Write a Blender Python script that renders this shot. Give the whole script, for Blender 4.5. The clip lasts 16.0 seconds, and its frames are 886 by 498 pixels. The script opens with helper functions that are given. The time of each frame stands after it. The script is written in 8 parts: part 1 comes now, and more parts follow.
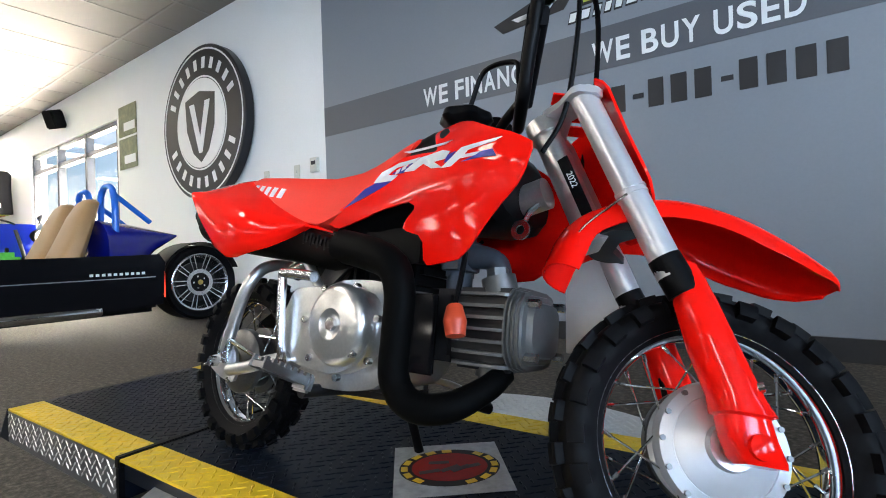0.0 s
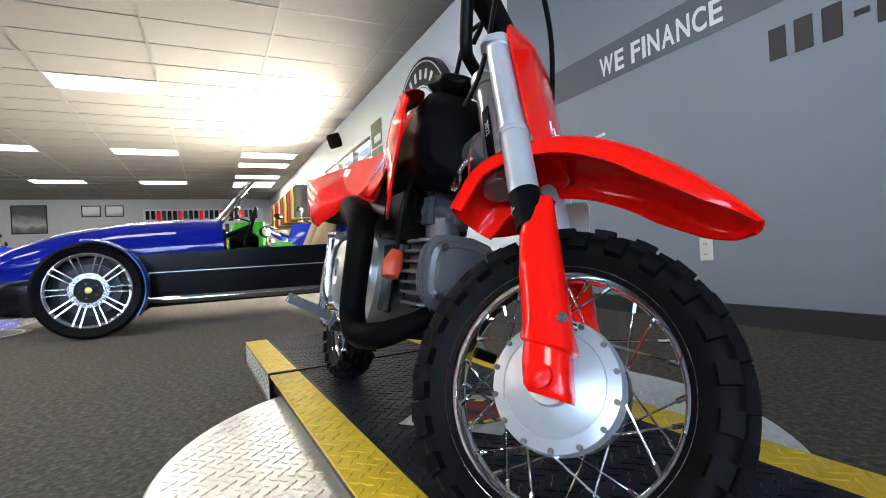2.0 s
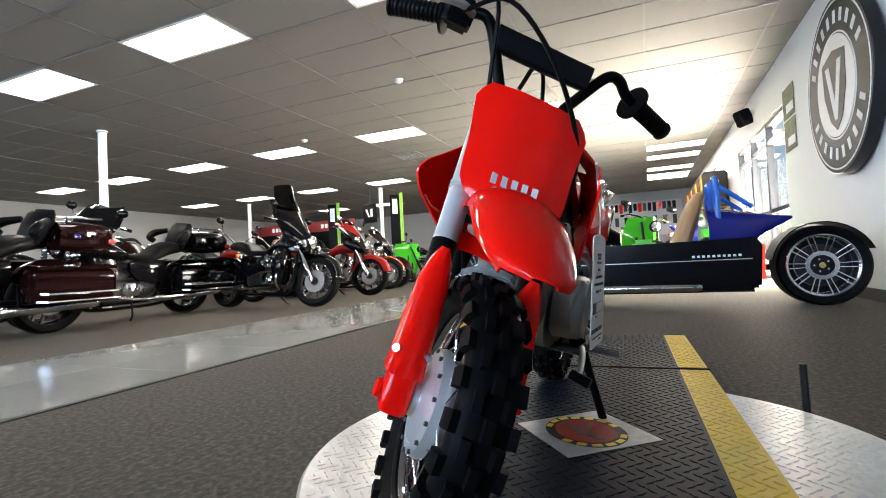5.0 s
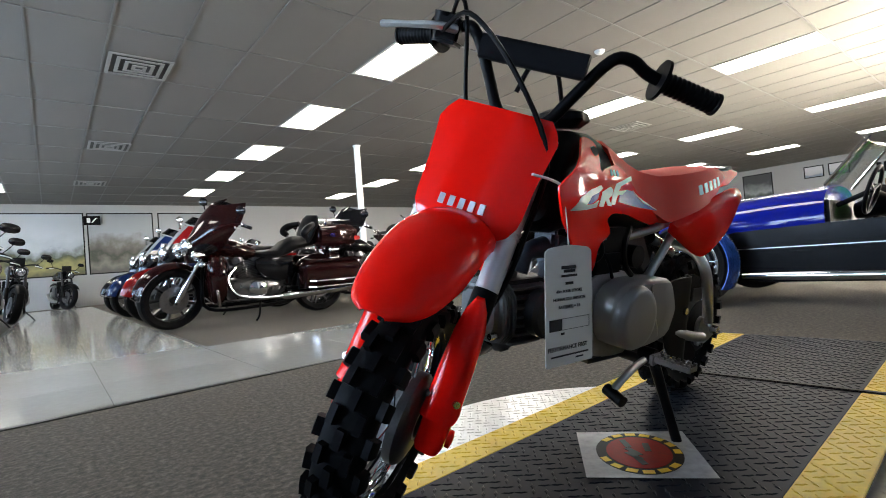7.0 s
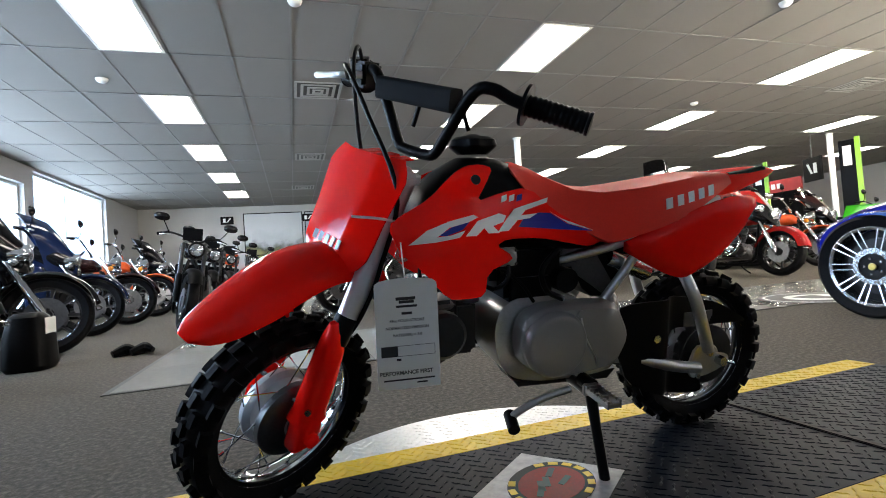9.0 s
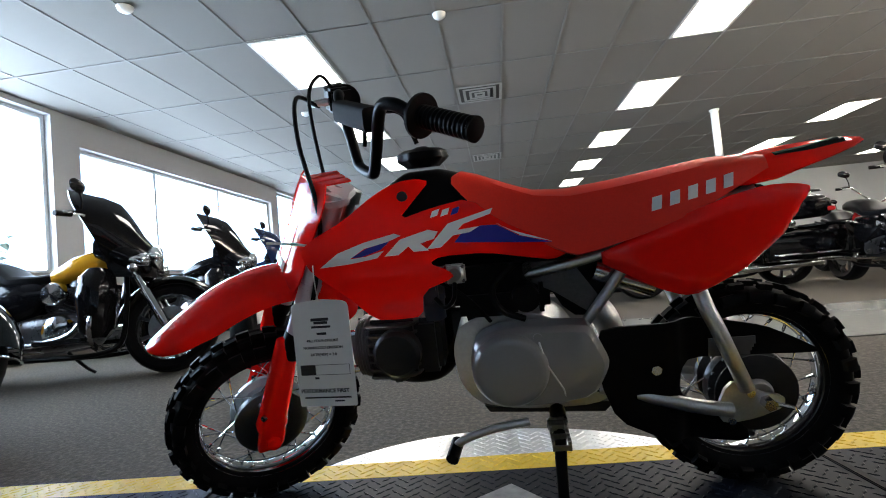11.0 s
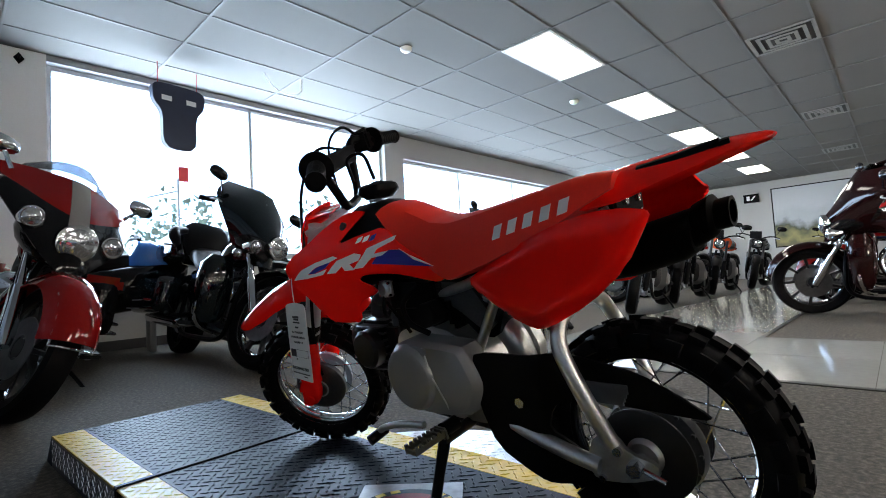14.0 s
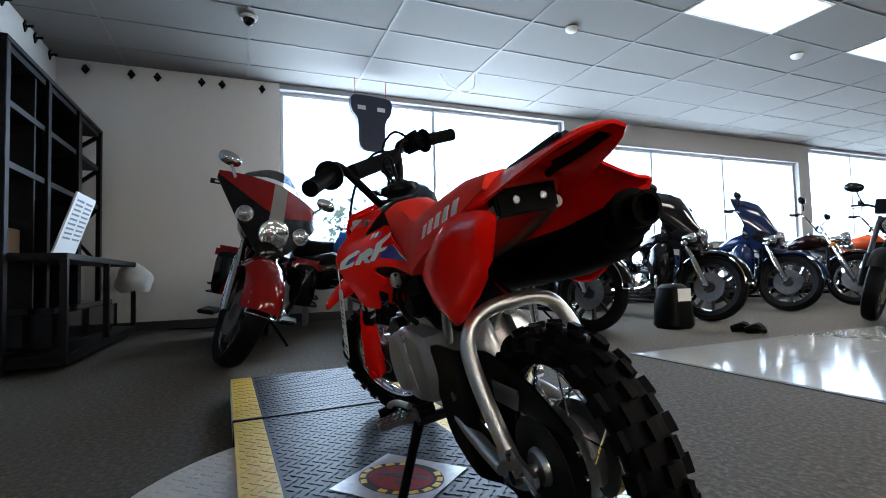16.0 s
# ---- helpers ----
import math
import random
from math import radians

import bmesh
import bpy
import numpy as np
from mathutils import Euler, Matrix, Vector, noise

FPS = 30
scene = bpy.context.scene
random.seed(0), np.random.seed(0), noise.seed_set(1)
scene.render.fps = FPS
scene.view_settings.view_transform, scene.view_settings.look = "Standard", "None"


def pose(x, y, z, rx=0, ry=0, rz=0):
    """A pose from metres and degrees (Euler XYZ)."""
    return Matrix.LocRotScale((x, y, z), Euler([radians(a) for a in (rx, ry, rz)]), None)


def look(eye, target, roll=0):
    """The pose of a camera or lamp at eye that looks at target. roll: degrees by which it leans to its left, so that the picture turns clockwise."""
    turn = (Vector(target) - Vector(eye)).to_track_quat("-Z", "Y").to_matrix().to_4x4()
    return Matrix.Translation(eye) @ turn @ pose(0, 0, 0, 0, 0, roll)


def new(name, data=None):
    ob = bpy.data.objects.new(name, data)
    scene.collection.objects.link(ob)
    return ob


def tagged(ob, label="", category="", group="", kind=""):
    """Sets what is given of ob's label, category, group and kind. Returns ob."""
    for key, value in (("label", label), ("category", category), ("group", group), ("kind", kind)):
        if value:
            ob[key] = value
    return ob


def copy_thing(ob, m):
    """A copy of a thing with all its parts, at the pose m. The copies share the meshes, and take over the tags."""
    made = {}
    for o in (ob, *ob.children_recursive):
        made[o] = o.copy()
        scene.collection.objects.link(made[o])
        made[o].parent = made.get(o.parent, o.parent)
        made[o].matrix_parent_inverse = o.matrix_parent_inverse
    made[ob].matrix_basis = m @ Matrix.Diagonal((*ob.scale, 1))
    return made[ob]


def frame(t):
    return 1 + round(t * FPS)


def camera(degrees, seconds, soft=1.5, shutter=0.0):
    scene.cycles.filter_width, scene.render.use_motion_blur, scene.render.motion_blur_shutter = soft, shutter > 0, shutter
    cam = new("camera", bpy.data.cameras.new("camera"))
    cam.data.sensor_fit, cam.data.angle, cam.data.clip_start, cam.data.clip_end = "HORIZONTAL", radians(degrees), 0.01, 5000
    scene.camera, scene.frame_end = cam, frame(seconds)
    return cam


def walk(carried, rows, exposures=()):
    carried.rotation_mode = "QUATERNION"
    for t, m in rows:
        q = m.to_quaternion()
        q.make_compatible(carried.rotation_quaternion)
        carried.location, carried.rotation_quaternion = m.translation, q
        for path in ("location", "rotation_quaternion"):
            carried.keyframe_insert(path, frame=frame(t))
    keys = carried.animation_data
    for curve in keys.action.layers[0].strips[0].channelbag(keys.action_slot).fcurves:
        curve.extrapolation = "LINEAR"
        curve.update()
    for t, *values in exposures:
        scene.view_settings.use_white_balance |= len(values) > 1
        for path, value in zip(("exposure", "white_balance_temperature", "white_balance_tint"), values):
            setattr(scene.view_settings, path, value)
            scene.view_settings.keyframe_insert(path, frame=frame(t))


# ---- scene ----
cam = camera(85.0, 16.0, soft=1.0)
PATH = [
    (0, (-0.551, 0.646, 0.522), (0.609, -0.983, 0.525), -1.94),
    (0.5, (-0.662, 0.590, 0.508), (0.669, -0.902, 0.527), -2.53),
    (1, (-0.761, 0.523, 0.485), (0.773, -0.760, 0.482), -2.64),
    (1.5, (-0.850, 0.453, 0.455), (0.837, -0.621, 0.458), -3.58),
    (2, (-0.911, 0.354, 0.440), (0.892, -0.512, 0.447), -3.23),
    (2.5, (-0.983, 0.249, 0.435), (0.938, -0.309, 0.463), -2.90),
    (3, (-1.047, 0.132, 0.444), (0.943, -0.064, 0.458), -3.40),
    (3.5, (-1.076, 0.019, 0.463), (0.923, 0.071, 0.498), -2.86),
    (4, (-1.077, -0.078, 0.464), (0.912, 0.127, 0.506), -2.09),
    (4.5, (-1.084, -0.168, 0.470), (0.846, 0.355, 0.497), -2.98),
    (5, (-1.082, -0.264, 0.472), (0.760, 0.512, 0.534), -2.86),
    (7.5, (-0.774, -0.728, 0.503), (0.316, 0.948, 0.547), -4.64),
    (8, (-0.671, -0.823, 0.507), (0.249, 0.952, 0.555), -4.19),
    (8.5, (-0.554, -0.895, 0.532), (0.194, 0.960, 0.569), -4.39),
    (9, (-0.439, -0.945, 0.526), (0.155, 0.964, 0.582), -4.21),
    (9.5, (-0.334, -0.966, 0.528), (0.079, 0.990, 0.584), -5.18),
    (12, (0.283, -0.951, 0.536), (-0.346, 0.942, 0.681), -4.66),
    (12.5, (0.415, -0.920, 0.540), (-0.400, 0.900, 0.692), -4.45),
    (13, (0.553, -0.877, 0.531), (-0.437, 0.858, 0.644), -2.44),
    (13.5, (0.646, -0.817, 0.530), (-0.525, 0.799, 0.651), -1.75),
    (14, (0.740, -0.764, 0.544), (-0.631, 0.688, 0.664), -3.22),
    (14.5, (0.842, -0.689, 0.546), (-0.698, 0.582, 0.657), -3.10),
    (15, (0.928, -0.600, 0.552), (-0.738, 0.498, 0.689), -1.66),
    (15.5, (0.979, -0.519, 0.547), (-0.783, 0.418, 0.667), -1.07),
    (16, (1.030, -0.433, 0.542), (-0.817, 0.328, 0.641), -1.54),
]
walk(cam, [(t, look(eye, target, roll)) for t, eye, target, roll in PATH],
     [(0.0, 0.27), (5.0, 0.25), (8.5, 0.36), (12.0, 0.22), (16.0, 0.02)])

# ---------------------------------------------------------------- light
world = bpy.data.worlds.new("world")
scene.world = world
world.use_nodes = True
wn = world.node_tree
sky = wn.nodes.new("ShaderNodeTexSky")
sky.sky_type, sky.sun_disc = "NISHITA", False
sky.sun_elevation, sky.sun_rotation = radians(48), radians(-60)
wn.links.new(sky.outputs[0], wn.nodes["Background"].inputs[0])
wn.nodes["Background"].inputs[1].default_value = 0.15
sun = new("sun", bpy.data.lights.new("sun", "SUN"))
sun.data.energy, sun.data.angle, sun.data.color = 3.0, radians(0.6), (1.0, 0.95, 0.88)
sun.matrix_world = look((0, 0, 30), (9, 12, 0))


def window_light(name, x, y, z, w, h, power, aim, color=(0.63, 0.80, 1.0)):
    """Daylight of one window, laid in its opening."""
    li = bpy.data.lights.new(name, "AREA")
    li.shape, li.size, li.size_y, li.energy, li.color = "RECTANGLE", w, h, power, color
    ob = new(name, li)
    ob.matrix_world = look((x, y, z), aim)
    return ob


window_light("window_light", -5.45, 2.1, 1.85, 4.0, 1.7, 390, (0, 2.1, 1.6))
window_light("window_light", -5.45, 7.2, 1.65, 4.9, 1.4, 290, (0, 7.2, 1.4))
window_light("window_light", -5.45, 12.2, 1.85, 3.8, 1.7, 200, (0, 12.2, 1.6))
window_light("window_light", 7.8, -2.35, 1.0, 3.6, 2.0, 2200, (6.6, 3, 2.5), (1.0, 0.90, 0.75))

# ---------------------------------------------------------------- materials


def mat(name, color, rough=0.5, metal=0.0, vary=0.12, scale=6.0, fine=60.0, bump=0.0, coat=0.0, per_object=0.0, stretch=(1, 1, 1), spec=0.5):
    """A procedural surface: colour varied at two scales, with uneven gloss and fine relief."""
    m = bpy.data.materials.new(name)
    m.use_nodes = True
    nt = m.node_tree
    b = nt.nodes["Principled BSDF"]
    tc = nt.nodes.new("ShaderNodeTexCoord")
    mp = nt.nodes.new("ShaderNodeMapping")
    mp.inputs["Scale"].default_value = stretch
    nt.links.new(tc.outputs["Object"], mp.inputs[0])
    big, small = nt.nodes.new("ShaderNodeTexNoise"), nt.nodes.new("ShaderNodeTexNoise")
    for n, s, d in ((big, scale, 3.0), (small, fine, 4.0)):
        n.inputs["Scale"].default_value, n.inputs["Detail"].default_value = s, d
        nt.links.new(mp.outputs[0], n.inputs["Vector"])
    add = nt.nodes.new("ShaderNodeMath")
    add.operation = "MULTIPLY_ADD"
    add.inputs[1].default_value = 0.5
    nt.links.new(big.outputs["Fac"], add.inputs[0])
    half = nt.nodes.new("ShaderNodeMath")
    half.operation = "MULTIPLY"
    half.inputs[1].default_value = 0.5
    nt.links.new(small.outputs["Fac"], half.inputs[0])
    nt.links.new(half.outputs[0], add.inputs[2])
    ramp = nt.nodes.new("ShaderNodeValToRGB")
    ramp.color_ramp.elements[0].position, ramp.color_ramp.elements[1].position = 0.3, 0.7
    for e, k in ((0, 1 - vary), (1, 1 + vary)):
        ramp.color_ramp.elements[e].color = (*[min(1.0, c * k) for c in color], 1)
    nt.links.new(add.outputs[0], ramp.inputs[0])
    out = ramp.outputs[0]
    if per_object:
        info = nt.nodes.new("ShaderNodeObjectInfo")
        hsv = nt.nodes.new("ShaderNodeHueSaturation")
        mr = nt.nodes.new("ShaderNodeMapRange")
        mr.inputs["To Min"].default_value, mr.inputs["To Max"].default_value = 1 - per_object, 1 + per_object
        nt.links.new(info.outputs["Random"], mr.inputs[0])
        nt.links.new(mr.outputs[0], hsv.inputs["Value"])
        nt.links.new(out, hsv.inputs["Color"])
        out = hsv.outputs[0]
    nt.links.new(out, b.inputs["Base Color"])
    rr = nt.nodes.new("ShaderNodeMapRange")
    rr.inputs["To Min"].default_value, rr.inputs["To Max"].default_value = max(0.02, rough * 0.82), min(1.0, rough * 1.18)
    nt.links.new(add.outputs[0], rr.inputs[0])
    nt.links.new(rr.outputs[0], b.inputs["Roughness"])
    b.inputs["Metallic"].default_value = metal
    b.inputs["Specular IOR Level"].default_value = spec
    if coat:
        b.inputs["Coat Weight"].default_value, b.inputs["Coat Roughness"].default_value = coat, 0.04
    if bump:
        bp = nt.nodes.new("ShaderNodeBump")
        bp.inputs["Strength"].default_value, bp.inputs["Distance"].default_value = min(1.0, bump * 10), bump * 0.05
        nt.links.new(add.outputs[0], bp.inputs["Height"])
        nt.links.new(bp.outputs[0], b.inputs["Normal"])
    return m


def glow(name, color, strength):
    m = bpy.data.materials.new(name)
    m.use_nodes = True
    b = m.node_tree.nodes["Principled BSDF"]
    b.inputs["Base Color"].default_value = (*color, 1)
    b.inputs["Emission Color"].default_value, b.inputs["Emission Strength"].default_value = (*color, 1), strength
    return m


def glass(name, color=(1, 1, 1), rough=0.0, alpha=0.12):
    """Thin clear sheet: mostly let through, with the gloss of glass."""
    m = bpy.data.materials.new(name)
    m.use_nodes = True
    nt = m.node_tree
    nt.nodes.remove(nt.nodes["Principled BSDF"])
    tr, gl, mx, lw, pw = (nt.nodes.new(k) for k in ("ShaderNodeBsdfTransparent", "ShaderNodeBsdfGlossy", "ShaderNodeMixShader", "ShaderNodeLayerWeight", "ShaderNodeMath"))
    tr.inputs[0].default_value = (*color, 1)
    gl.inputs["Roughness"].default_value = rough
    pw.operation = "POWER"
    pw.inputs[1].default_value = 3.5
    lw.inputs[0].default_value = 0.42
    nt.links.new(lw.outputs["Facing"], pw.inputs[0])
    nt.links.new(pw.outputs[0], mx.inputs[0])
    nt.links.new(tr.outputs[0], mx.inputs[1])
    nt.links.new(gl.outputs[0], mx.inputs[2])
    nt.links.new(mx.outputs[0], nt.nodes["Material Output"].inputs[0])
    return m


def speckle(name, dark, mid, light, scale, rough, bump):
    """Carpet: three tones in small flecks, worn in large soft patches."""
    m = mat(name, mid, rough, vary=0.1, scale=0.7, fine=9.0)
    nt = m.node_tree
    b = nt.nodes["Principled BSDF"]
    tc = nt.nodes.new("ShaderNodeTexCoord")
    n = nt.nodes.new("ShaderNodeTexNoise")
    n.inputs["Scale"].default_value, n.inputs["Detail"].default_value, n.inputs["Roughness"].default_value = scale, 5.0, 0.7
    nt.links.new(tc.outputs["Object"], n.inputs["Vector"])
    ramp = nt.nodes.new("ShaderNodeValToRGB")
    els = ramp.color_ramp.elements
    els[0].position, els[0].color = 0.36, (*dark, 1)
    els[1].position, els[1].color = 0.64, (*light, 1)
    e = els.new(0.5)
    e.color = (*mid, 1)
    nt.links.new(n.outputs["Fac"], ramp.inputs[0])
    mix = nt.nodes.new("ShaderNodeMix")
    mix.data_type = "RGBA"
    mix.inputs["Factor"].default_value = 0.68
    old = b.inputs["Base Color"].links[0].from_socket
    nt.links.new(old, mix.inputs["A"])
    nt.links.new(ramp.outputs[0], mix.inputs["B"])
    nt.links.new(mix.outputs["Result"], b.inputs["Base Color"])
    bp = nt.nodes.new("ShaderNodeBump")
    bp.inputs["Strength"].default_value, bp.inputs["Distance"].default_value = 0.7, bump
    nt.links.new(n.outputs["Fac"], bp.inputs["Height"])
    nt.links.new(bp.outputs[0], b.inputs["Normal"])
    return m


WALL_GREY = mat("grey_wall_paint", (0.21, 0.229, 0.257), 0.42, vary=0.04, scale=1.2, fine=90, bump=0.02)
WALL_BAND = mat("dark_grey_band_paint", (0.095, 0.101, 0.113), 0.42, vary=0.05, scale=1.5, fine=90, bump=0.02)
WALL_WHITE = mat("white_wall_paint", (0.84, 0.84, 0.82), 0.6, vary=0.04, scale=1.0, fine=80, bump=0.03)
# White wall paint scaled darker: the far walls' dimness is in the colour.
WALL_FAR = mat("dimmed_wall_paint", (0.36, 0.36, 0.35), 0.6, vary=0.05, scale=0.8, fine=40, bump=0.02)
# Piers and headers between windows: shade against daylight put into a darker paint.
HEADER = mat("shaded_window_wall_paint", (0.36, 0.37, 0.38), 0.6, vary=0.05, scale=1.0, fine=60, bump=0.02)
BASE = mat("black_rubber_base", (0.022, 0.022, 0.024), 0.45, vary=0.2, scale=3, fine=70, bump=0.02)
CARPET = speckle("brown_grey_carpet", (0.015, 0.012, 0.008), (0.058, 0.048, 0.035), (0.15, 0.127, 0.094), 55.0, 0.95, 0.003)
TILE = mat("pale_floor_tile", (0.36, 0.355, 0.325), 0.1, vary=0.07, scale=1.4, fine=24, bump=0.004, per_object=0.03)
SEAM = mat("dark_floor_strip", (0.03, 0.028, 0.025), 0.55, vary=0.2)
# Off-white boards and bars darkened in base colour to keep the ceiling dim.
CEIL = mat("dimmed_ceiling_board", (0.185, 0.178, 0.167), 0.8, vary=0.05, scale=2.0, fine=160, bump=0.04)
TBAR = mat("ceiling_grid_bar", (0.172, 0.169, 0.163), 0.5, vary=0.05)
LAMP = glow("lamp_lens", (1.0, 0.94, 0.85), 21.0)
WHITE = mat("white_enamel", (0.78, 0.78, 0.76), 0.35, vary=0.04)
PLASTIC_W = mat("ivory_plastic", (0.62, 0.60, 0.52), 0.4, vary=0.05)
FRAME_AL = mat("window_frame_metal", (0.5, 0.52, 0.53), 0.35, 0.6, vary=0.06)
FRAME_DARK = mat("dark_bronze_frame", (0.03, 0.032, 0.036), 0.35, 0.4, vary=0.15)
GLASS = glass("window_glass")
BLACK = mat("black_plastic", (0.003, 0.003, 0.0034), 0.42, vary=0.2, bump=0.01, spec=0.07)
BLACK_GLOSS = mat("black_gloss_paint", (0.005, 0.005, 0.006), 0.07, vary=0.1, spec=0.24)
RUBBER = mat("tyre_rubber", (0.0032, 0.0032, 0.0038), 0.56, vary=0.25, scale=9, fine=120, bump=0.02, spec=0.08)
CHROME = mat("chrome", (0.72, 0.73, 0.75), 0.1, 1.0, vary=0.05)
STEEL = mat("brushed_steel", (0.5, 0.5, 0.5), 0.3, 1.0, vary=0.1, fine=150)
ALU = mat("cast_aluminium", (0.58, 0.58, 0.57), 0.3, 0.9, vary=0.12, scale=12, fine=220, bump=0.02)
DARK_METAL = mat("dark_metal", (0.028, 0.028, 0.03), 0.42, 0.7, vary=0.2)
INK_WHITE = mat("white_lettering", (0.78, 0.79, 0.78), 0.5, vary=0.03)
INK_BLACK = mat("black_lettering", (0.015, 0.015, 0.017), 0.45, vary=0.1)
DIAMOND = mat("diamond_plate", (0.78, 0.775, 0.76), 0.3, 0.8, vary=0.14, scale=5, fine=80, bump=0.01)
# Slight blue in the black stands in for sky reflected off the deck.
DECK = mat("black_deck_plate", (0.004, 0.0065, 0.012), 0.42, 0.0, vary=0.25, scale=7, fine=90, bump=0.01, spec=0.1)
YELLOW = mat("safety_yellow_paint", (0.68, 0.44, 0.012), 0.42, vary=0.16, scale=9, fine=70, bump=0.01)

# ---------------------------------------------------------------- shapes


def part(name, bm, material, parent=None, label="", smooth=False):
    """One mesh object out of a bmesh, under a thing or a part."""
    bmesh.ops.recalc_face_normals(bm, faces=bm.faces)
    me = bpy.data.meshes.new(name)
    bm.to_mesh(me)
    bm.free()
    for mt in material if isinstance(material, (list, tuple)) else (material,):
        me.materials.append(mt)
    if smooth:
        me.shade_smooth()
        me.set_sharp_from_angle(angle=radians(38))
    ob = new(name, me)
    if parent:
        ob.parent = parent
    if label:
        ob["label"] = label
    return ob


def thing(name, label, category, m=None, group="", kind=""):
    ob = new(name)
    ob.empty_display_size = 0.05
    if m is not None:
        ob.matrix_basis = m
    return tagged(ob, label, category, group, kind)


def box(bm, x0, x1, y0, y1, z0, z1, bevel=0.0, m=None):
    lo, hi = (min(x0, x1), min(y0, y1), min(z0, z1)), (max(x0, x1), max(y0, y1), max(z0, z1))
    g = bmesh.ops.create_cube(bm, size=1)["verts"]
    for v in g:
        v.co = Vector([lo[i] if v.co[i] < 0 else hi[i] for i in range(3)])
    if bevel:
        es = {e for v in g for e in v.link_edges}
        r = bmesh.ops.bevel(bm, geom=list(es), offset=bevel, segments=2, affect="EDGES", clamp_overlap=True)
        g = list({v for f in r["faces"] for v in f.verts} | {v for v in g if v.is_valid})
    if m is not None:
        bmesh.ops.transform(bm, matrix=m, verts=g)
    return bm


def boxed(*a, bevel=0.0, m=None):
    return box(bmesh.new(), *a, bevel=bevel, m=m)


def smooth_line(pts, steps=6):
    """A soft line through the points (Catmull-Rom)."""
    p = [Vector(q) for q in pts]
    if len(p) < 3:
        return p
    out = []
    ext = [p[0] * 2 - p[1]] + p + [p[-1] * 2 - p[-2]]
    for i in range(1, len(ext) - 2):
        a, b, c, d = ext[i - 1:i + 3]
        for k in range(steps):
            t = k / steps
            out.append(0.5 * ((2 * b) + (c - a) * t + (2 * a - 5 * b + 4 * c - d) * t * t + (3 * b - a - 3 * c + d) * t ** 3))
    return out + [p[-1]]


def tube(bm, pts, r, n=10, soft=True, steps=6, caps=True):
    """A round bar along a line; r may be one radius or one for each given point."""
    radii = r if isinstance(r, (list, tuple)) else None
    line = smooth_line(pts, steps) if soft else [Vector(q) for q in pts]
    rings, up = [], None
    for i, p in enumerate(line):
        d = (line[min(i + 1, len(line) - 1)] - line[max(i - 1, 0)])
        if d.length < 1e-9:
            continue
        d.normalize()
        if up is None:
            up = d.orthogonal().normalized()
        up = (up - d * up.dot(d)).normalized()
        side = d.cross(up)
        if radii:
            f = i / (len(line) - 1) * (len(radii) - 1)
            j = min(int(f), len(radii) - 2)
            rad = radii[j] + (radii[j + 1] - radii[j]) * (f - j)
        else:
            rad = r
        rings.append([bm.verts.new(p + (up * math.cos(a) + side * math.sin(a)) * rad) for a in [2 * math.pi * k / n for k in range(n)]])
    for a, b in zip(rings, rings[1:]):
        for k in range(n):
            bm.faces.new((a[k], a[(k + 1) % n], b[(k + 1) % n], b[k]))
    if caps:
        bm.faces.new(rings[0][::-1])
        bm.faces.new(rings[-1])
    return bm


def rod(bm, a, b, r, n=12, r2=None):
    return tube(bm, [a, b], [r, r2 if r2 is not None else r], n, soft=False)


def lathe(bm, profile, n=32, m=None, closed=False):
    """Turn a profile of (radius, height) about the local y axis."""
    rings = []
    for rr, h in profile:
        rings.append([bm.verts.new((rr * math.cos(a), h, rr * math.sin(a))) for a in [2 * math.pi * k / n for k in range(n)]])
    pairs = list(zip(rings, rings[1:])) + ([(rings[-1], rings[0])] if closed else [])
    for a, b in pairs:
        for k in range(n):
            bm.faces.new((a[k], a[(k + 1) % n], b[(k + 1) % n], b[k]))
    if not closed:
        for ring, (rr, h) in ((rings[0], profile[0]), (rings[-1], profile[-1])):
            if rr > 1e-6:
                bm.faces.new(ring)
    if m is not None:
        bmesh.ops.transform(bm, matrix=m, verts=[v for ring in rings for v in ring])
    return bm


def loft(bm, sections, caps=True, close=True):
    """A skin over rings of equally many points."""
    rings = [[bm.verts.new(p) for p in s] for s in sections]
    n = len(rings[0])
    for a, b in zip(rings, rings[1:]):
        for k in range(n if close else n - 1):
            bm.faces.new((a[k], a[(k + 1) % n], b[(k + 1) % n], b[k]))
    if caps and close:
        bm.faces.new(rings[0][::-1])
        bm.faces.new(rings[-1])
    return bm


def oval(cx, cy, cz, w, h, n=16, power=2.6, axis="x"):
    """A rounded-rectangle ring of half-width w and half-height h, across the given axis."""
    out = []
    for k in range(n):
        a = 2 * math.pi * (k + 0.5) / n
        c, s = math.cos(a), math.sin(a)
        u = math.copysign(abs(c) ** (2 / power), c) * w
        v = math.copysign(abs(s) ** (2 / power), s) * h
        out.append((cx, cy + u, cz + v) if axis == "x" else (cx + u, cy, cz + v) if axis == "y" else (cx + u, cy + v, cz))
    return out


def line_at(pts, x):
    """The height of a line of (x, z) points at x, softly."""
    if x <= pts[0][0]:
        return pts[0][1]
    for (a, za), (b, zb) in zip(pts, pts[1:]):
        if x <= b:
            return za + (zb - za) * (x - a) / (b - a)
    return pts[-1][1]


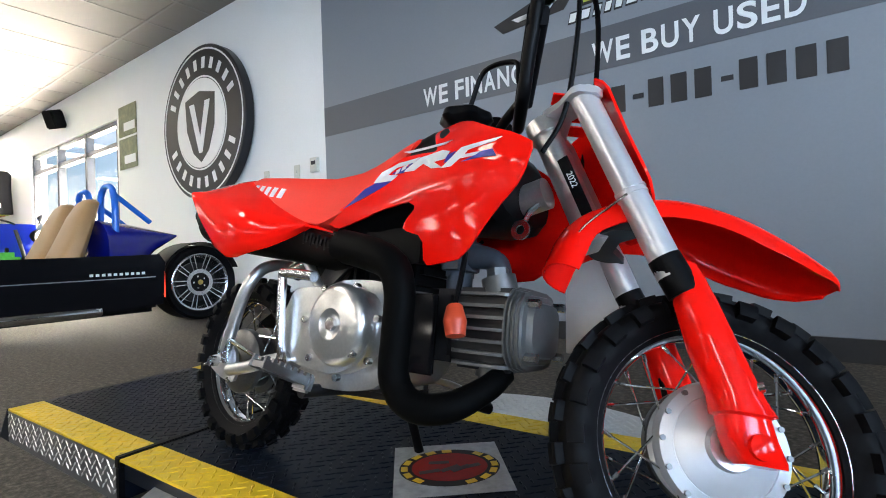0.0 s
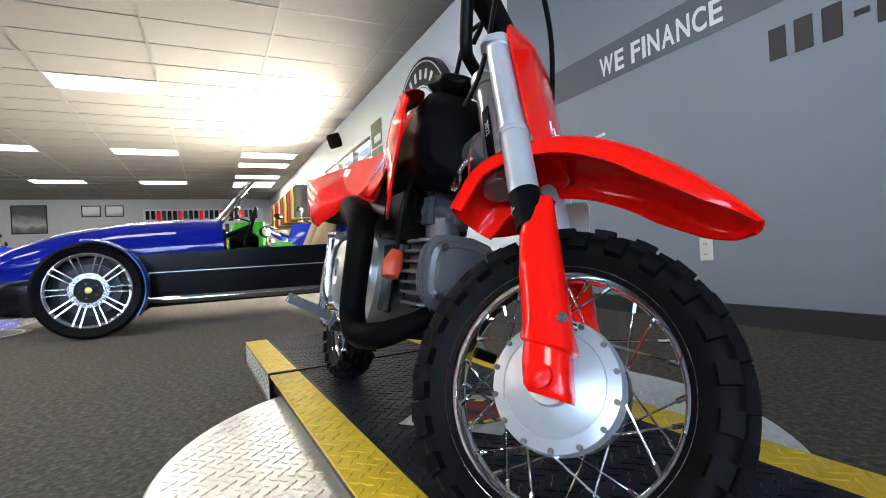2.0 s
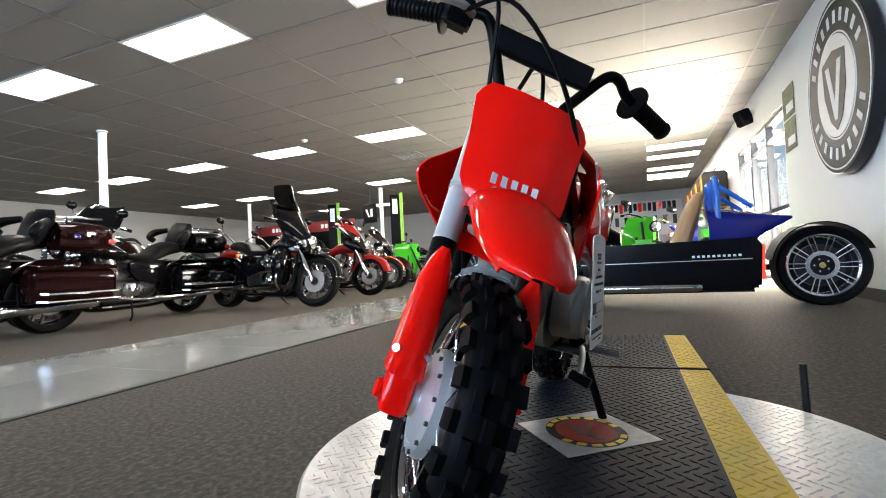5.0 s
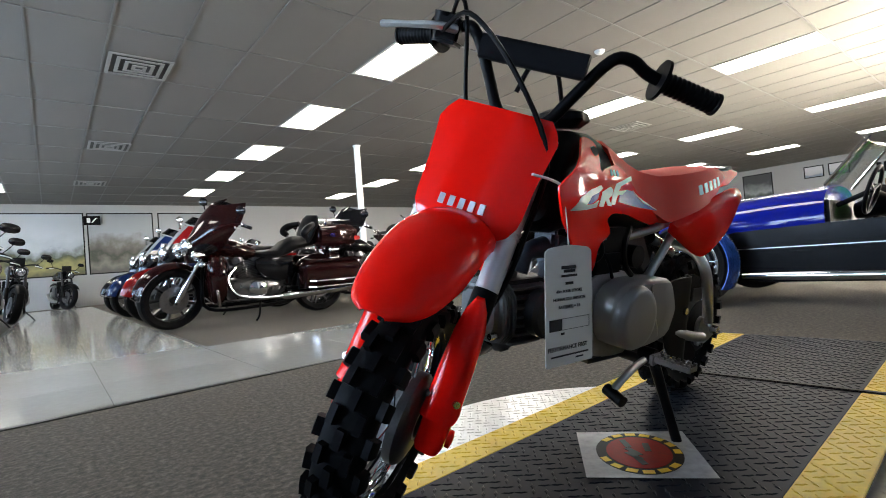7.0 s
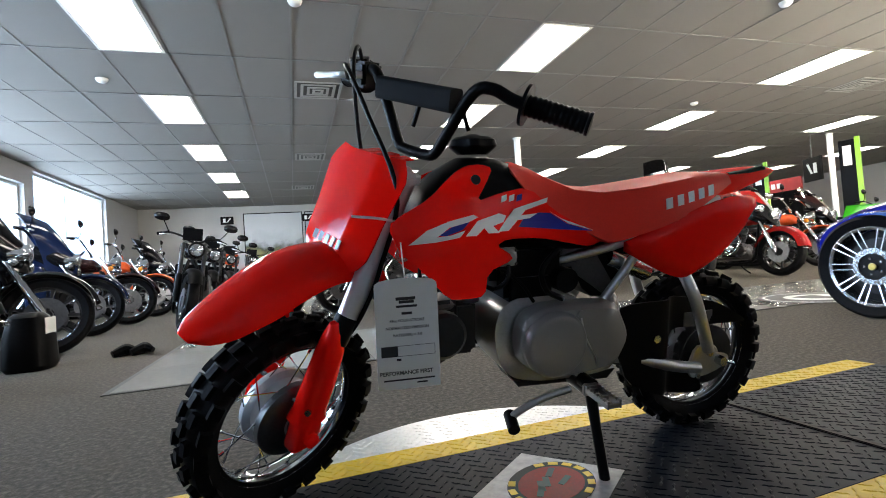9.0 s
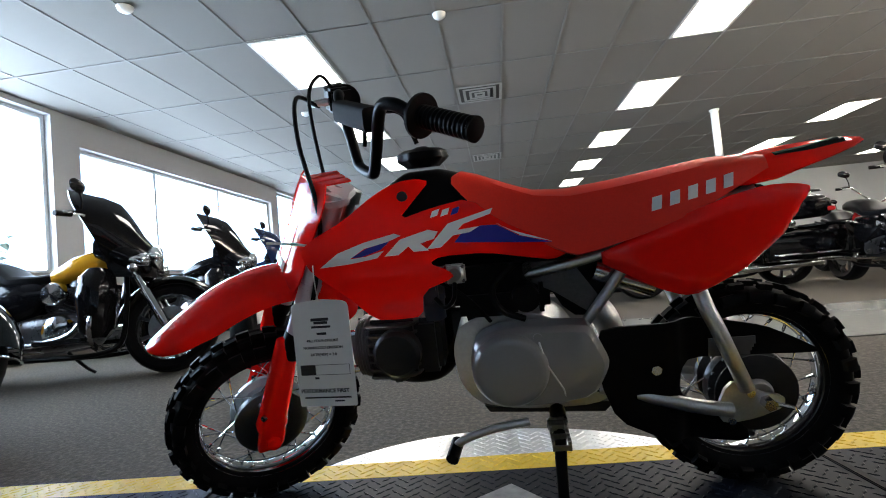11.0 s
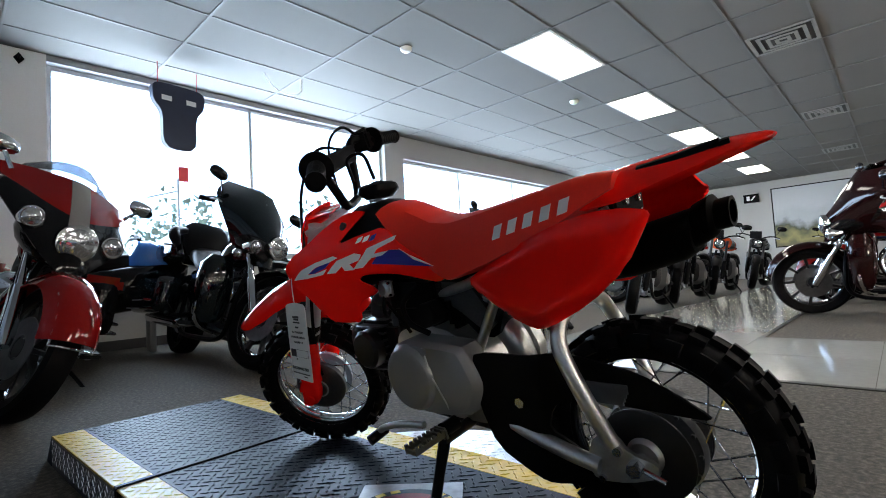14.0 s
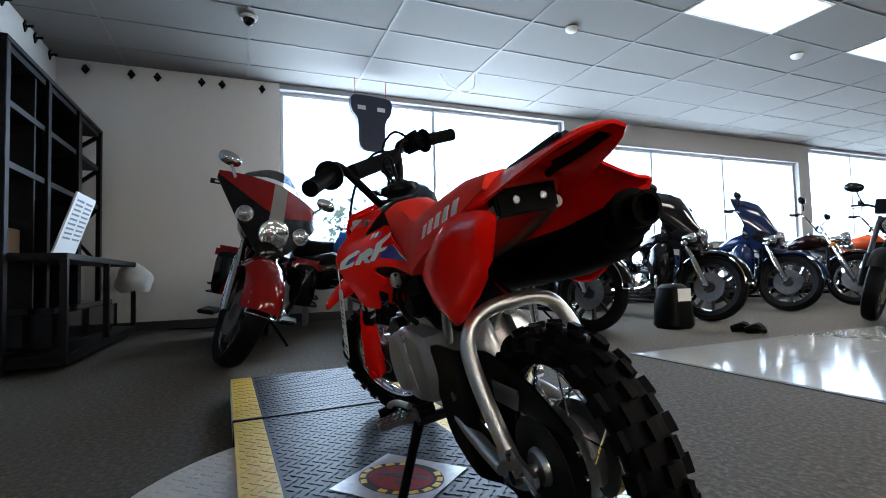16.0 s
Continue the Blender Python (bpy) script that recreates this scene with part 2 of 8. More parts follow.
def sheet(bm, grid, thick, away=None):
    """A curved sheet with thickness from a grid of points; its back lies thick behind its front."""
    g = [[Vector(p) for p in row] for row in grid]
    nr, ncol = len(g), len(g[0])
    nrm = [[None] * ncol for _ in range(nr)]
    for i in range(nr):
        for j in range(ncol):
            du = g[min(i + 1, nr - 1)][j] - g[max(i - 1, 0)][j]
            dv = g[i][min(j + 1, ncol - 1)] - g[i][max(j - 1, 0)]
            n = du.cross(dv)
            n = n.normalized() if n.length > 1e-12 else Vector((0, 0, 1))
            nrm[i][j] = n
    if away is not None:
        mid = nrm[nr // 2][ncol // 2]
        if mid.dot(Vector(away)) < 0:
            nrm = [[-n for n in r] for r in nrm]
    f = [[bm.verts.new(p) for p in row] for row in g]
    b = [[bm.verts.new(g[i][j] - nrm[i][j] * thick) for j in range(ncol)] for i in range(nr)]
    for i in range(nr - 1):
        for j in range(ncol - 1):
            bm.faces.new((f[i][j], f[i + 1][j], f[i + 1][j + 1], f[i][j + 1]))
            bm.faces.new((b[i][j], b[i][j + 1], b[i + 1][j + 1], b[i + 1][j]))
    edge = [(0, j) for j in range(ncol)] + [(i, ncol - 1) for i in range(1, nr)] + [(nr - 1, j) for j in range(ncol - 2, -1, -1)] + [(i, 0) for i in range(nr - 2, 0, -1)]
    for (i, j), (k, l) in zip(edge, edge[1:] + edge[:1]):
        bm.faces.new((f[i][j], b[i][j], b[k][l], f[k][l]))
    return bm


def plate(bm, outline, y0, y1, m=None):
    """A flat plate with an outline in x and z, from y0 to y1."""
    lo = [bm.verts.new((x, y0, z)) for x, z in outline]
    hi = [bm.verts.new((x, y1, z)) for x, z in outline]
    bm.faces.new(lo)
    bm.faces.new(hi[::-1])
    for k in range(len(lo)):
        j = (k + 1) % len(lo)
        bm.faces.new((lo[k], hi[k], hi[j], lo[j]))
    if m is not None:
        bmesh.ops.transform(bm, matrix=m, verts=lo + hi)
    return bm


def words(name, text, size, material, m, parent=None, depth=0.001, squeeze=1.0, align="LEFT", label="", bold=0.0):
    """Lettering in the built-in font as a thin solid; reads along local x, up local y, towards local z."""
    cu = bpy.data.curves.new(name, "FONT")
    cu.body, cu.size, cu.extrude, cu.align_x, cu.offset = text, size, depth, align, bold
    tmp = new("lettering", cu)
    me = bpy.data.meshes.new_from_object(tmp)
    bpy.data.objects.remove(tmp)
    bpy.data.curves.remove(cu)
    me.materials.clear()
    me.materials.append(material)
    ob = new(name, me)
    ob.matrix_basis = m @ Matrix.Diagonal((squeeze, 1, 1, 1))
    if parent:
        ob.parent = parent
    if label:
        ob["label"] = label
    return ob


def basis(o, x, y):
    """A pose at o whose local x and y run along the given directions."""
    x = Vector(x).normalized()
    z = x.cross(Vector(y)).normalized()
    y = z.cross(x)
    m = Matrix((x, y, z)).transposed().to_4x4()
    m.translation = o
    return m

# ---------------------------------------------------------------- the room
X0, X1, Y0, Y1, CZ = -5.09, 19.6, -1.95, 16.6, 2.915


def setting(name, bm, material, label="", smooth=False, category=""):
    return tagged(part(name, bm, material, None, "", smooth), label, category, "", "structure")


floor_ob = setting("floor", boxed(X0 - 0.3, X1 + 0.3, Y0 - 0.6, Y1 + 0.3, -0.12, 0.0), CARPET, "brown-grey speckled carpet floor of the showroom")

# sign wall: grey with a dark band, white further on; a glazed entrance far along it
t = 0.2
wall_sign = thing("wall_sign", "long wall painted grey with a dark band, white beyond", "wall", kind="structure")
GX0, GX1 = -2.43, 2.405
part("grey_paint", boxed(GX0, GX1, Y0 - t, Y0, 0.0, CZ), WALL_GREY, wall_sign)
part("band", boxed(GX0 + 0.002, GX1 - 0.002, Y0 - 0.01, Y0 + 0.003, 1.445, 1.670), WALL_BAND, wall_sign, "dark grey painted band")
part("white_paint", boxed(GX1, 5.95, Y0 - t, Y0 - 0.002, 0.0, CZ), WALL_WHITE, wall_sign)
part("white_paint", boxed(5.95, 9.6, Y0 - t, Y0 - 0.002, 2.3, CZ), WALL_WHITE, wall_sign)
part("white_paint", boxed(9.6, X1, Y0 - t, Y0 - 0.002, 0.0, CZ), WALL_WHITE, wall_sign)
part("white_paint", boxed(X0 - t, GX0, Y0 - 0.3 - t, Y0 - 0.3, 0.0, CZ), WALL_WHITE, wall_sign)
part("wall_end", boxed(GX0 - 0.012, GX0, Y0 - 0.3, Y0 + 0.004, 0.0, CZ), WHITE, wall_sign, "white corner trim")
part("baseboard", boxed(GX0, 5.9, Y0, Y0 + 0.012, 0.0, 0.1), BASE, wall_sign, "black rubber baseboard")
part("baseboard", boxed(X0, GX0 - 0.02, Y0 - 0.3, Y0 - 0.288, 0.0, 0.1), BASE, wall_sign, "black rubber baseboard")

# window wall
wall_win = thing("wall_windows", "pale wall with large shop windows", "wall", kind="structure")
WINS = [(-0.02, 4.18, 0.95, 2.85, (2.03,)), (4.57, 9.8, 0.95, 2.55, (6.03, 7.76)), (10.14, 13.9, 0.95, 2.86, (11.7,))]
part("pier", boxed(X0 - t, X0, Y0 - 0.3, WINS[0][0], 0, CZ), WALL_WHITE, wall_win)
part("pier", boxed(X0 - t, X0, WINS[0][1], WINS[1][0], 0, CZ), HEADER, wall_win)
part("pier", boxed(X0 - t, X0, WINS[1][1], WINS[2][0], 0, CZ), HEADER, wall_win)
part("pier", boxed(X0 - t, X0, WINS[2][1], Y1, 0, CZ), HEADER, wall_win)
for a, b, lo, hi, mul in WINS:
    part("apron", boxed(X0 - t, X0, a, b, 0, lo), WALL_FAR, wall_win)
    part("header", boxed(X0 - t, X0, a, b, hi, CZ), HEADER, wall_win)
part("baseboard", boxed(X0, X0 + 0.012, Y0 - 0.288, Y1, 0, 0.1), BASE, wall_win, "black rubber baseboard")
for k, (a, b, lo, hi, mul) in enumerate(WINS):
    w = thing("window_%d" % (k + 1), "large plate-glass shop window, bright daylight outside", "window", kind="structure")
    xs = X0 - 0.12
    for y in (a, *mul, b):
        part("mullion", boxed(xs - 0.03, xs + 0.03, y - (0.022 if y in mul else 0.0) - (0.05 if y == b else 0), y + (0.022 if y in mul else 0.0) + (0.05 if y == a else 0), lo, hi, bevel=0.004), FRAME_AL, w)
    part("head_rail", boxed(xs - 0.03, xs + 0.03, a + 0.05, b - 0.05, hi - 0.05, hi, bevel=0.004), FRAME_AL, w)
    part("window_sill", boxed(X0 - 0.19, X0 + 0.03, a, b, lo, lo + 0.03, bevel=0.006), FRAME_AL, w)
    ys = [a, *mul, b]
    for p, q in zip(ys, ys[1:]):
        pane = part("pane", boxed(xs - 0.004, xs + 0.004, p + 0.03, q - 0.03, lo + 0.03, hi - 0.05), GLASS, w)
        pane.visible_shadow = False

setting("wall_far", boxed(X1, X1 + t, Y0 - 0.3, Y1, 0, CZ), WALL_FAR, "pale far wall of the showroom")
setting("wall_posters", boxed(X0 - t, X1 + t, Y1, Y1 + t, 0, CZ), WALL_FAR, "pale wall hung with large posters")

# ceiling: boards and grid in one mesh, lamps as things
bm = boxed(X0 - t, X1 + t, Y0 - 0.6, Y1 + t, CZ + 0.02, CZ + 0.12)
TX, TY = 0.62, 1.25
LX = [-1.87 + 4.34 * i for i in range(5)]
LY = [-1.0 + 2.5 * i for i in range(7)]
gx0, gy0 = LX[0] - TX / 2, LY[0] - TY / 2
nx = range(int((X0 - gx0) / TX) - 1, int((X1 - gx0) / TX) + 2)
ny = range(int((Y0 - 0.6 - gy0) / TY) - 1, int((Y1 - gy0) / TY) + 2)
lamp_cells = set()
for x in LX:
    for y in LY:
        if y < 0 and x < 9 or (x < 0 and y < 3):
            continue
        lamp_cells.add((round((x - TX / 2 - gx0) / TX), round((y - TY / 2 - gy0) / TY)))
lamp_cells |= {(round((x - TX / 2 - gx0) / TX), 0) for x in (12.1, 14.1, 16.4)}
rng = random.Random(4)
for i in nx:
    for j in ny:
        x, y = gx0 + i * TX, gy0 + j * TY
        a, b, c, d = max(x + 0.012, X0), min(x + TX - 0.012, X1), max(y + 0.012, Y0 - 0.5), min(y + TY - 0.012, Y1)
        if (i, j) not in lamp_cells and b - a > 0.05 and d - c > 0.05:
            drop = rng.uniform(0, 0.003)
            box(bm, a, b, c, d, CZ + 0.006 - drop, CZ + 0.03)
setting("ceiling", bm, CEIL, "suspended ceiling of large off-white boards, darkened in colour")
bm = bmesh.new()
for i in nx:
    x = gx0 + i * TX
    if X0 < x < X1:
        box(bm, x - 0.011, x + 0.011, Y0 - 0.5, Y1, CZ - 0.002, CZ + 0.004)
for j in ny:
    y = gy0 + j * TY
    if Y0 - 0.5 < y < Y1:
        box(bm, X0, X1, y - 0.011, y + 0.011, CZ - 0.0035, CZ + 0.0025)
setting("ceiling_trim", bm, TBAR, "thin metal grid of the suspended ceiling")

lamp = None
for i, j in sorted(lamp_cells):
    m = pose(gx0 + (i + 0.5) * TX, gy0 + (j + 0.5) * TY, CZ)
    if lamp is None:
        lamp = thing("ceiling_light", "recessed fluorescent ceiling light panel, switched on", "ceiling light", m, "ceiling lights")
        bm = bmesh.new()
        for s in (-1, 1):
            box(bm, s * (TX / 2 - 0.012), s * (TX / 2 - 0.045), -TY / 2 + 0.012, TY / 2 - 0.012, -0.006, 0.02)
            box(bm, -TX / 2 + 0.046, TX / 2 - 0.046, s * (TY / 2 - 0.012), s * (TY / 2 - 0.045), -0.006, 0.02)
        part("frame", bm, WHITE, lamp)
        part("diffuser", boxed(-TX / 2 + 0.045, TX / 2 - 0.045, -TY / 2 + 0.045, TY / 2 - 0.045, 0.004, 0.012), LAMP, lamp, "glowing white diffuser")
    else:
        copy_thing(lamp, m)

# aisle of pale glossy tiles, edged with dark strips
aisle = thing("aisle_floor", "glossy pale tile aisle let into the carpet", "floor", kind="structure")
AX0, AX1, AY0, AY1 = -1.34, -0.03, 1.84, 3.22
tile_me = None


def tile_run(x0, x1, y0, y1, size=0.62):
    global tile_me
    nxx, nyy = max(1, round((x1 - x0) / size)), max(1, round((y1 - y0) / size))
    sx, sy = (x1 - x0) / nxx, (y1 - y0) / nyy
    bmt = boxed(-sx / 2 + 0.0012, sx / 2 - 0.0012, -sy / 2 + 0.0012, sy / 2 - 0.0012, 0.0, 0.006)
    first = part("tile", bmt, TILE, aisle)
    first.location = (x0 + sx / 2, y0 + sy / 2, 0)
    for i in range(nxx):
        for j in range(nyy):
            if i or j:
                ob = new("tile", first.data)
                ob.parent = aisle
                ob.location = (x0 + (i + 0.5) * sx, y0 + (j + 0.5) * sy, 0)


tile_run(AX0, AX1, AY0, 15.4, 0.625)
tile_run(AX1, 13.0, AY0, AY1, 0.65)
for a in ((AX0 - 0.03, AX0, AY0 - 0.03, 15.4), (AX0, 13.0, AY0 - 0.03, AY0), (AX1, 13.0, AY1, AY1 + 0.03), (AX1, AX1 + 0.03, AY1 + 0.03, 15.4)):
    part("edge_strip", boxed(*a, 0, 0.005), SEAM, aisle, "dark edging strip")

# ---------------------------------------------------------------- turntable and ramp deck
DECK_Z = 0.097
# Diamond plate in shade: the shade is in the dark colour, treads stay bright.
SKIRT = mat("shaded_diamond_plate", (0.16, 0.155, 0.15), 0.42, 0.6, vary=0.2, scale=6, fine=80, bump=0.01)
DM = pose(0.0, -0.127, 0, 0, 0, 2.0)
deck = thing("display_turntable", "motorcycle turntable with black deck, yellow edges and bright diamond-plate sides", "turntable", DM)
DL, DW, YW, GAP = 1.345, 0.318, 0.085, 0.645
bm = bmesh.new()
lathe(bm, [(0.0, 0.0), (0.6, 0.0), (0.605, 0.004), (0.605, 0.058), (0.598, 0.064), (0.0, 0.064)], 72, pose(0, 0, 0, 90, 0, 0))
part("plate", bm, DIAMOND, deck, "round diamond-plate turntable", True)


def treads(bm, x0, x1, y0, y1, z, pitch=0.03, L=0.011, w=0.0032, h=0.0016, inside=None):
    """Raised lozenges in a basket pattern."""
    i = 0
    y = y0 + pitch / 2
    while y < y1 - L * 0.7:
        x = x0 + pitch / 2 + (pitch / 2 if i % 2 else 0)
        k = 0
        while x < x1 - L * 0.7:
            if inside is None or inside(x, y):
                a = radians(45 if (i + k) % 2 else -45) if pitch > 0 else 0
                c, s = math.cos(a), math.sin(a)
                ring = [bm.verts.new((x + c * u - s * v, y + s * u + c * v, z)) for u, v in ((-L, 0), (0, -w), (L, 0), (0, w))]
                top = [bm.verts.new((x + c * u - s * v, y + s * u + c * v, z + h)) for u, v in ((-L * 0.55, 0), (0, -w * 0.4), (L * 0.55, 0), (0, w * 0.4))]
                bm.faces.new(top)
                for q in range(4):
                    bm.faces.new((ring[q], ring[(q + 1) % 4], top[(q + 1) % 4], top[q]))
            x += pitch
            k += 1
        y += pitch / 2
        i += 1


bm = bmesh.new()
treads(bm, -0.6, 0.6, -0.6, 0.6, 0.064, inside=lambda x, y: x * x + y * y < 0.58 ** 2 and abs(y) > DW)
tagged(part("plate_tread", bm, DIAMOND, deck), kind="stuff")
for s in (-1, 1):
    a, b = sorted((s * GAP, s * (DL)))
    part("end_ramp", boxed(a + 0.004, b, -DW + 0.01, DW - 0.01, 0.0, DECK_Z - 0.006, bevel=0.003), DECK, deck, "steel ramp section of the deck")
part("deck_core", boxed(-GAP + 0.004, GAP - 0.004, -DW + 0.01, DW - 0.01, 0.05, DECK_Z - 0.006), DECK, deck)
for a, b in ((-DL, -GAP - 0.004), (-GAP + 0.004, GAP - 0.004), (GAP + 0.004, DL)):
    part("deck_plate", boxed(a, b, -DW + YW, DW - YW, DECK_Z - 0.006, DECK_Z, bevel=0.001), DECK, deck, "black tread plate")
    bm = bmesh.new()
    treads(bm, a, b, -DW + YW, DW - YW, DECK_Z, L=0.012, w=0.0035)
    tagged(part("deck_tread", bm, DECK, deck), kind="stuff")
    for s in (-1, 1):
        p, q = sorted((s * DW, s * (DW - YW)))
        part("yellow_edge", boxed(a, b, p, q, DECK_Z - 0.006, DECK_Z, bevel=0.001), YELLOW, deck, "yellow painted tread plate edge")
        bm = bmesh.new()
        treads(bm, a, b, p, q, DECK_Z, L=0.012, w=0.0035)
        tagged(part("yellow_tread", bm, YELLOW, deck), kind="stuff")
for s in (-1, 1):
    for a, b in ((-DL, -GAP - 0.004), (GAP + 0.004, DL)):
        part("side_skirt", boxed(a, b, s * DW, s * (DW - 0.012), 0.0, DECK_Z - 0.0065), SKIRT, deck, "diamond-plate skirt, coloured dark as in shade")
for s in (-1, 1):
    part("joint_strip", boxed(s * GAP - 0.009, s * GAP + 0.009, -DW - 0.003, DW + 0.003, DECK_Z - 0.02, DECK_Z + 0.004, bevel=0.002), BLACK, deck, "black rubber strip over the deck joint")
    for q in (-1, 1):
        part("joint_flap", boxed(s * GAP - 0.006, s * GAP + 0.006, q * (DW - 0.01), q * (DW + 0.002), 0.0, DECK_Z - 0.0205), BLACK, deck, "black rubber flap at the joint")
    bm = bmesh.new()
    x0, x1 = s * DL, s * (DL + 0.075)
    loft(bm, [[(x0, y, 0.0), (x1, y, 0.0), (x1, y, 0.008), (x0 + s * 0.006, y, DECK_Z - 0.002)] for y in (-DW, DW)])
    part("ramp_lip", bm, DECK, deck, "short sloping end of the ramp")
for s in (-1, 1):
    for a, b in ((-DL, -GAP - 0.004), (GAP + 0.004, DL)):
        bm = bmesh.new()
        treads(bm, a, b, 0.008, DECK_Z - 0.008, 0.0, pitch=0.028, L=0.011, w=0.0032)
        bmesh.ops.transform(bm, matrix=Matrix.Translation((0, s * DW, 0)) @ (Matrix.Rotation(radians(90), 4, "X") if s < 0 else Matrix.Rotation(radians(90), 4, "X") @ Matrix.Scale(-1, 4, (0, 0, 1))), verts=bm.verts)
        tagged(part("skirt_tread", bm, DIAMOND, deck), kind="stuff")

# ---------------------------------------------------------------- the red dirt bike
RED = mat("red_plastic", (0.98, 0.008, 0.004), 0.06, vary=0.02, scale=3, fine=60, bump=0.002, spec=0.24)
SEAT_RED = mat("red_seat_vinyl", (0.82, 0.034, 0.018), 0.5, vary=0.06, scale=5, fine=260, bump=0.02, spec=0.16)
BLUE_INK = mat("blue_decal", (0.02, 0.02, 0.26), 0.3, vary=0.05, spec=0.2)
WHITE_INK = mat("white_decal", (0.72, 0.72, 0.74), 0.3, vary=0.03)
FORK_SILVER = mat("silver_fork_paint", (0.60, 0.60, 0.62), 0.3, 0.5, vary=0.06)
HUB_GREY = mat("grey_hub_paint", (0.5, 0.51, 0.53), 0.35, 0.5, vary=0.06)
GREY_CASE = mat("grey_engine_cover", (0.25, 0.245, 0.238), 0.33, 0.4, vary=0.02, scale=5, fine=160)
SOOT = mat("matt_black_heatshield", (0.002, 0.002, 0.002), 0.55, vary=0.25, scale=8, fine=120, bump=0.015, spec=0.03)
CARD = mat("white_card", (0.74, 0.74, 0.72), 0.6, vary=0.03)
HEAD_GREY = mat("dark_cast_head", (0.10, 0.10, 0.10), 0.36, 0.8, vary=0.2, scale=14, fine=200, bump=0.01)
CAST = mat("grey_cast_fins", (0.10, 0.10, 0.098), 0.38, 0.45, vary=0.15, scale=14, fine=120, bump=0.008)
CARB = mat("dull_blue_grey_casting", (0.05, 0.06, 0.075), 0.45, 0.2, vary=0.2, scale=14, fine=120, bump=0.008)
PEG_STEEL = mat("worn_peg_steel", (0.19, 0.19, 0.195), 0.3, 0.9, vary=0.2, scale=20)
ZINC = mat("zinc_plating", (0.55, 0.56, 0.58), 0.25, 1.0, vary=0.1)
RUST_SEAL = mat("red_rubber_cap", (0.5, 0.05, 0.015), 0.5, vary=0.1)

from mathutils.geometry import delaunay_2d_cdt


def dense(outline, step):
    out = []
    for (a, b), (c, d) in zip(outline, outline[1:] + outline[:1]):
        k = max(1, int(math.hypot(c - a, d - b) / step))
        out += [(a + (c - a) * i / k, b + (d - b) * i / k) for i in range(k)]
    return out


def within(p, poly):
    x, y = p
    odd = False
    for (a, b), (c, d) in zip(poly, poly[1:] + poly[:1]):
        if (b > y) != (d > y) and x < (c - a) * (y - b) / (d - b) + a:
            odd = not odd
    return odd


def rounded(outline, rounds=2):
    """Corners cut softer (Chaikin)."""
    for _ in range(rounds):
        out = []
        for (a, b), (c, d) in zip(outline, outline[1:] + outline[:1]):
            out += [(a * 0.8 + c * 0.2, b * 0.8 + d * 0.2), (a * 0.2 + c * 0.8, b * 0.2 + d * 0.8)]
        outline = out
    return outline


def panel(bm, outline, face, thick, step=0.018, side=1, rounds=1):
    """A moulded sheet: outline in x and z, its face at y = face(x, z), thick towards the middle of the bike."""
    poly = dense(rounded(outline, rounds) if rounds else outline, step)
    n = len(poly)
    pts = [Vector(p) for p in poly]
    xs, zs = [p[0] for p in poly], [p[1] for p in poly]
    x = min(xs) + step
    while x < max(xs):
        z = min(zs) + step
        while z < max(zs):
            if within((x, z), poly) and min((x - a) ** 2 + (z - b) ** 2 for a, b in poly) > (0.55 * step) ** 2:
                pts.append(Vector((x, z)))
            z += step
        x += step
    vs, es, fs, *_ = delaunay_2d_cdt(pts, [(i, (i + 1) % n) for i in range(n)], [], 1, 1e-6)
    front = [bm.verts.new((v[0], side * face(v[0], v[1]), v[1])) for v in vs]
    back = [bm.verts.new((v[0], side * (face(v[0], v[1]) - thick), v[1])) for v in vs]
    count = {}
    for f in fs:
        for a, b in zip(f, list(f[1:]) + [f[0]]):
            count[(a, b)] = count.get((a, b), 0) + 1
    for f in fs:
        bm.faces.new([front[i] for i in f])
        bm.faces.new([back[i] for i in reversed(f)])
    for a, b in count:
        if (b, a) not in count:
            bm.faces.new((front[a], back[a], back[b], front[b]))
    return bm


BM = pose(-0.004, 0.046, DECK_Z, 0, 0, 178.8) @ pose(0, 0, 0, -11, 0, 0)
bike = thing("dirt_bike", "small red kids dirt bike leaning on its stand on the turntable", "motorcycle", BM)
RAKE = radians(25)
AX = Vector((0.287, -0.006, 0.52))
AXD = Vector((-math.sin(RAKE), 0, math.cos(RAKE)))
STEER = Matrix.Translation(AX) @ Matrix.Rotation(radians(35.5), 4, AXD) @ Matrix.Translation(-AX)


def steered(bm):
    bmesh.ops.transform(bm, matrix=STEER, verts=bm.verts)
    return bm


def ax(z, ahead=0.0):
    """x of the steering axis at a height, and so far ahead of it."""
    return AX.x + (AX.z - z) * math.tan(RAKE) + ahead


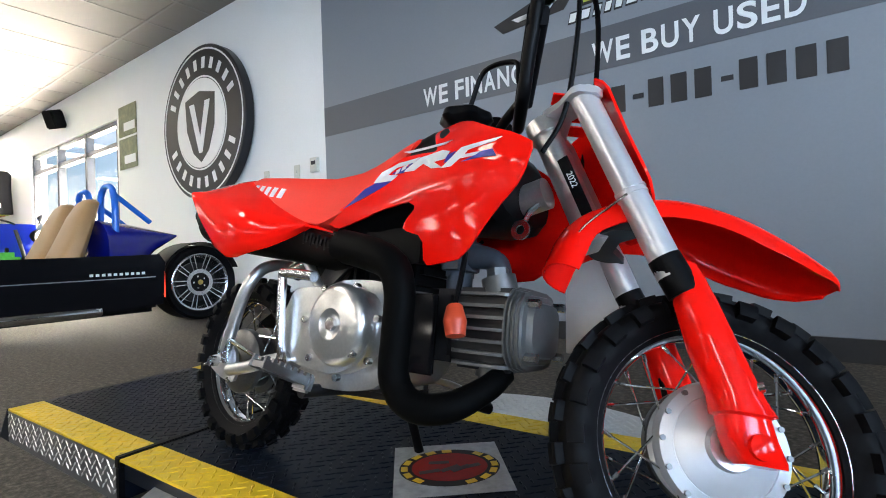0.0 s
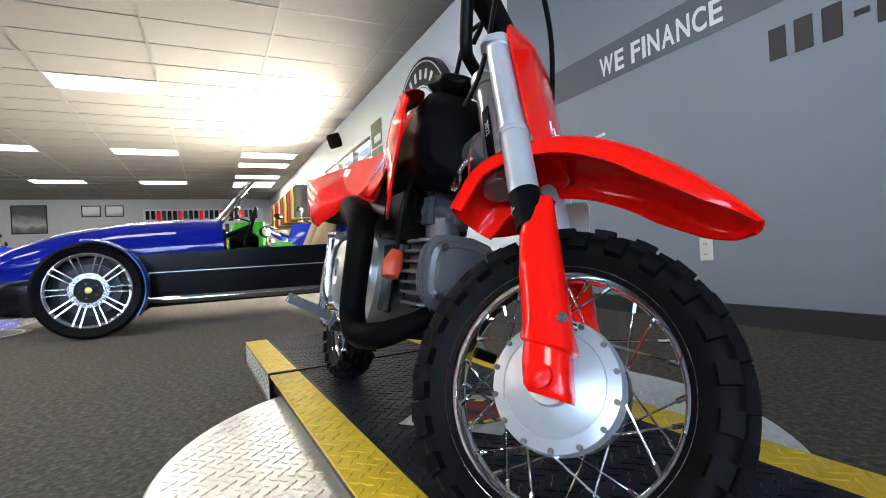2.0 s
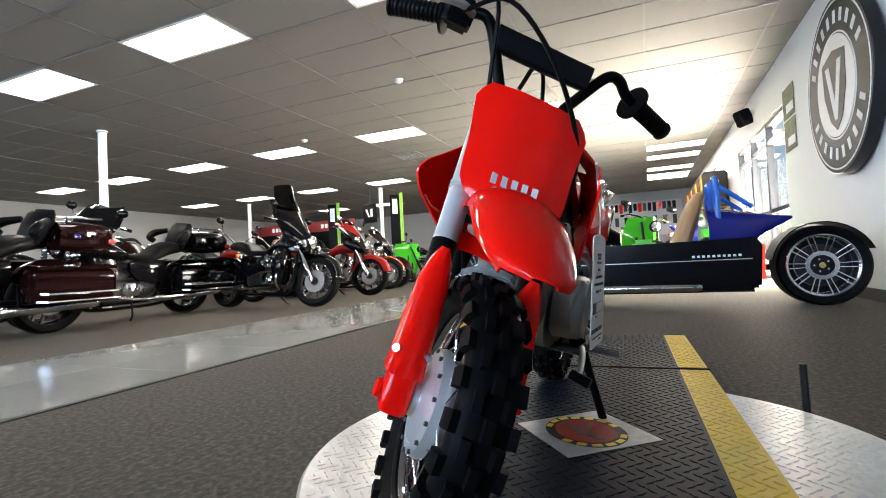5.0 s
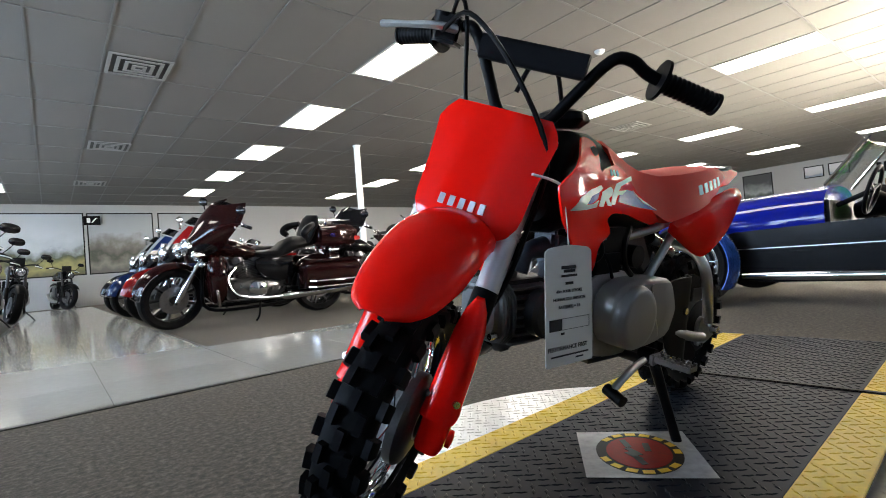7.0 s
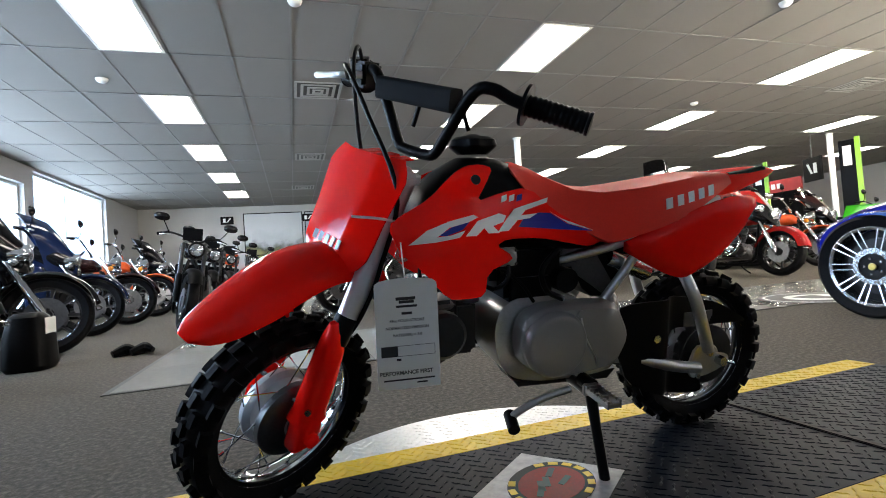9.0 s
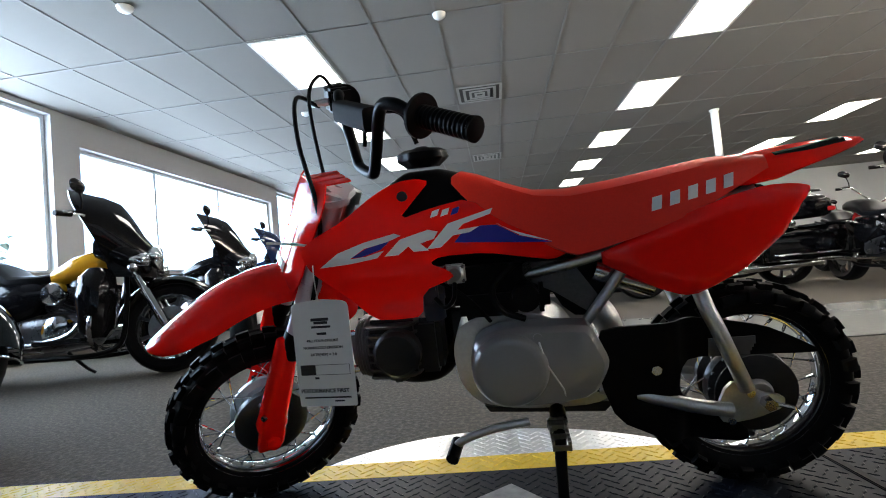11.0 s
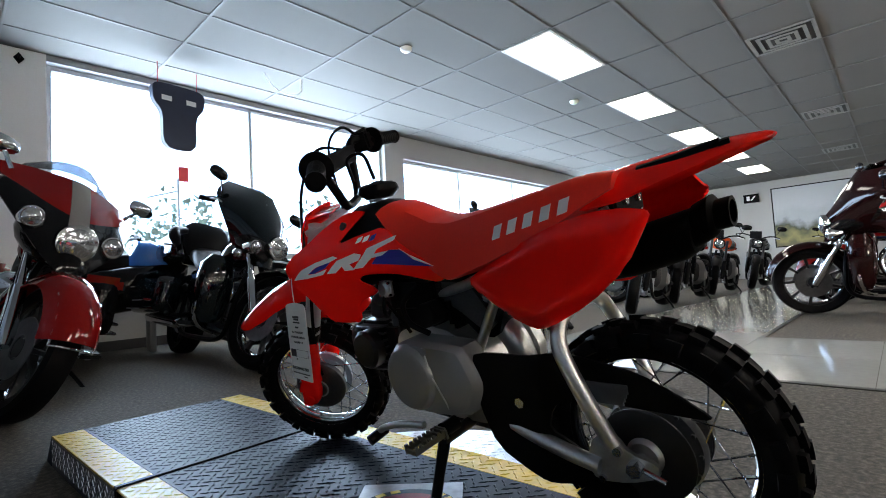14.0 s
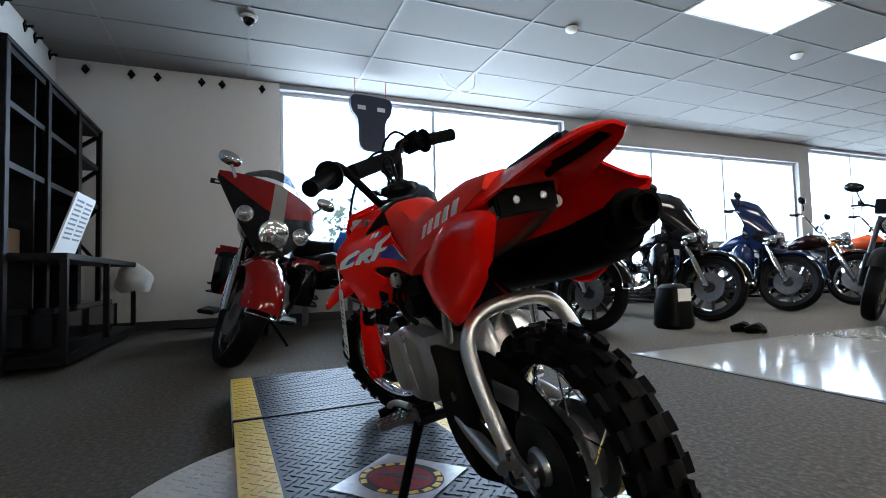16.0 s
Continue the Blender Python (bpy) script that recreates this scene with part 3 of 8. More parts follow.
# wheels: built about a local y axle
def knobby(bm, R, half, rim):
    """Carcass turned in steps, its tread blocks raised out of it."""
    prof = [(rim, -0.62), (rim + 0.012, -0.8), (R - 0.034, -1.0), (R - 0.022, -0.99), (R - 0.015, -0.86), (R - 0.0115, -0.66), (R - 0.0095, -0.36), (R - 0.009, -0.17), (R - 0.009, 0.17),
            (R - 0.0095, 0.36), (R - 0.0115, 0.66), (R - 0.015, 0.86), (R - 0.022, 0.99), (R - 0.034, 1.0), (rim + 0.012, 0.8), (rim, 0.62)]
    n = 96
    rings = [[bm.verts.new((r * math.cos(a), y * half, r * math.sin(a))) for a in [2 * math.pi * k / n for k in range(n)]] for r, y in prof]
    faces = {}
    for i in range(len(rings)):
        u, w = rings[i], rings[(i + 1) % len(rings)]
        for k in range(n):
            faces[(i, k)] = bm.faces.new((u[k], u[(k + 1) % n], w[(k + 1) % n], w[k]))
    bmesh.ops.recalc_face_normals(bm, faces=bm.faces)
    bm.normal_update()
    for k in range(0, n, 4):
        for cols, at, lift in (((7,), k, 0.0095), ((5,), k + 2, 0.0105), ((9,), k + 2, 0.0105), ((2, 3), k, 0.0105), ((11, 12), k, 0.0105)):
            block = [faces[(c, (at + d) % n)] for c in cols for d in (0, 1)]
            nrm = sum((f_.normal for f_ in block), Vector())
            g = bmesh.ops.extrude_face_region(bm, geom=block)["geom"]
            top = [q for q in g if isinstance(q, bmesh.types.BMVert)]
            bmesh.ops.translate(bm, vec=nrm.normalized() * lift, verts=top)
            bmesh.ops.delete(bm, geom=[f for f in block if f.is_valid], context="FACES_ONLY")
    return bm


def wire_wheel(name, parent, m, drum_side, R=0.1885, half=0.033, label="", hub=HUB_GREY):
    rim = 0.132
    bm = bmesh.new()
    s = drum_side
    lathe(bm, [(0.010, -0.05), (0.024, -0.05), (0.026, -0.042), (0.05, -0.036), (0.056, -0.0335), (0.057, -0.0345), (0.071, -0.031), (0.074, -0.022), (0.074, -0.016), (0.06, -0.012), (0.055, 0.012), (0.068, 0.018), (0.068, 0.034), (0.045, 0.04), (0.022, 0.046), (0.01, 0.046)], 40,
          Matrix.Scale(-s, 4, (0, 1, 0)))
    wheel = part(name, bm, hub, parent, label, True)
    wheel.matrix_basis = m
    for k in range(14):
        a = 2 * math.pi * k / 14
        c, q = math.cos(a) * 0.068, math.sin(a) * 0.068
        part("hub_rivet", rod(bmesh.new(), (c, s * 0.028, q), (c, s * 0.0355, q), 0.0032, 8), HEAD_GREY, wheel)
    bm = lathe(bmesh.new(), [(0.0, 0.049), (0.02, 0.049), (0.024, 0.045), (0.05, 0.042), (0.066, 0.037), (0.0705, 0.032), (0.0705, 0.019), (0.0, 0.019)], 40, Matrix.Scale(-s, 4, (0, 1, 0)))
    part("drum_face", bm, HEAD_GREY, wheel, "dark grey drum face", True)
    part("tyre", knobby(bmesh.new(), R, half, rim), RUBBER, wheel, "black knobby off-road tyre", True)
    bm = bmesh.new()
    lathe(bm, [(rim - 0.006, -0.006), (rim - 0.004, -0.012), (rim + 0.001, -0.017), (rim + 0.006, -0.0235), (rim + 0.010, -0.0235), (rim + 0.010, 0.0235), (rim + 0.006, 0.0235), (rim + 0.001, 0.017), (rim - 0.004, 0.012), (rim - 0.006, 0.006)], 64, closed=True)
    part("rim", bm, CHROME, wheel, "chromed wheel rim", True)
    sp = None
    for k in range(28):
        a = 2 * math.pi * k / 28
        side = 1 if k % 2 else -1
        tw = 0.62 if (k // 2) % 2 else -0.62
        if k < 4:
            bm = bmesh.new()
            p = Vector((math.cos(tw) * 0.066, side * 0.022, math.sin(tw) * 0.066))
            q = Vector((rim - 0.003, side * 0.003, 0))
            rod(bm, p, q, 0.0014, 5)
            d = (q - p).normalized()
            rod(bm, q - d * 0.014, q, 0.0027, 6)
            ob = part("spoke", bm, CHROME, wheel)
            sp = (sp or []) + [ob]
        else:
            ob = new("spoke", sp[k % 4].data)
            ob.parent = wheel
        ob.matrix_basis = Matrix.Rotation(-a, 4, "Y")
    return wheel


AXLE_F = Vector((ax(0.19, 0.034), 0, 0.191))
wire_wheel("front_wheel", bike, STEER @ Matrix.Translation(AXLE_F), -1, label="front wire-spoked wheel with grey hub")
AXLE_R = Vector((-0.4555, 0, 0.190))
wire_wheel("rear_wheel", bike, Matrix.Translation(AXLE_R), 1, label="rear wire-spoked wheel with dark grey hub", hub=HEAD_GREY)

# front fork, turned with the bars
FW = 0.071
for s, nm in ((-1, "fork_tube"), (1, "fork_tube")):
    bm = bmesh.new()
    top, low = Vector((ax(0.636, 0.051), s * FW, 0.636)), Vector((ax(0.372, 0.051), s * FW, 0.372))
    rod(bm, top, low, 0.0188, 24)
    rod(bm, top + (low - top) * 0.57, top + (low - top) * 0.583, 0.0205, 20)
    rod(bm, top + (low - top) * 0.6, top + (low - top) * 0.61, 0.0205, 20)
    part(nm, steered(bm), FORK_SILVER, bike, "silver fork tube", True)
    # red lower guard, half round at the front, with a square foot about the axle
    bm = bmesh.new()
    secs = []
    for z, w, d, fwd in ((0.392, 0.006, 0.010, 0.060), (0.372, 0.016, 0.017, 0.052), (0.34, 0.023, 0.023, 0.044), (0.29, 0.026, 0.026, 0.038), (0.24, 0.027, 0.027, 0.035), (0.2225, 0.0275, 0.0285, 0.033), (0.220, 0.0215, 0.024, 0.031), (0.200, 0.021, 0.025, 0.026), (0.180, 0.021, 0.025, 0.024), (0.174, 0.018, 0.022, 0.025)):
        secs.append(oval(ax(z, fwd + 0.017), s * FW, z, d, w, 20, 2.6 if z > 0.23 else 4, axis="z"))
    loft(bm, [[(p[0], p[1], p[2]) for p in q] for q in secs])
    guard = part("fork_guard", steered(bm), RED, bike, "glossy red lower fork guard", True)
    for yy in (-0.022, 0.022):
        p = Vector((ax(0.250, 0.069), s * FW + yy * 0.8, 0.250))
        part("screw", steered(rod(bmesh.new(), p, p + Vector((0.007, yy * 0.25, 0.002)), 0.0055, 12)), ZINC, guard)
    bm = bmesh.new()
    lathe(bm, [(0.0, 0.0), (0.013, 0.0), (0.013, 0.006), (0.006, 0.008), (0.0, 0.008)], 14, pose(AXLE_F.x + 0.006, s * (FW + 0.022), AXLE_F.z) @ Matrix.Scale(s, 4, (0, 1, 0)))
    part("axle_boss", steered(bm), RED, guard, "", True)
bm = bmesh.new()
rod(bm, AXLE_F + Vector((0, -FW, 0)), AXLE_F + Vector((0, FW, 0)), 0.010, 16)
rod(bm, AXLE_F + Vector((0, -FW + 0.02, 0)), AXLE_F + Vector((0, -0.044, 0)), 0.015, 16)
part("front_axle", steered(bm), STEEL, bike, "", True)
for z, yy in ((0.626, 0.094), (0.44, 0.056)):
    bm = bmesh.new()
    sec = []
    for q, w in ((-1, 0.012), (-0.92, 0.022), (-0.6, 0.023), (-0.3, 0.022), (0.3, 0.022), (0.6, 0.023), (0.92, 0.022), (1, 0.012)):
        x = ax(z, 0.051 * min(1, abs(q * yy) / 0.07))
        sec.append([(x + w, q * yy, z + 0.006), (x - w, q * yy, z + 0.006), (x - w, q * yy, z - 0.006), (x + w, q * yy, z - 0.006)])
    loft(bm, sec)
    part("triple_clamp", steered(bm), FORK_SILVER if yy > 0.07 else DARK_METAL, bike, "fork clamp", True)
bm = bmesh.new()
rod(bm, AX + AXD * 0.10, AX - AXD * 0.085, 0.021, 22)
rod(bm, AX + AXD * 0.115, AX + AXD * 0.09, 0.027, 22)
rod(bm, AX - AXD * 0.065, AX - AXD * 0.10, 0.029, 22)
part("head_tube", bm, ALU, bike, "silver steering head", True)

stk_m = Matrix.Translation(AX - AXD * 0.01) @ Matrix.Rotation(-RAKE, 4, "Y")
part("frame_sticker", boxed(0.004, 0.020, -0.0222, -0.0195, -0.05, 0.045, m=stk_m), BLACK, bike, "black frame sticker")
words("year_print", "2022", 0.013, WHITE_INK, stk_m @ basis((0.0085, -0.0224, 0.02), (0, 0, -1), (1, 0, 0)), bike, 0.0002)
# number plate
def plate_bow(u):
    return 0.019 * (1 - max(0.0, abs(u) - 0.42) / 0.58)


bm = bmesh.new()
grid = []
for k in range(13):
    v = k / 12
    z = 0.660 - 0.197 * v
    w = line_at([(0.463, 0.048), (0.482, 0.079), (0.50, 0.087), (0.56, 0.090), (0.63, 0.100), (0.645, 0.092), (0.660, 0.079)], z)
    row = []
    for j in range(13):
        u = j / 12 * 2 - 1
        row.append((ax(z, 0.079 + plate_bow(u)), u * w, z))
    grid.append(row)
sheet(bm, grid, 0.0035, away=(1, 0, 0.3))
nplate = part("number_plate", steered(bm), RED, bike, "glossy red front number plate", True)
for k in range(3):
    part("top_vent", steered(boxed(ax(0.65, 0.02), ax(0.65, 0.085), -0.05 + k * 0.036, -0.026 + k * 0.036, 0.6485, 0.652)), RED, nplate)
for k in range(5):
    y = -0.042 + k * 0.0165
    u = (y + 0.006) / 0.09
    bm = boxed(-0.0012, 0.0012, 0, 0.009, 0, 0.0165, m=Matrix.Translation((ax(0.505, 0.0805 + plate_bow(u)), y, 0.503)) @ Matrix.Rotation(-0.42, 4, "Y") @ Matrix.Rotation(-(y + 0.007) * 7, 4, "Z"))
    part("maker_mark", steered(bm), WHITE_INK, nplate, "white block mark")
# black boots under the tubes, wire cable guides and a round tab
for s in (-1, 1):
    p, q = Vector((ax(0.395, 0.051), s * FW, 0.395)), Vector((ax(0.352, 0.055), s * FW, 0.352))
    part("fork_boot", steered(rod(bmesh.new(), p, q, 0.0199, 22)), BLACK, bike, "black rubber fork seal", True)
part("cable_guide", tube(bmesh.new(), [(0.394, -0.088, 0.476), (0.372, -0.086, 0.462), (0.34, -0.07, 0.447), (0.305, -0.045, 0.425)], 0.0016, 8), ZINC, bike, "thin bent wire guide from fork to frame", True)
bm = lathe(bmesh.new(), [(0.007, -0.002), (0.015, -0.002), (0.015, 0.002), (0.007, 0.002)], 22, pose(0.226, -0.034, 0.452), closed=True)
tube(bm, [(0.232, -0.034, 0.466), (0.238, -0.03, 0.480), (0.246, -0.02, 0.492)], 0.0045, 8)
part("cable_tab", bm, ZINC, bike, "round zinc tab with a hole", True)

# front fender: a curved channel over the wheel, crowned on top with short upright sides
grid = []
prof = [(0.246, 0.372, 0.050), (0.268, 0.432, 0.057), (0.312, 0.468, 0.061), (0.37, 0.488, 0.063), (0.43, 0.489, 0.066), (0.49, 0.475, 0.067), (0.54, 0.453, 0.064), (0.585, 0.428, 0.054), (0.613, 0.410, 0.039), (0.627, 0.400, 0.016)]
prof = smooth_line([Vector(q) for q in prof], 3)
half_section = ((0.0, 0.0), (0.3, 0.002), (0.58, 0.007), (0.8, 0.015), (0.92, 0.023), (0.98, 0.031), (1.0, 0.040), (1.0, 0.047))
for k, (x, z, w) in enumerate(prof):
    p, q = prof[max(0, k - 1)], prof[min(len(prof) - 1, k + 1)]
    inward = Vector((q.y - p.y, 0, -(q.x - p.x))).normalized()
    deep = line_at([(0.246, 0.9), (0.33, 1.0), (0.53, 1.0), (0.59, 0.72), (0.613, 0.45), (0.627, 0.2)], x)
    row = []
    for sgn_, sec in ((-1, half_section[:0:-1]), (1, half_section)):
        for u, d in sec:
            row.append(Vector((x + 0.014, sgn_ * u * w, z + 0.014)) + inward * (d * deep))
    grid.append([tuple(v_) for v_ in row])
part("front_fender", steered(sheet(bmesh.new(), grid, 0.0035, away=(0, 0, 1))), RED, bike, "glossy red front fender", True)

# handlebar with pad, grips, levers
BAR = [(0.137, -0.298, 0.742), (0.172, -0.19, 0.757), (0.194, -0.15, 0.772), (0.204, -0.118, 0.762), (0.203, -0.075, 0.70), (0.203, -0.05, 0.664), (0.203, -0.03, 0.654),
       (0.203, 0.03, 0.654), (0.203, 0.05, 0.664), (0.203, 0.075, 0.70), (0.204, 0.118, 0.762), (0.194, 0.15, 0.772), (0.172, 0.19, 0.757), (0.137, 0.298, 0.742)]
BAR = [(x, y + 0.008, z + 0.014 * min(1, max(0, (z - 0.66) / 0.08))) for x, y, z in BAR]
part("handlebar", steered(tube(bmesh.new(), BAR, 0.0105, 14, steps=5)), BLACK, bike, "black steel handlebar", True)
bm = bmesh.new()
loft(bm, [oval(0.208, y, 0.758, 0.017, 0.021, 14, 5, axis="y") for y in (-0.094, -0.09, 0.09, 0.094)])
part("bar_pad", steered(bm), mat("black_foam_pad", (0.005, 0.005, 0.006), 0.8, vary=0.2, fine=200, bump=0.02, spec=0.12), bike, "black padded crossbar cover", True)
for s in (-1, 1):
    a, b = Vector((0.169, s * 0.2 + 0.008, 0.769)), Vector((0.134, s * 0.3 + 0.008, 0.755))
    bm = bmesh.new()
    rib = [(0.0165 + 0.0014 * (k % 4 in (1, 2)), k / 50) for k in range(48)] + [(0.019, 0.96), (0.019, 1.0), (0.012, 1.01)]
    tube(bm, [a + (b - a) * q for r, q in rib], [r for r, q in rib], 18, soft=False)
    grip = part("grip", steered(bm), BLACK, bike, "ribbed black rubber grip", True)
    bm = bmesh.new()
    rod(bm, a - (b - a) * 0.02, a + (b - a) * 0.03, 0.034, 26)
    part("flange", steered(bm), BLACK, grip, "", True)
bm = bmesh.new()
box(bm, 0.165, 0.215, -0.187, -0.142, 0.749, 0.799, 0.006)
rod(bm, (0.195, -0.182, 0.804), (0.185, -0.182, 0.754), 0.02, 14)
part("throttle_housing", steered(bm), BLACK, bike, "black throttle and switch housing", True)
bm = bmesh.new()
tube(bm, [(0.215, -0.147, 0.774), (0.245, -0.172, 0.770), (0.235, -0.232, 0.764), (0.218, -0.292, 0.758)], [0.008, 0.007, 0.006, 0.007], 8)
part("brake_lever", steered(bm), ALU, bike, "silver front brake lever", True)
bm = bmesh.new()
tube(bm, [(0.195, -0.17, 0.79), (0.225, -0.15, 0.825), (0.262, -0.115, 0.79), (0.268, -0.085, 0.68), (0.262, -0.06, 0.60), (0.24, -0.04, 0.55)], 0.0038, 8)
part("throttle_cable", steered(bm), BLACK, bike, "black throttle cable", True)
bm = bmesh.new()
tube(bm, [(0.235, -0.165, 0.765), (0.29, -0.10, 0.79), (0.318, 0.0, 0.72), (0.322, 0.088, 0.61), (0.348, 0.096, 0.50), (0.385, 0.092, 0.40), (0.43, 0.06, 0.30), (0.445, 0.05, 0.235)], 0.0042, 8)
part("brake_cable", steered(bm), BLACK, bike, "black brake cable looping down the fork", True)
bm = bmesh.new()
tube(bm, [(0.20, -0.02, 0.70), (0.18, 0.0, 0.75), (0.12, 0.0, 0.75), (0.095, 0.0, 0.69)], 0.0045, 8)
part("breather_hose", bm, BLACK, bike, "black fuel cap breather hose", True)

# tank, cap and shrouds
bm = bmesh.new()
secs = []
for x, zt, zb, w in ((0.215, 0.56, 0.47, 0.082), (0.20, 0.585, 0.455, 0.096), (0.165, 0.615, 0.45, 0.092), (0.12, 0.640, 0.455, 0.078), (0.06, 0.640, 0.46, 0.068), (0.02, 0.628, 0.46, 0.066), (-0.03, 0.59, 0.46, 0.06), (-0.10, 0.53, 0.45, 0.06), (-0.16, 0.49, 0.45, 0.05)):
    secs.append(oval(x, 0, (zt + zb) / 2, w, (zt - zb) / 2, 18, 3.2))
part("fuel_tank", loft(bm, secs), BLACK, bike, "black plastic fuel tank", True)
bm = bmesh.new()
secs = []
for r, h, wave in ((0.010, 0.0265, 0), (0.015, 0.024, 0), (0.035, 0.021, 0.02), (0.043, 0.016, 0.06), (0.046, 0.004, 0.07), (0.044, 0.0, 0.05), (0.03, -0.012, 0)):
    ring = []
    for k in range(48):
        a = 2 * math.pi * k / 48
        rr = r * (1 + wave * math.tanh(3 * math.sin(6 * a)))
        ring.append((0.088 + rr * math.cos(a), rr * math.sin(a), 0.657 + h))
    secs.append(ring)
part("fuel_cap", loft(bm, secs), BLACK, bike, "black ribbed fuel cap", True)

SHROUD = [(0.316, 0.523), (0.29, 0.540), (0.243, 0.562), (0.172, 0.60), (0.128, 0.616), (0.095, 0.618), (0.072, 0.611), (0.095, 0.585), (0.124, 0.553), (0.07, 0.566), (0.005, 0.575), (-0.046, 0.529), (-0.105, 0.498), (-0.159, 0.469),
          (-0.127, 0.455), (-0.084, 0.464), (-0.013, 0.48), (0.062, 0.484), (0.083, 0.473), (0.052, 0.456), (0.043, 0.442), (0.099, 0.426), (0.104, 0.381), (0.15, 0.383), (0.198, 0.388), (0.258, 0.444), (0.3, 0.481)]


def shroud_y(x, z):
    t = min(1.0, max(0.0, (x + 0.06) / 0.35))
    y = 0.080 + 0.074 * t * t * (3 - 2 * t)
    if z > 0.555:
        y -= 0.55 * (z - 0.555) + 6.0 * max(0, z - 0.585) ** 2
    if z < 0.49:
        y -= 0.10 * (0.49 - z)
    crease = z - (0.503 + 0.06 * (x - 0.1))
    y += 0.006 * math.exp(-(crease / 0.02) ** 2)
    return y


MARKS_L = {
    "white": [[(0.254, 0.489), (0.223, 0.510), (0.181, 0.522), (0.132, 0.530), (0.122, 0.525), (0.144, 0.518), (0.181, 0.512), (0.205, 0.498), (0.179, 0.499), (0.150, 0.505), (0.162, 0.494), (0.205, 0.490)],
              [(0.150, 0.495), (0.124, 0.519), (0.078, 0.529), (0.062, 0.524), (0.069, 0.513), (0.092, 0.508), (0.079, 0.495), (0.103, 0.496), (0.111, 0.506), (0.128, 0.494)],
              [(0.082, 0.497), (0.044, 0.535), (-0.033, 0.552), (-0.028, 0.543), (0.019, 0.531), (0.029, 0.522), (-0.008, 0.524), (0.009, 0.516), (0.037, 0.514), (0.059, 0.497)],
              [(-0.037, 0.525), (-0.062, 0.511), (-0.129, 0.486), (-0.076, 0.501)]],
    "blue": [[(0.202, 0.500), (0.177, 0.512), (0.140, 0.519), (0.155, 0.507), (0.186, 0.499)],
             [(0.109, 0.508), (0.092, 0.515), (0.069, 0.517), (0.087, 0.508)],
             [(0.036, 0.502), (0.024, 0.515), (-0.011, 0.525), (-0.037, 0.523), (-0.073, 0.501), (-0.127, 0.485), (-0.050, 0.492)]],
}
MARKS_R = {
    "white": [[(-0.042, 0.530), (-0.024, 0.548), (0.015, 0.559), (0.078, 0.554), (0.064, 0.547), (0.017, 0.549), (-0.005, 0.539), (0.024, 0.534), (0.007, 0.527)],
              [(0.039, 0.536), (0.081, 0.552), (0.139, 0.548), (0.158, 0.541), (0.147, 0.532), (0.120, 0.534), (0.143, 0.520), (0.115, 0.525), (0.092, 0.538), (0.068, 0.532)],
              [(0.140, 0.519), (0.182, 0.540), (0.256, 0.538), (0.244, 0.534), (0.196, 0.533), (0.190, 0.528), (0.222, 0.525), (0.213, 0.521), (0.181, 0.524), (0.165, 0.516)],
              [(0.006, 0.586), (0.134, 0.565), (0.152, 0.563), (0.136, 0.560), (0.031, 0.576)]],
    "blue": [[(-0.109, 0.488), (-0.066, 0.521), (-0.037, 0.530), (0.007, 0.527), (-0.053, 0.509)],
             [(0.005, 0.539), (0.038, 0.547), (0.054, 0.541), (0.037, 0.535)],
             [(0.186, 0.518), (0.209, 0.521), (0.222, 0.525), (0.242, 0.524), (0.251, 0.512), (0.220, 0.516)],
             [(0.153, 0.537), (0.171, 0.538), (0.157, 0.527), (0.145, 0.526)]],
}
for s, nm in ((1, "left"), (-1, "right")):
    back = 0.03 if s > 0 else 0.012
    edge = [(x - back * min(1.0, max(0.0, (x - 0.14) / 0.1)), z + 0.008) for x, z in SHROUD]
    sh = part("tank_shroud", panel(bmesh.new(), edge, shroud_y, 0.004, 0.014, s), RED, bike, "glossy red tank shroud with white and blue graphics", True)
    for col, ink in (("blue", BLUE_INK), ("white", WHITE_INK)):
        for o in (MARKS_L if s > 0 else MARKS_R)[col]:
            o = [(x, z + 0.010) for x, z in o]
            off = 0.0016 if col == "white" else 0.0012
            part("decal", panel(bmesh.new(), o, lambda x, z: shroud_y(x, z) + off, 0.001, 0.012, s, rounds=0), ink, sh, "plain %s decal shape" % col)
    for k in range(3):
        q = 0.017 * k
        o = [(0.072 - q, 0.558), (0.06 - q, 0.5605), (0.056 - q, 0.571), (0.068 - q, 0.5685)] if s > 0 else [(0.014 + q, 0.546 + q / 6), (0.026 + q, 0.548 + q / 6), (0.030 + q, 0.555 + q / 6), (0.018 + q, 0.553 + q / 6)]
        part("decal", panel(bmesh.new(), o, lambda x, z: shroud_y(x, z) + 0.0014, 0.001, 0.012, s, rounds=0), WHITE_INK if k < 2 else BLUE_INK, sh)
    bm = bmesh.new()
    lathe(bm, [(0.0, 0.003), (0.009, 0.003), (0.009, -0.006), (0, -0.006)], 16, pose(0.117, s * shroud_y(0.117, 0.598), 0.598, 20 * s, 0, 0) @ Matrix.Scale(s, 4, (0, 1, 0)))
    part("screw", bm, DARK_METAL, sh, "", True)

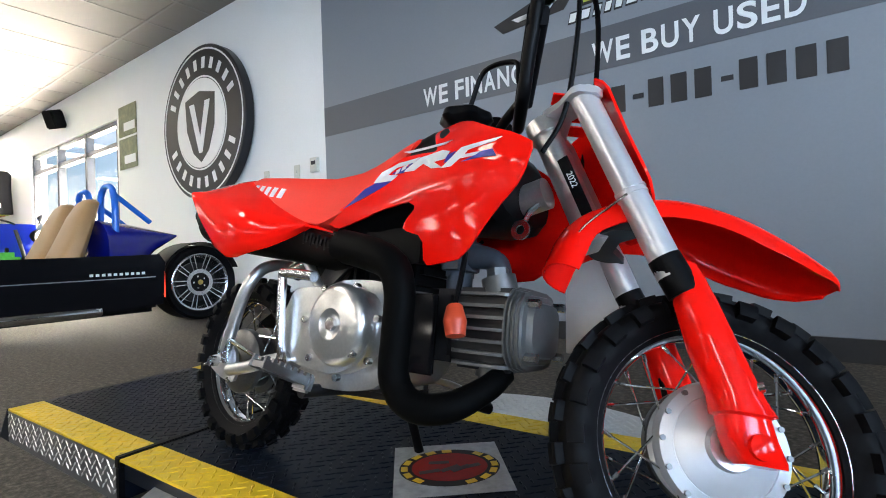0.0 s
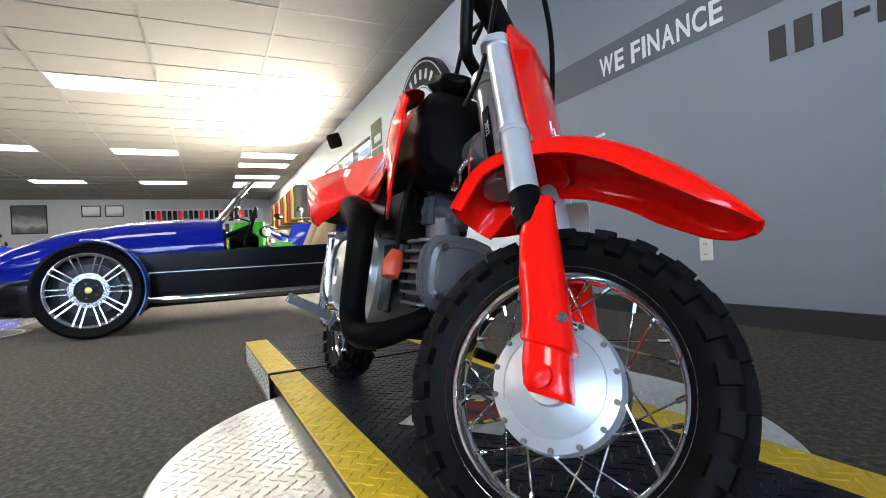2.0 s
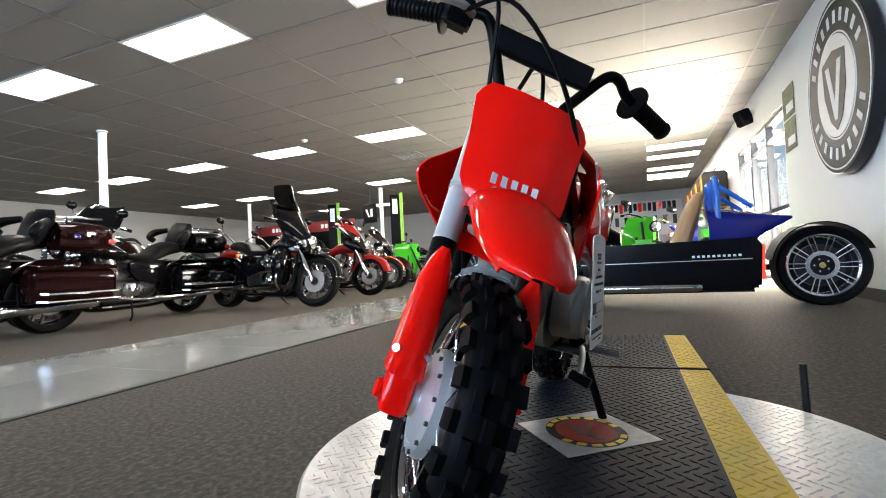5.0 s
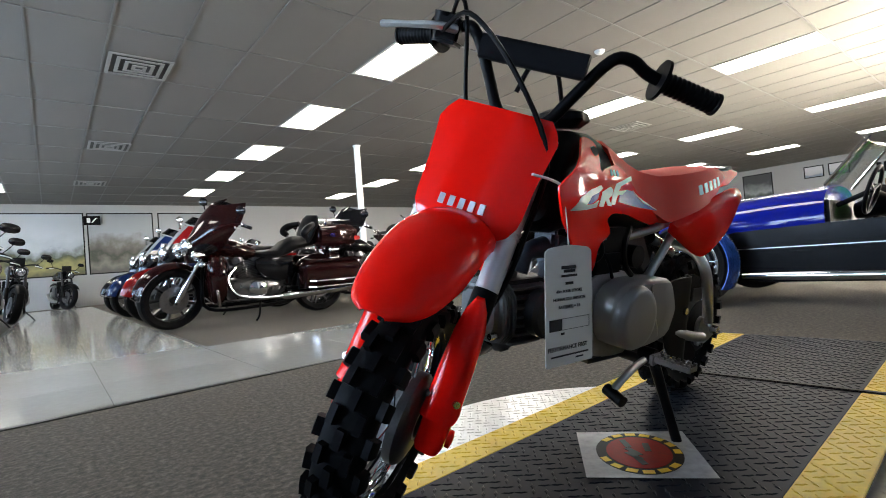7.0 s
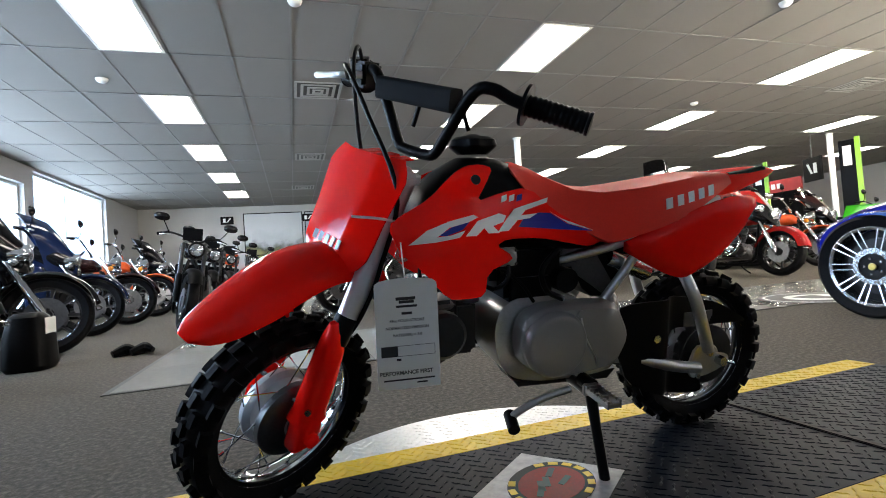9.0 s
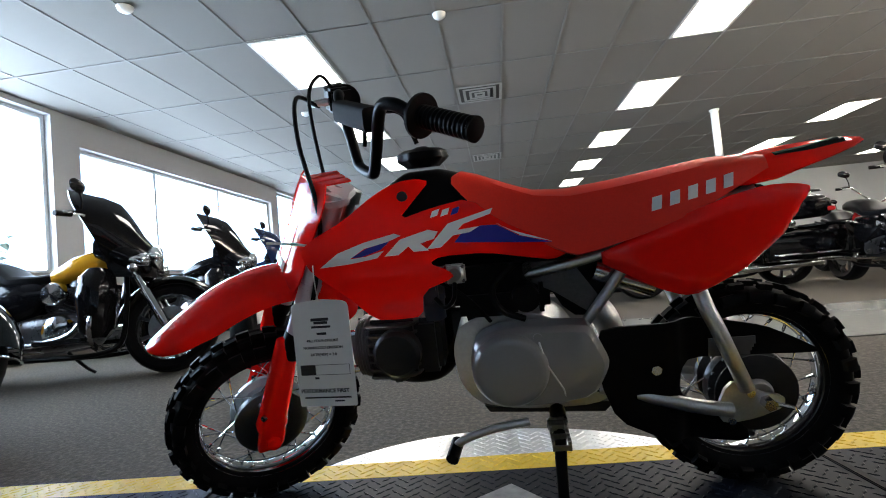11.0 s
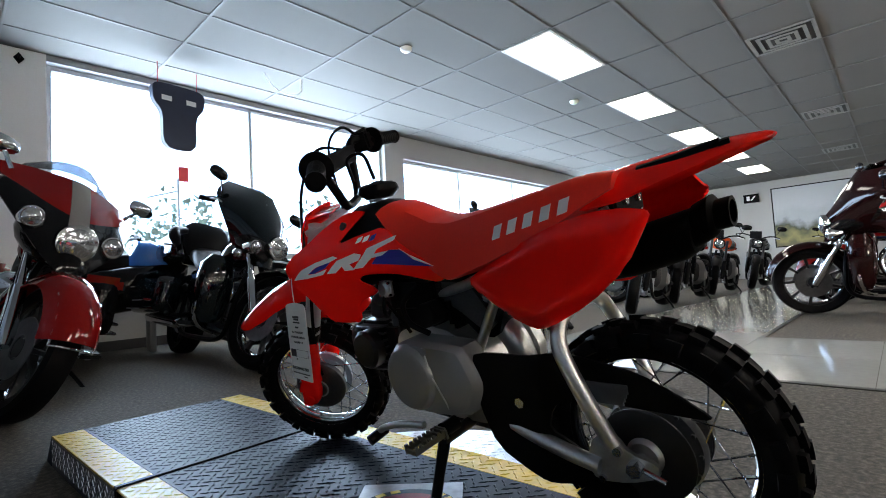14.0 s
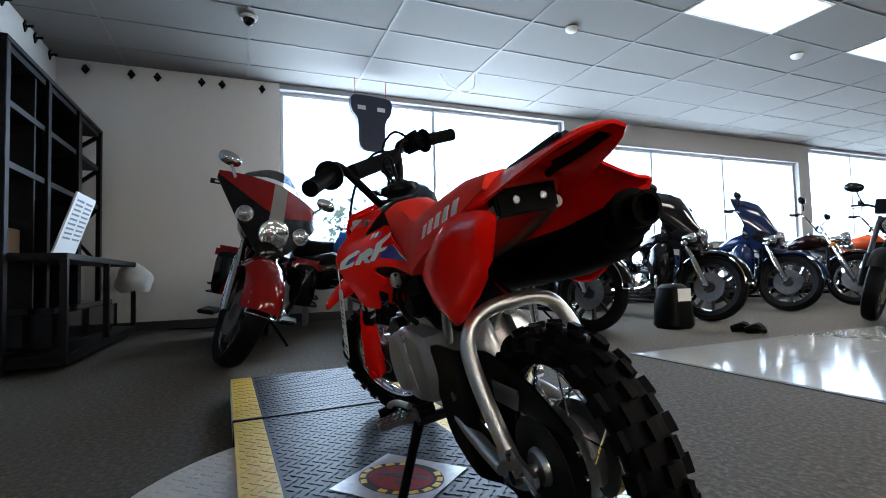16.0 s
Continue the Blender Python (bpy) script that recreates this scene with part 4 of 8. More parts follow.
# seat
SEAT_TOP = [(-0.475, 0.600), (-0.417, 0.603), (-0.334, 0.592), (-0.242, 0.581), (-0.16, 0.574), (-0.104, 0.58), (-0.058, 0.598), (-0.012, 0.619), (0.02, 0.630), (0.034, 0.625)]
SEAT_LOW = [(-0.475, 0.578), (-0.448, 0.566), (-0.365, 0.527), (-0.277, 0.498), (-0.188, 0.474), (-0.161, 0.47), (-0.102, 0.498), (-0.041, 0.531), (0.011, 0.58), (0.034, 0.61)]
bm = bmesh.new()
secs = []
for k in range(34):
    x = -0.475 + 0.509 * k / 33
    zt, zb = line_at(SEAT_TOP, x), line_at(SEAT_LOW, x)
    wt = 0.056 + 0.030 * math.sin(min(1, max(0, (x + 0.5) / 0.42)) * math.pi) - 0.012 * max(0, (x + 0.1) / 0.13)
    wb = wt + 0.022 - 0.012 * max(0, (-0.3 - x) / 0.17)
    ring = []
    for u, v in ((-1, 0), (-1, 0.35), (-0.97, 0.72), (-0.86, 0.93), (-0.55, 1.0), (0, 1.03), (0.55, 1.0), (0.86, 0.93), (0.97, 0.72), (1, 0.35), (1, 0), (0.9, -0.03), (0, -0.03), (-0.9, -0.03)):
        w = wb + (wt - wb) * max(0, v)
        ring.append((x, u * w, zb + (zt - zb) * v))
    secs.append(ring)
seat = part("seat", loft(bm, secs), SEAT_RED, bike, "matt red ribbed vinyl seat", True)


def seat_side(x, z):
    zt, zb = line_at(SEAT_TOP, x), line_at(SEAT_LOW, x)
    v = min(1, max(0, (z - zb) / (zt - zb)))
    wt = 0.056 + 0.030 * math.sin(min(1, max(0, (x + 0.5) / 0.42)) * math.pi)
    wb = wt + 0.022 - 0.012 * max(0, (-0.3 - x) / 0.17)
    u = 1 if v < 0.35 else 1 - 0.03 * (v - 0.35) / 0.37 if v < 0.72 else 0.97 - 0.11 * (v - 0.72) / 0.21
    return u * (wb + (wt - wb) * v)


for s in (1, -1):
    for k in range(5):
        x0 = -0.285 - k * 0.0285
        h, base = 0.0105, lambda x: 0.541 + (-0.285 - x) * 0.20
        o = [(x0, base(x0) - h), (x0 - 0.015, base(x0 - 0.015) - h), (x0 - 0.015 - s * 0.004, base(x0 - 0.015) + h), (x0 - s * 0.004, base(x0) + h)]
        part("maker_mark", panel(bmesh.new(), o, lambda x, z: seat_side(x, z) + 0.0016, 0.003, 0.01, s, rounds=0), WHITE_INK, seat, "white block mark")

# side number panels and tail
PANEL = [(-0.189, 0.459), (-0.277, 0.500), (-0.393, 0.541), (-0.456, 0.553), (-0.50, 0.551), (-0.524, 0.545), (-0.526, 0.536), (-0.486, 0.472), (-0.429, 0.425), (-0.356, 0.388), (-0.33, 0.386), (-0.287, 0.402)]


def panel_y(x, z):
    t = min(1, max(0, (-0.19 - x) / 0.3))
    y = 0.092 + 0.022 * math.sin(t * math.pi * 0.75)
    top = line_at([(-0.526, 0.545), (-0.456, 0.553), (-0.393, 0.541), (-0.277, 0.5), (-0.189, 0.459)], x)
    y -= 1.6 * max(0, z - (top - 0.012)) ** 1.0 * 0.5
    edge = line_at([(-0.526, 0.536), (-0.486, 0.472), (-0.429, 0.425), (-0.356, 0.388), (-0.287, 0.402), (-0.189, 0.459)], x)
    y -= 0.018 * math.exp(-max(0, z - edge) / 0.012)
    return y


part("side_panel", panel(bmesh.new(), PANEL, panel_y, 0.004, 0.012, 1), RED, bike, "glossy red side number panel", True)
# the other panel bulges over the muffler
R_TOP = [(-0.53, 0.556), (-0.523, 0.563), (-0.46, 0.562), (-0.341, 0.526), (-0.25, 0.497), (-0.166, 0.466)]
R_LOW = [(-0.53, 0.54), (-0.515, 0.515), (-0.47, 0.460), (-0.426, 0.424), (-0.385, 0.405), (-0.35, 0.404), (-0.261, 0.426), (-0.166, 0.462)]
grid = []
for k in range(27):
    x = -0.166 - 0.362 * k / 26
    f = min(1.0, k / 13)
    out = 0.122 + 0.042 * f * f * (3 - 2 * f)
    zt, zb = line_at(R_TOP, x), line_at(R_LOW, x)
    row = []
    for q, v in ((0.045, 0.02), (0.06, 0.0), (0.075, 0.03), (0.09, 0.12), (0.097, 0.24), (0.1, 0.4), (0.1, 0.6), (0.099, 0.8), (0.094, 0.95), (0.088, 1.0)):
        lift = 0.042 * f * max(0, (0.085 - q) / 0.04)
        row.append((x, -(0.055 + (out - 0.055) * (q - 0.045) / 0.055 if f > 0.02 else out * q * 10), zt + (zb - zt) * v + lift))
    grid.append(row)
part("side_panel", sheet(bmesh.new(), grid, 0.004, away=(0, -1, 0)), RED, bike, "glossy red side panel bulging over the muffler", True)
bm = bmesh.new()
grid = []
for x, z, w, d in ((-0.40, 0.590, 0.070, 0.03), (-0.44, 0.601, 0.082, 0.045), (-0.485, 0.606, 0.078, 0.045), (-0.53, 0.610, 0.068, 0.036), (-0.58, 0.613, 0.058, 0.026), (-0.618, 0.614, 0.045, 0.016), (-0.643, 0.612, 0.028, 0.008), (-0.651, 0.609, 0.012, 0.003)):
    row = []
    for j in range(13):
        u = j / 12 * 2 - 1
        row.append((x, u * w, z - d * abs(u) ** 2.2))
    grid.append(row)
tail = part("rear_fender", sheet(bm, grid, 0.004, away=(0, 0, 1)), RED, bike, "glossy red rear fender", True)
bm = bmesh.new()
for s in (-1, 1):
    tube(bm, [(-0.45, s * 0.035, 0.578), (-0.54, s * 0.036, 0.598), (-0.60, s * 0.03, 0.609)], 0.006, 8)
box(bm, -0.468, -0.44, -0.05, 0.05, 0.535, 0.585, 0.004)
part("fender_bracket", bm, BLACK, tail, "black bracket under the fender", True)
for s in (-1, 1):
    part("bolt", rod(bmesh.new(), (-0.474, s * 0.022, 0.556), (-0.466, s * 0.022, 0.556), 0.0055, 10), ZINC, tail)
    bm = bmesh.new()
    tube(bm, [(-0.50, s * 0.035, 0.592), (-0.56, s * 0.034, 0.599), (-0.61, s * 0.026, 0.605)], 0.0085, 8)
    part("rubber_strip", bm, BLACK, tail, "black rubber strip under the fender", True)
# frame
bm = bmesh.new()
tube(bm, [(0.25, 0, 0.515), (0.15, 0, 0.49), (0.0, 0, 0.455), (-0.11, 0, 0.43), (-0.175, 0, 0.38), (-0.222, 0, 0.325), (-0.235, 0, 0.24)], 0.025, 14)
for s in (-1, 1):
    tube(bm, [(-0.08, s * 0.03, 0.43), (-0.20, s * 0.06, 0.46), (-0.34, s * 0.07, 0.51), (-0.46, s * 0.05, 0.545)], 0.010, 10)
    tube(bm, [(-0.17, s * 0.05, 0.33), (-0.22, s * 0.06, 0.40), (-0.27, s * 0.065, 0.47)], 0.0095, 10)
part("frame", bm, ALU, bike, "silver steel frame", True)
bm = bmesh.new()
plate(bm, [(-0.05, 0.44), (-0.12, 0.475), (-0.165, 0.445), (-0.21, 0.375), (-0.185, 0.355), (-0.13, 0.395)], 0.034, 0.039)
plate(bm, [(-0.05, 0.44), (-0.12, 0.475), (-0.165, 0.445), (-0.21, 0.375), (-0.185, 0.355), (-0.13, 0.395)], -0.039, -0.034)
part("frame_gusset", bm, HEAD_GREY, bike, "silver frame gusset plate", True)
part("inner_fender", plate(bmesh.new(), rounded([(-0.15, 0.35), (-0.10, 0.44), (-0.16, 0.485), (-0.26, 0.50), (-0.255, 0.45), (-0.225, 0.39), (-0.205, 0.345)], 1), -0.033, 0.033), BLACK, bike, "black plastic inner fender", True)
LEG = [(-0.425, 0.089, 0.215), (-0.402, 0.094, 0.27), (-0.380, 0.096, 0.325), (-0.366, 0.091, 0.36), (-0.361, 0.072, 0.389), (-0.360, 0.04, 0.403)]
LOOP = LEG + [(-0.360, 0, 0.405)] + [(x, -y, z) for x, y, z in reversed(LEG)]
bm = tube(bmesh.new(), LOOP, 0.0125, 14, steps=6)
for s in (-1, 1):
    tube(bm, [(-0.19, s * 0.07, 0.225), (-0.26, s * 0.086, 0.212), (-0.34, s * 0.089, 0.190), (-0.40, s * 0.089, 0.178)], 0.0125, 12)
swing = part("swingarm", bm, ALU, bike, "silver tubular swingarm looping over the rear wheel", True)
for s in (-1, 1):
    bm = bmesh.new()
    o = rounded([(-0.375, 0.175), (-0.395, 0.225), (-0.43, 0.228), (-0.445, 0.206), (-0.485, 0.198), (-0.485, 0.178), (-0.44, 0.160), (-0.39, 0.152)], 1)
    plate(bm, o, s * 0.080, s * 0.087)
    pl = part("axle_plate", bm, ALU, bike, "silver axle plate", True)
    part("axle_nut", rod(bmesh.new(), (-0.4555, s * 0.087, 0.19), (-0.4555, s * 0.104, 0.19), 0.011, 6), ZINC, pl, "zinc axle nut")
    part("chain_adjuster", rod(bmesh.new(), (-0.4555, s * 0.09, 0.19), (-0.495, s * 0.092, 0.178), 0.004, 8), ZINC, pl)
    part("bolt", rod(bmesh.new(), (-0.43, s * 0.087, 0.207), (-0.43, s * 0.093, 0.207), 0.007, 10), ZINC, pl)
    part("bolt", rod(bmesh.new(), (-0.40, s * 0.087, 0.158), (-0.40, s * 0.092, 0.158), 0.006, 10), ZINC, pl)
bm = bmesh.new()
rod(bm, (-0.4555, -0.1, 0.19), (-0.4555, 0.1, 0.19), 0.008, 14)
part("rear_axle", bm, STEEL, bike)
# chain, sprocket and guard on the left
bm = lathe(bmesh.new(), [(0.012, 0.0525), (0.066, 0.0525), (0.069, 0.054), (0.069, 0.056), (0.066, 0.0575), (0.012, 0.0575)], 44, pose(*AXLE_R), closed=True)
sprocket = part("sprocket", bm, DARK_METAL, bike, "dark rear sprocket", True)
part("drum_cap", lathe(bmesh.new(), [(0.0, 0.066), (0.022, 0.066), (0.026, 0.062), (0.027, 0.057), (0.0, 0.057)], 24, pose(*AXLE_R)), ALU, sprocket, "bright hub cap", True)
for za, zb in ((0.285, 0.268), (0.235, 0.112)):
    part("drive_chain", rod(bmesh.new(), (-0.13, 0.052, za), (-0.45, 0.052, zb), 0.0055, 6), DARK_METAL, bike, "dark drive chain")
GUARD = [(-0.186, 0.322), (-0.226, 0.330), (-0.339, 0.328), (-0.407, 0.316), (-0.467, 0.302), (-0.51, 0.28), (-0.555, 0.253), (-0.545, 0.248), (-0.446, 0.252), (-0.345, 0.254), (-0.325, 0.238), (-0.318, 0.205), (-0.345, 0.172), (-0.39, 0.150), (-0.435, 0.122), (-0.44, 0.092), (-0.36, 0.101), (-0.28, 0.126), (-0.212, 0.160), (-0.186, 0.234)]
cg = part("chain_guard", panel(bmesh.new(), GUARD, lambda x, z: 0.074 + 0.034 / (1 + math.exp(-(x + 0.325) / 0.008)), 0.005, 0.012, 1), BLACK, bike, "black plastic chain guard", True)
cg.location = (0, -0.012, 0.012)
bm = bmesh.new()
for k in range(4):
    box(bm, -0.45 + 0.003 * k, -0.375, 0.0785, 0.0812, 0.289 - 0.006 * k - 0.002, 0.2755 - 0.006 * k - 0.002, m=None)
part("warning_print", bm, mat("faint_grey_print", (0.09, 0.09, 0.09), 0.5), cg)
bm = bmesh.new()
rod(bm, (-0.279, 0.104, 0.25), (-0.279, 0.114, 0.25), 0.009, 6)
part("bolt", bm, ZINC, cg)

# engine
bm = bmesh.new()
case = rounded([(0.06, 0.30), (0.045, 0.345), (0.0, 0.362), (-0.09, 0.362), (-0.15, 0.335), (-0.18, 0.29), (-0.225, 0.235), (-0.232, 0.21), (-0.195, 0.178), (-0.05, 0.178), (0.025, 0.195), (0.055, 0.24)], 2)
plate(bm, case, -0.075, 0.075)
engine = part("engine", bm, ALU, bike, "silver horizontal single-cylinder engine", True)
engine.location = (0.006, -0.02, 0.006)
bm = bmesh.new()
cov = rounded([(0.047, 0.28), (0.03, 0.325), (-0.02, 0.341), (-0.158, 0.335), (-0.17, 0.322), (-0.192, 0.272), (-0.189, 0.252), (-0.165, 0.207), (-0.10, 0.196), (-0.03, 0.194), (0.037, 0.222)], 1)
secs = []
cxm, czm = sum(p[0] for p in cov) / len(cov), sum(p[1] for p in cov) / len(cov)
for y, k in ((0.07, 1.0), (0.108, 0.995), (0.1105, 0.985), (0.1235, 0.90), (0.1245, 0.885), (0.125, 0.5)):
    secs.append([(cxm + (x - cxm) * k, y, czm + (z - czm) * k) for x, z in cov])
loft(bm, secs)
lathe(bm, [(0.066, 0.085), (0.066, 0.122), (0.0655, 0.1245), (0.0595, 0.1335), (0.0575, 0.135), (0.048, 0.1362), (0.0, 0.137)], 48, pose(-0.024, 0, 0.267))
rod(bm, (-0.074, 0.115, 0.323), (-0.074, 0.1285, 0.323), 0.0075, 12)
left_cover = part("left_cover", bm, GREY_CASE, engine, "grey rounded crankcase cover", True)
left_cover.location = (-0.019, 0.01, 0.011)
# Thin bright tubes draw the highlights along the cover's machined bevels.
for line in ([(-0.068, 0.1225, 0.326), (-0.075, 0.1255, 0.318), (-0.084, 0.1265, 0.277), (-0.110, 0.1255, 0.229), (-0.113, 0.1225, 0.212)], [(-0.068, 0.1225, 0.326), (-0.12, 0.1225, 0.3255), (-0.154, 0.121, 0.322)], [(-0.154, 0.121, 0.322), (-0.165, 0.121, 0.30), (-0.180, 0.121, 0.266)]):
    part("crease", tube(bmesh.new(), line, 0.0017, 6, soft=False), ALU, left_cover, "bright line for the highlight on the cover edge", True)
bm = bmesh.new()
secs = []
cov = [(x, z + 0.01) for x, z in cov]
for y, k in ((-0.07, 1.0), (-0.095, 1.0), (-0.101, 0.97), (-0.102, 0.6)):
    secs.append([(cxm - 0.02 + (x - cxm) * k * 0.98, y, czm + 0.01 + (z - czm - 0.01) * k) for x, z in cov])
loft(bm, secs)
lathe(bm, [(0.066, -0.09), (0.066, -0.112), (0.060, -0.120), (0.052, -0.1225), (0.025, -0.128), (0.018, -0.122), (0.012, -0.121), (0.0, -0.121)], 44, pose(-0.045, 0, 0.286))
right_cover = part("right_cover", bm, ALU, engine, "silver clutch cover with a round centre", True)
for k in range(7):
    a = 2 * math.pi * k / 7 + 0.3
    x, z = -0.05 + 0.088 * math.cos(a), 0.278 + 0.075 * math.sin(a)
    part("cover_bolt", rod(bmesh.new(), (x, -0.098, z), (x, -0.107, z), 0.006, 8), ZINC, right_cover)
part("centre_bolt", rod(bmesh.new(), (-0.045, -0.12, 0.286), (-0.045, -0.128, 0.286), 0.011, 6), ZINC, right_cover)
part("drain_screw", rod(bmesh.new(), (0.0, -0.112, 0.245), (0.0, -0.12, 0.245), 0.007, 10), ZINC, right_cover)
# cylinder and head, lying forward
bm = bmesh.new()
box(bm, 0.085, 0.135, -0.045, 0.045, 0.245, 0.355, 0.01)
cyl = part("cylinder", bm, DARK_METAL, engine, "black cylinder barrel", True)
for k in range(7):
    z = 0.246 + k * 0.0165
    g = 0.006 * abs(k - 3) / 3
    bm = plate(bmesh.new(), rounded([(0.128, -0.066 + g), (0.222, -0.066 + g), (0.232, -0.05), (0.232, 0.05), (0.222, 0.066 - g), (0.128, 0.066 - g)], 2), 0, 0.0045, Matrix.Translation((0, 0, z)) @ Matrix.Rotation(radians(90), 4, "X") @ Matrix.Scale(1, 4))
    part("cooling_fin", bm, CAST, cyl, "cast cooling fin")
bm = bmesh.new()
box(bm, 0.125, 0.235, -0.045, 0.045, 0.24, 0.358, 0.012)
lathe(bm, [(0.045, 0.06), (0.045, 0.083), (0.038, 0.09), (0.0, 0.09)], 30, pose(0.165, 0, 0.302))
head = part("cylinder_head", bm, DARK_METAL, engine, "black cast cylinder head", True)
bm = bmesh.new()
loft(bm, [[(x, y * k, 0.301 + z * k) for y, z in rounded([(-0.058, -0.03), (-0.04, -0.05), (0.04, -0.05), (0.058, -0.03), (0.058, 0.03), (0.04, 0.05), (-0.04, 0.05), (-0.058, 0.03)], 1)] for x, k in ((0.224, 1.0), (0.246, 1.0), (0.252, 0.94), (0.254, 0.80), (0.262, 0.74), (0.264, 0.3))])
cover = part("head_cover", bm, CAST, head, "grey cast rocker cover", True)
for k in range(4):
    x = 0.228 + 0.0062 * k
    q = 1.12 - 0.03 * k
    part("cover_fin", plate(bmesh.new(), rounded([(-0.058 * q, -0.03), (-0.04, -0.053 * q), (0.04, -0.053 * q), (0.058 * q, -0.03), (0.058 * q, 0.03), (0.04, 0.053 * q), (-0.04, 0.053 * q), (-0.058 * q, 0.03)], 1), 0, 0.0022, Matrix.Translation((x, 0, 0.301)) @ Matrix.Rotation(radians(-90), 4, "Z")), CAST, head)
for z0, z1, zc in ((0.352, 0.376, 0.388), (0.25, 0.226, 0.214)):
    bm = rod(bmesh.new(), (0.192, -0.01, z0), (0.186, -0.012, z1), 0.026, 20)
    rod(bm, (0.186, -0.012, z1), (0.184, -0.012, zc), 0.017, 6)
    part("valve_cap", bm, CAST, head, "cast valve inspection cap", True)
for y in (-0.045, 0.045):
    for z in (0.262, 0.34):
        part("head_bolt", rod(bmesh.new(), (0.25, y * 0.92, 0.301 + (z - 0.301) * 0.92), (0.27, y * 0.92, 0.301 + (z - 0.301) * 0.92), 0.0065, 6), ZINC, head)
bm = bmesh.new()
tube(bm, [(0.155, -0.075, 0.325), (0.163, -0.083, 0.305), (0.168, -0.086, 0.285)], [0.012, 0.017, 0.014], 12)
part("plug_cap", bm, RUST_SEAL, engine, "red rubber spark plug cap", True)
bm = bmesh.new()
tube(bm, [(0.156, -0.076, 0.325), (0.17, -0.08, 0.40), (0.15, -0.06, 0.46), (0.10, -0.03, 0.47)], 0.0042, 8)
part("ignition_lead", bm, BLACK, engine, "", True)
# carburettor, air box, intake
bm = bmesh.new()
tube(bm, [(0.185, 0, 0.375), (0.17, 0.0, 0.41), (0.12, 0, 0.42), (0.07, 0, 0.42)], [0.015, 0.016, 0.022, 0.025], 14)
box(bm, 0.075, 0.125, -0.03, 0.03, 0.385, 0.455, 0.01)
rod(bm, (0.1, 0, 0.39), (0.1, 0, 0.355), 0.022, 16)
rod(bm, (0.1, -0.034, 0.42), (0.1, 0.034, 0.42), 0.012, 12)
part("carburettor", bm, CARB, bike, "small grey carburettor", True)
bm = bmesh.new()
box(bm, -0.09, 0.07, -0.055, 0.055, 0.385, 0.475, 0.016)
box(bm, -0.06, 0.045, -0.062, 0.062, 0.355, 0.42, 0.012)
airbox = part("air_box", bm, BLACK, bike, "black air filter box", True)
part("intake_cap", rod(bmesh.new(), (-0.075, 0.05, 0.40), (-0.075, 0.085, 0.40), 0.024, 16), BLACK, airbox, "", True)
part("rear_duct", boxed(-0.12, -0.088, -0.045, 0.045, 0.36, 0.43, bevel=0.012), BLACK, airbox, "", True)
bm = bmesh.new()
box(bm, 0.03, 0.062, 0.066, 0.075, 0.435, 0.47, 0.003)
rod(bm, (0.046, 0.07, 0.452), (0.046, 0.08, 0.452), 0.012, 14)
part("fuel_valve", bm, ALU, bike, "silver fuel valve", True)
bm = bmesh.new()
box(bm, 0.035, 0.122, -0.084, -0.079, 0.23, 0.35, 0.006)
part("side_cover", bm, BLACK_GLOSS, bike, "black splash cover", True)
bm = bmesh.new()
tube(bm, [(0.046, 0.075, 0.44), (0.05, 0.08, 0.41), (0.07, 0.06, 0.39), (0.09, 0.03, 0.40)], 0.0045, 8)
part("fuel_hose", bm, BLACK, bike, "black fuel hose", True)
bm = bmesh.new()
tube(bm, [(-0.06, 0.07, 0.46), (-0.02, 0.085, 0.425), (-0.03, 0.085, 0.385), (-0.07, 0.075, 0.362)], 0.006, 8)
part("breather_hose", bm, BLACK, bike, "black crankcase breather hose", True)
bm = bmesh.new()
tube(bm, [(0.12, 0.03, 0.45), (0.06, 0.066, 0.43), (0.02, 0.075, 0.40), (-0.01, 0.07, 0.36)], 0.0035, 8)
part("wiring", bm, BLACK, bike, "black wiring sleeve", True)
bm = bmesh.new()
lathe(bm, [(0, 0.068), (0.017, 0.068), (0.017, 0.076), (0.012, 0.08), (0, 0.08)], 20, pose(0.045, 0, 0.452))
box(bm, 0.026, 0.064, 0.062, 0.072, 0.435, 0.47, 0.003)
part("carburettor_cap", bm, ALU, bike, "round silver cap", True)
for x, z in ((0.03, 0.44), (0.06, 0.44), (0.03, 0.465), (0.06, 0.465)):
    part("screw", rod(bmesh.new(), (x, 0.07, z), (x, 0.075, z), 0.0032, 8), ZINC, bike)
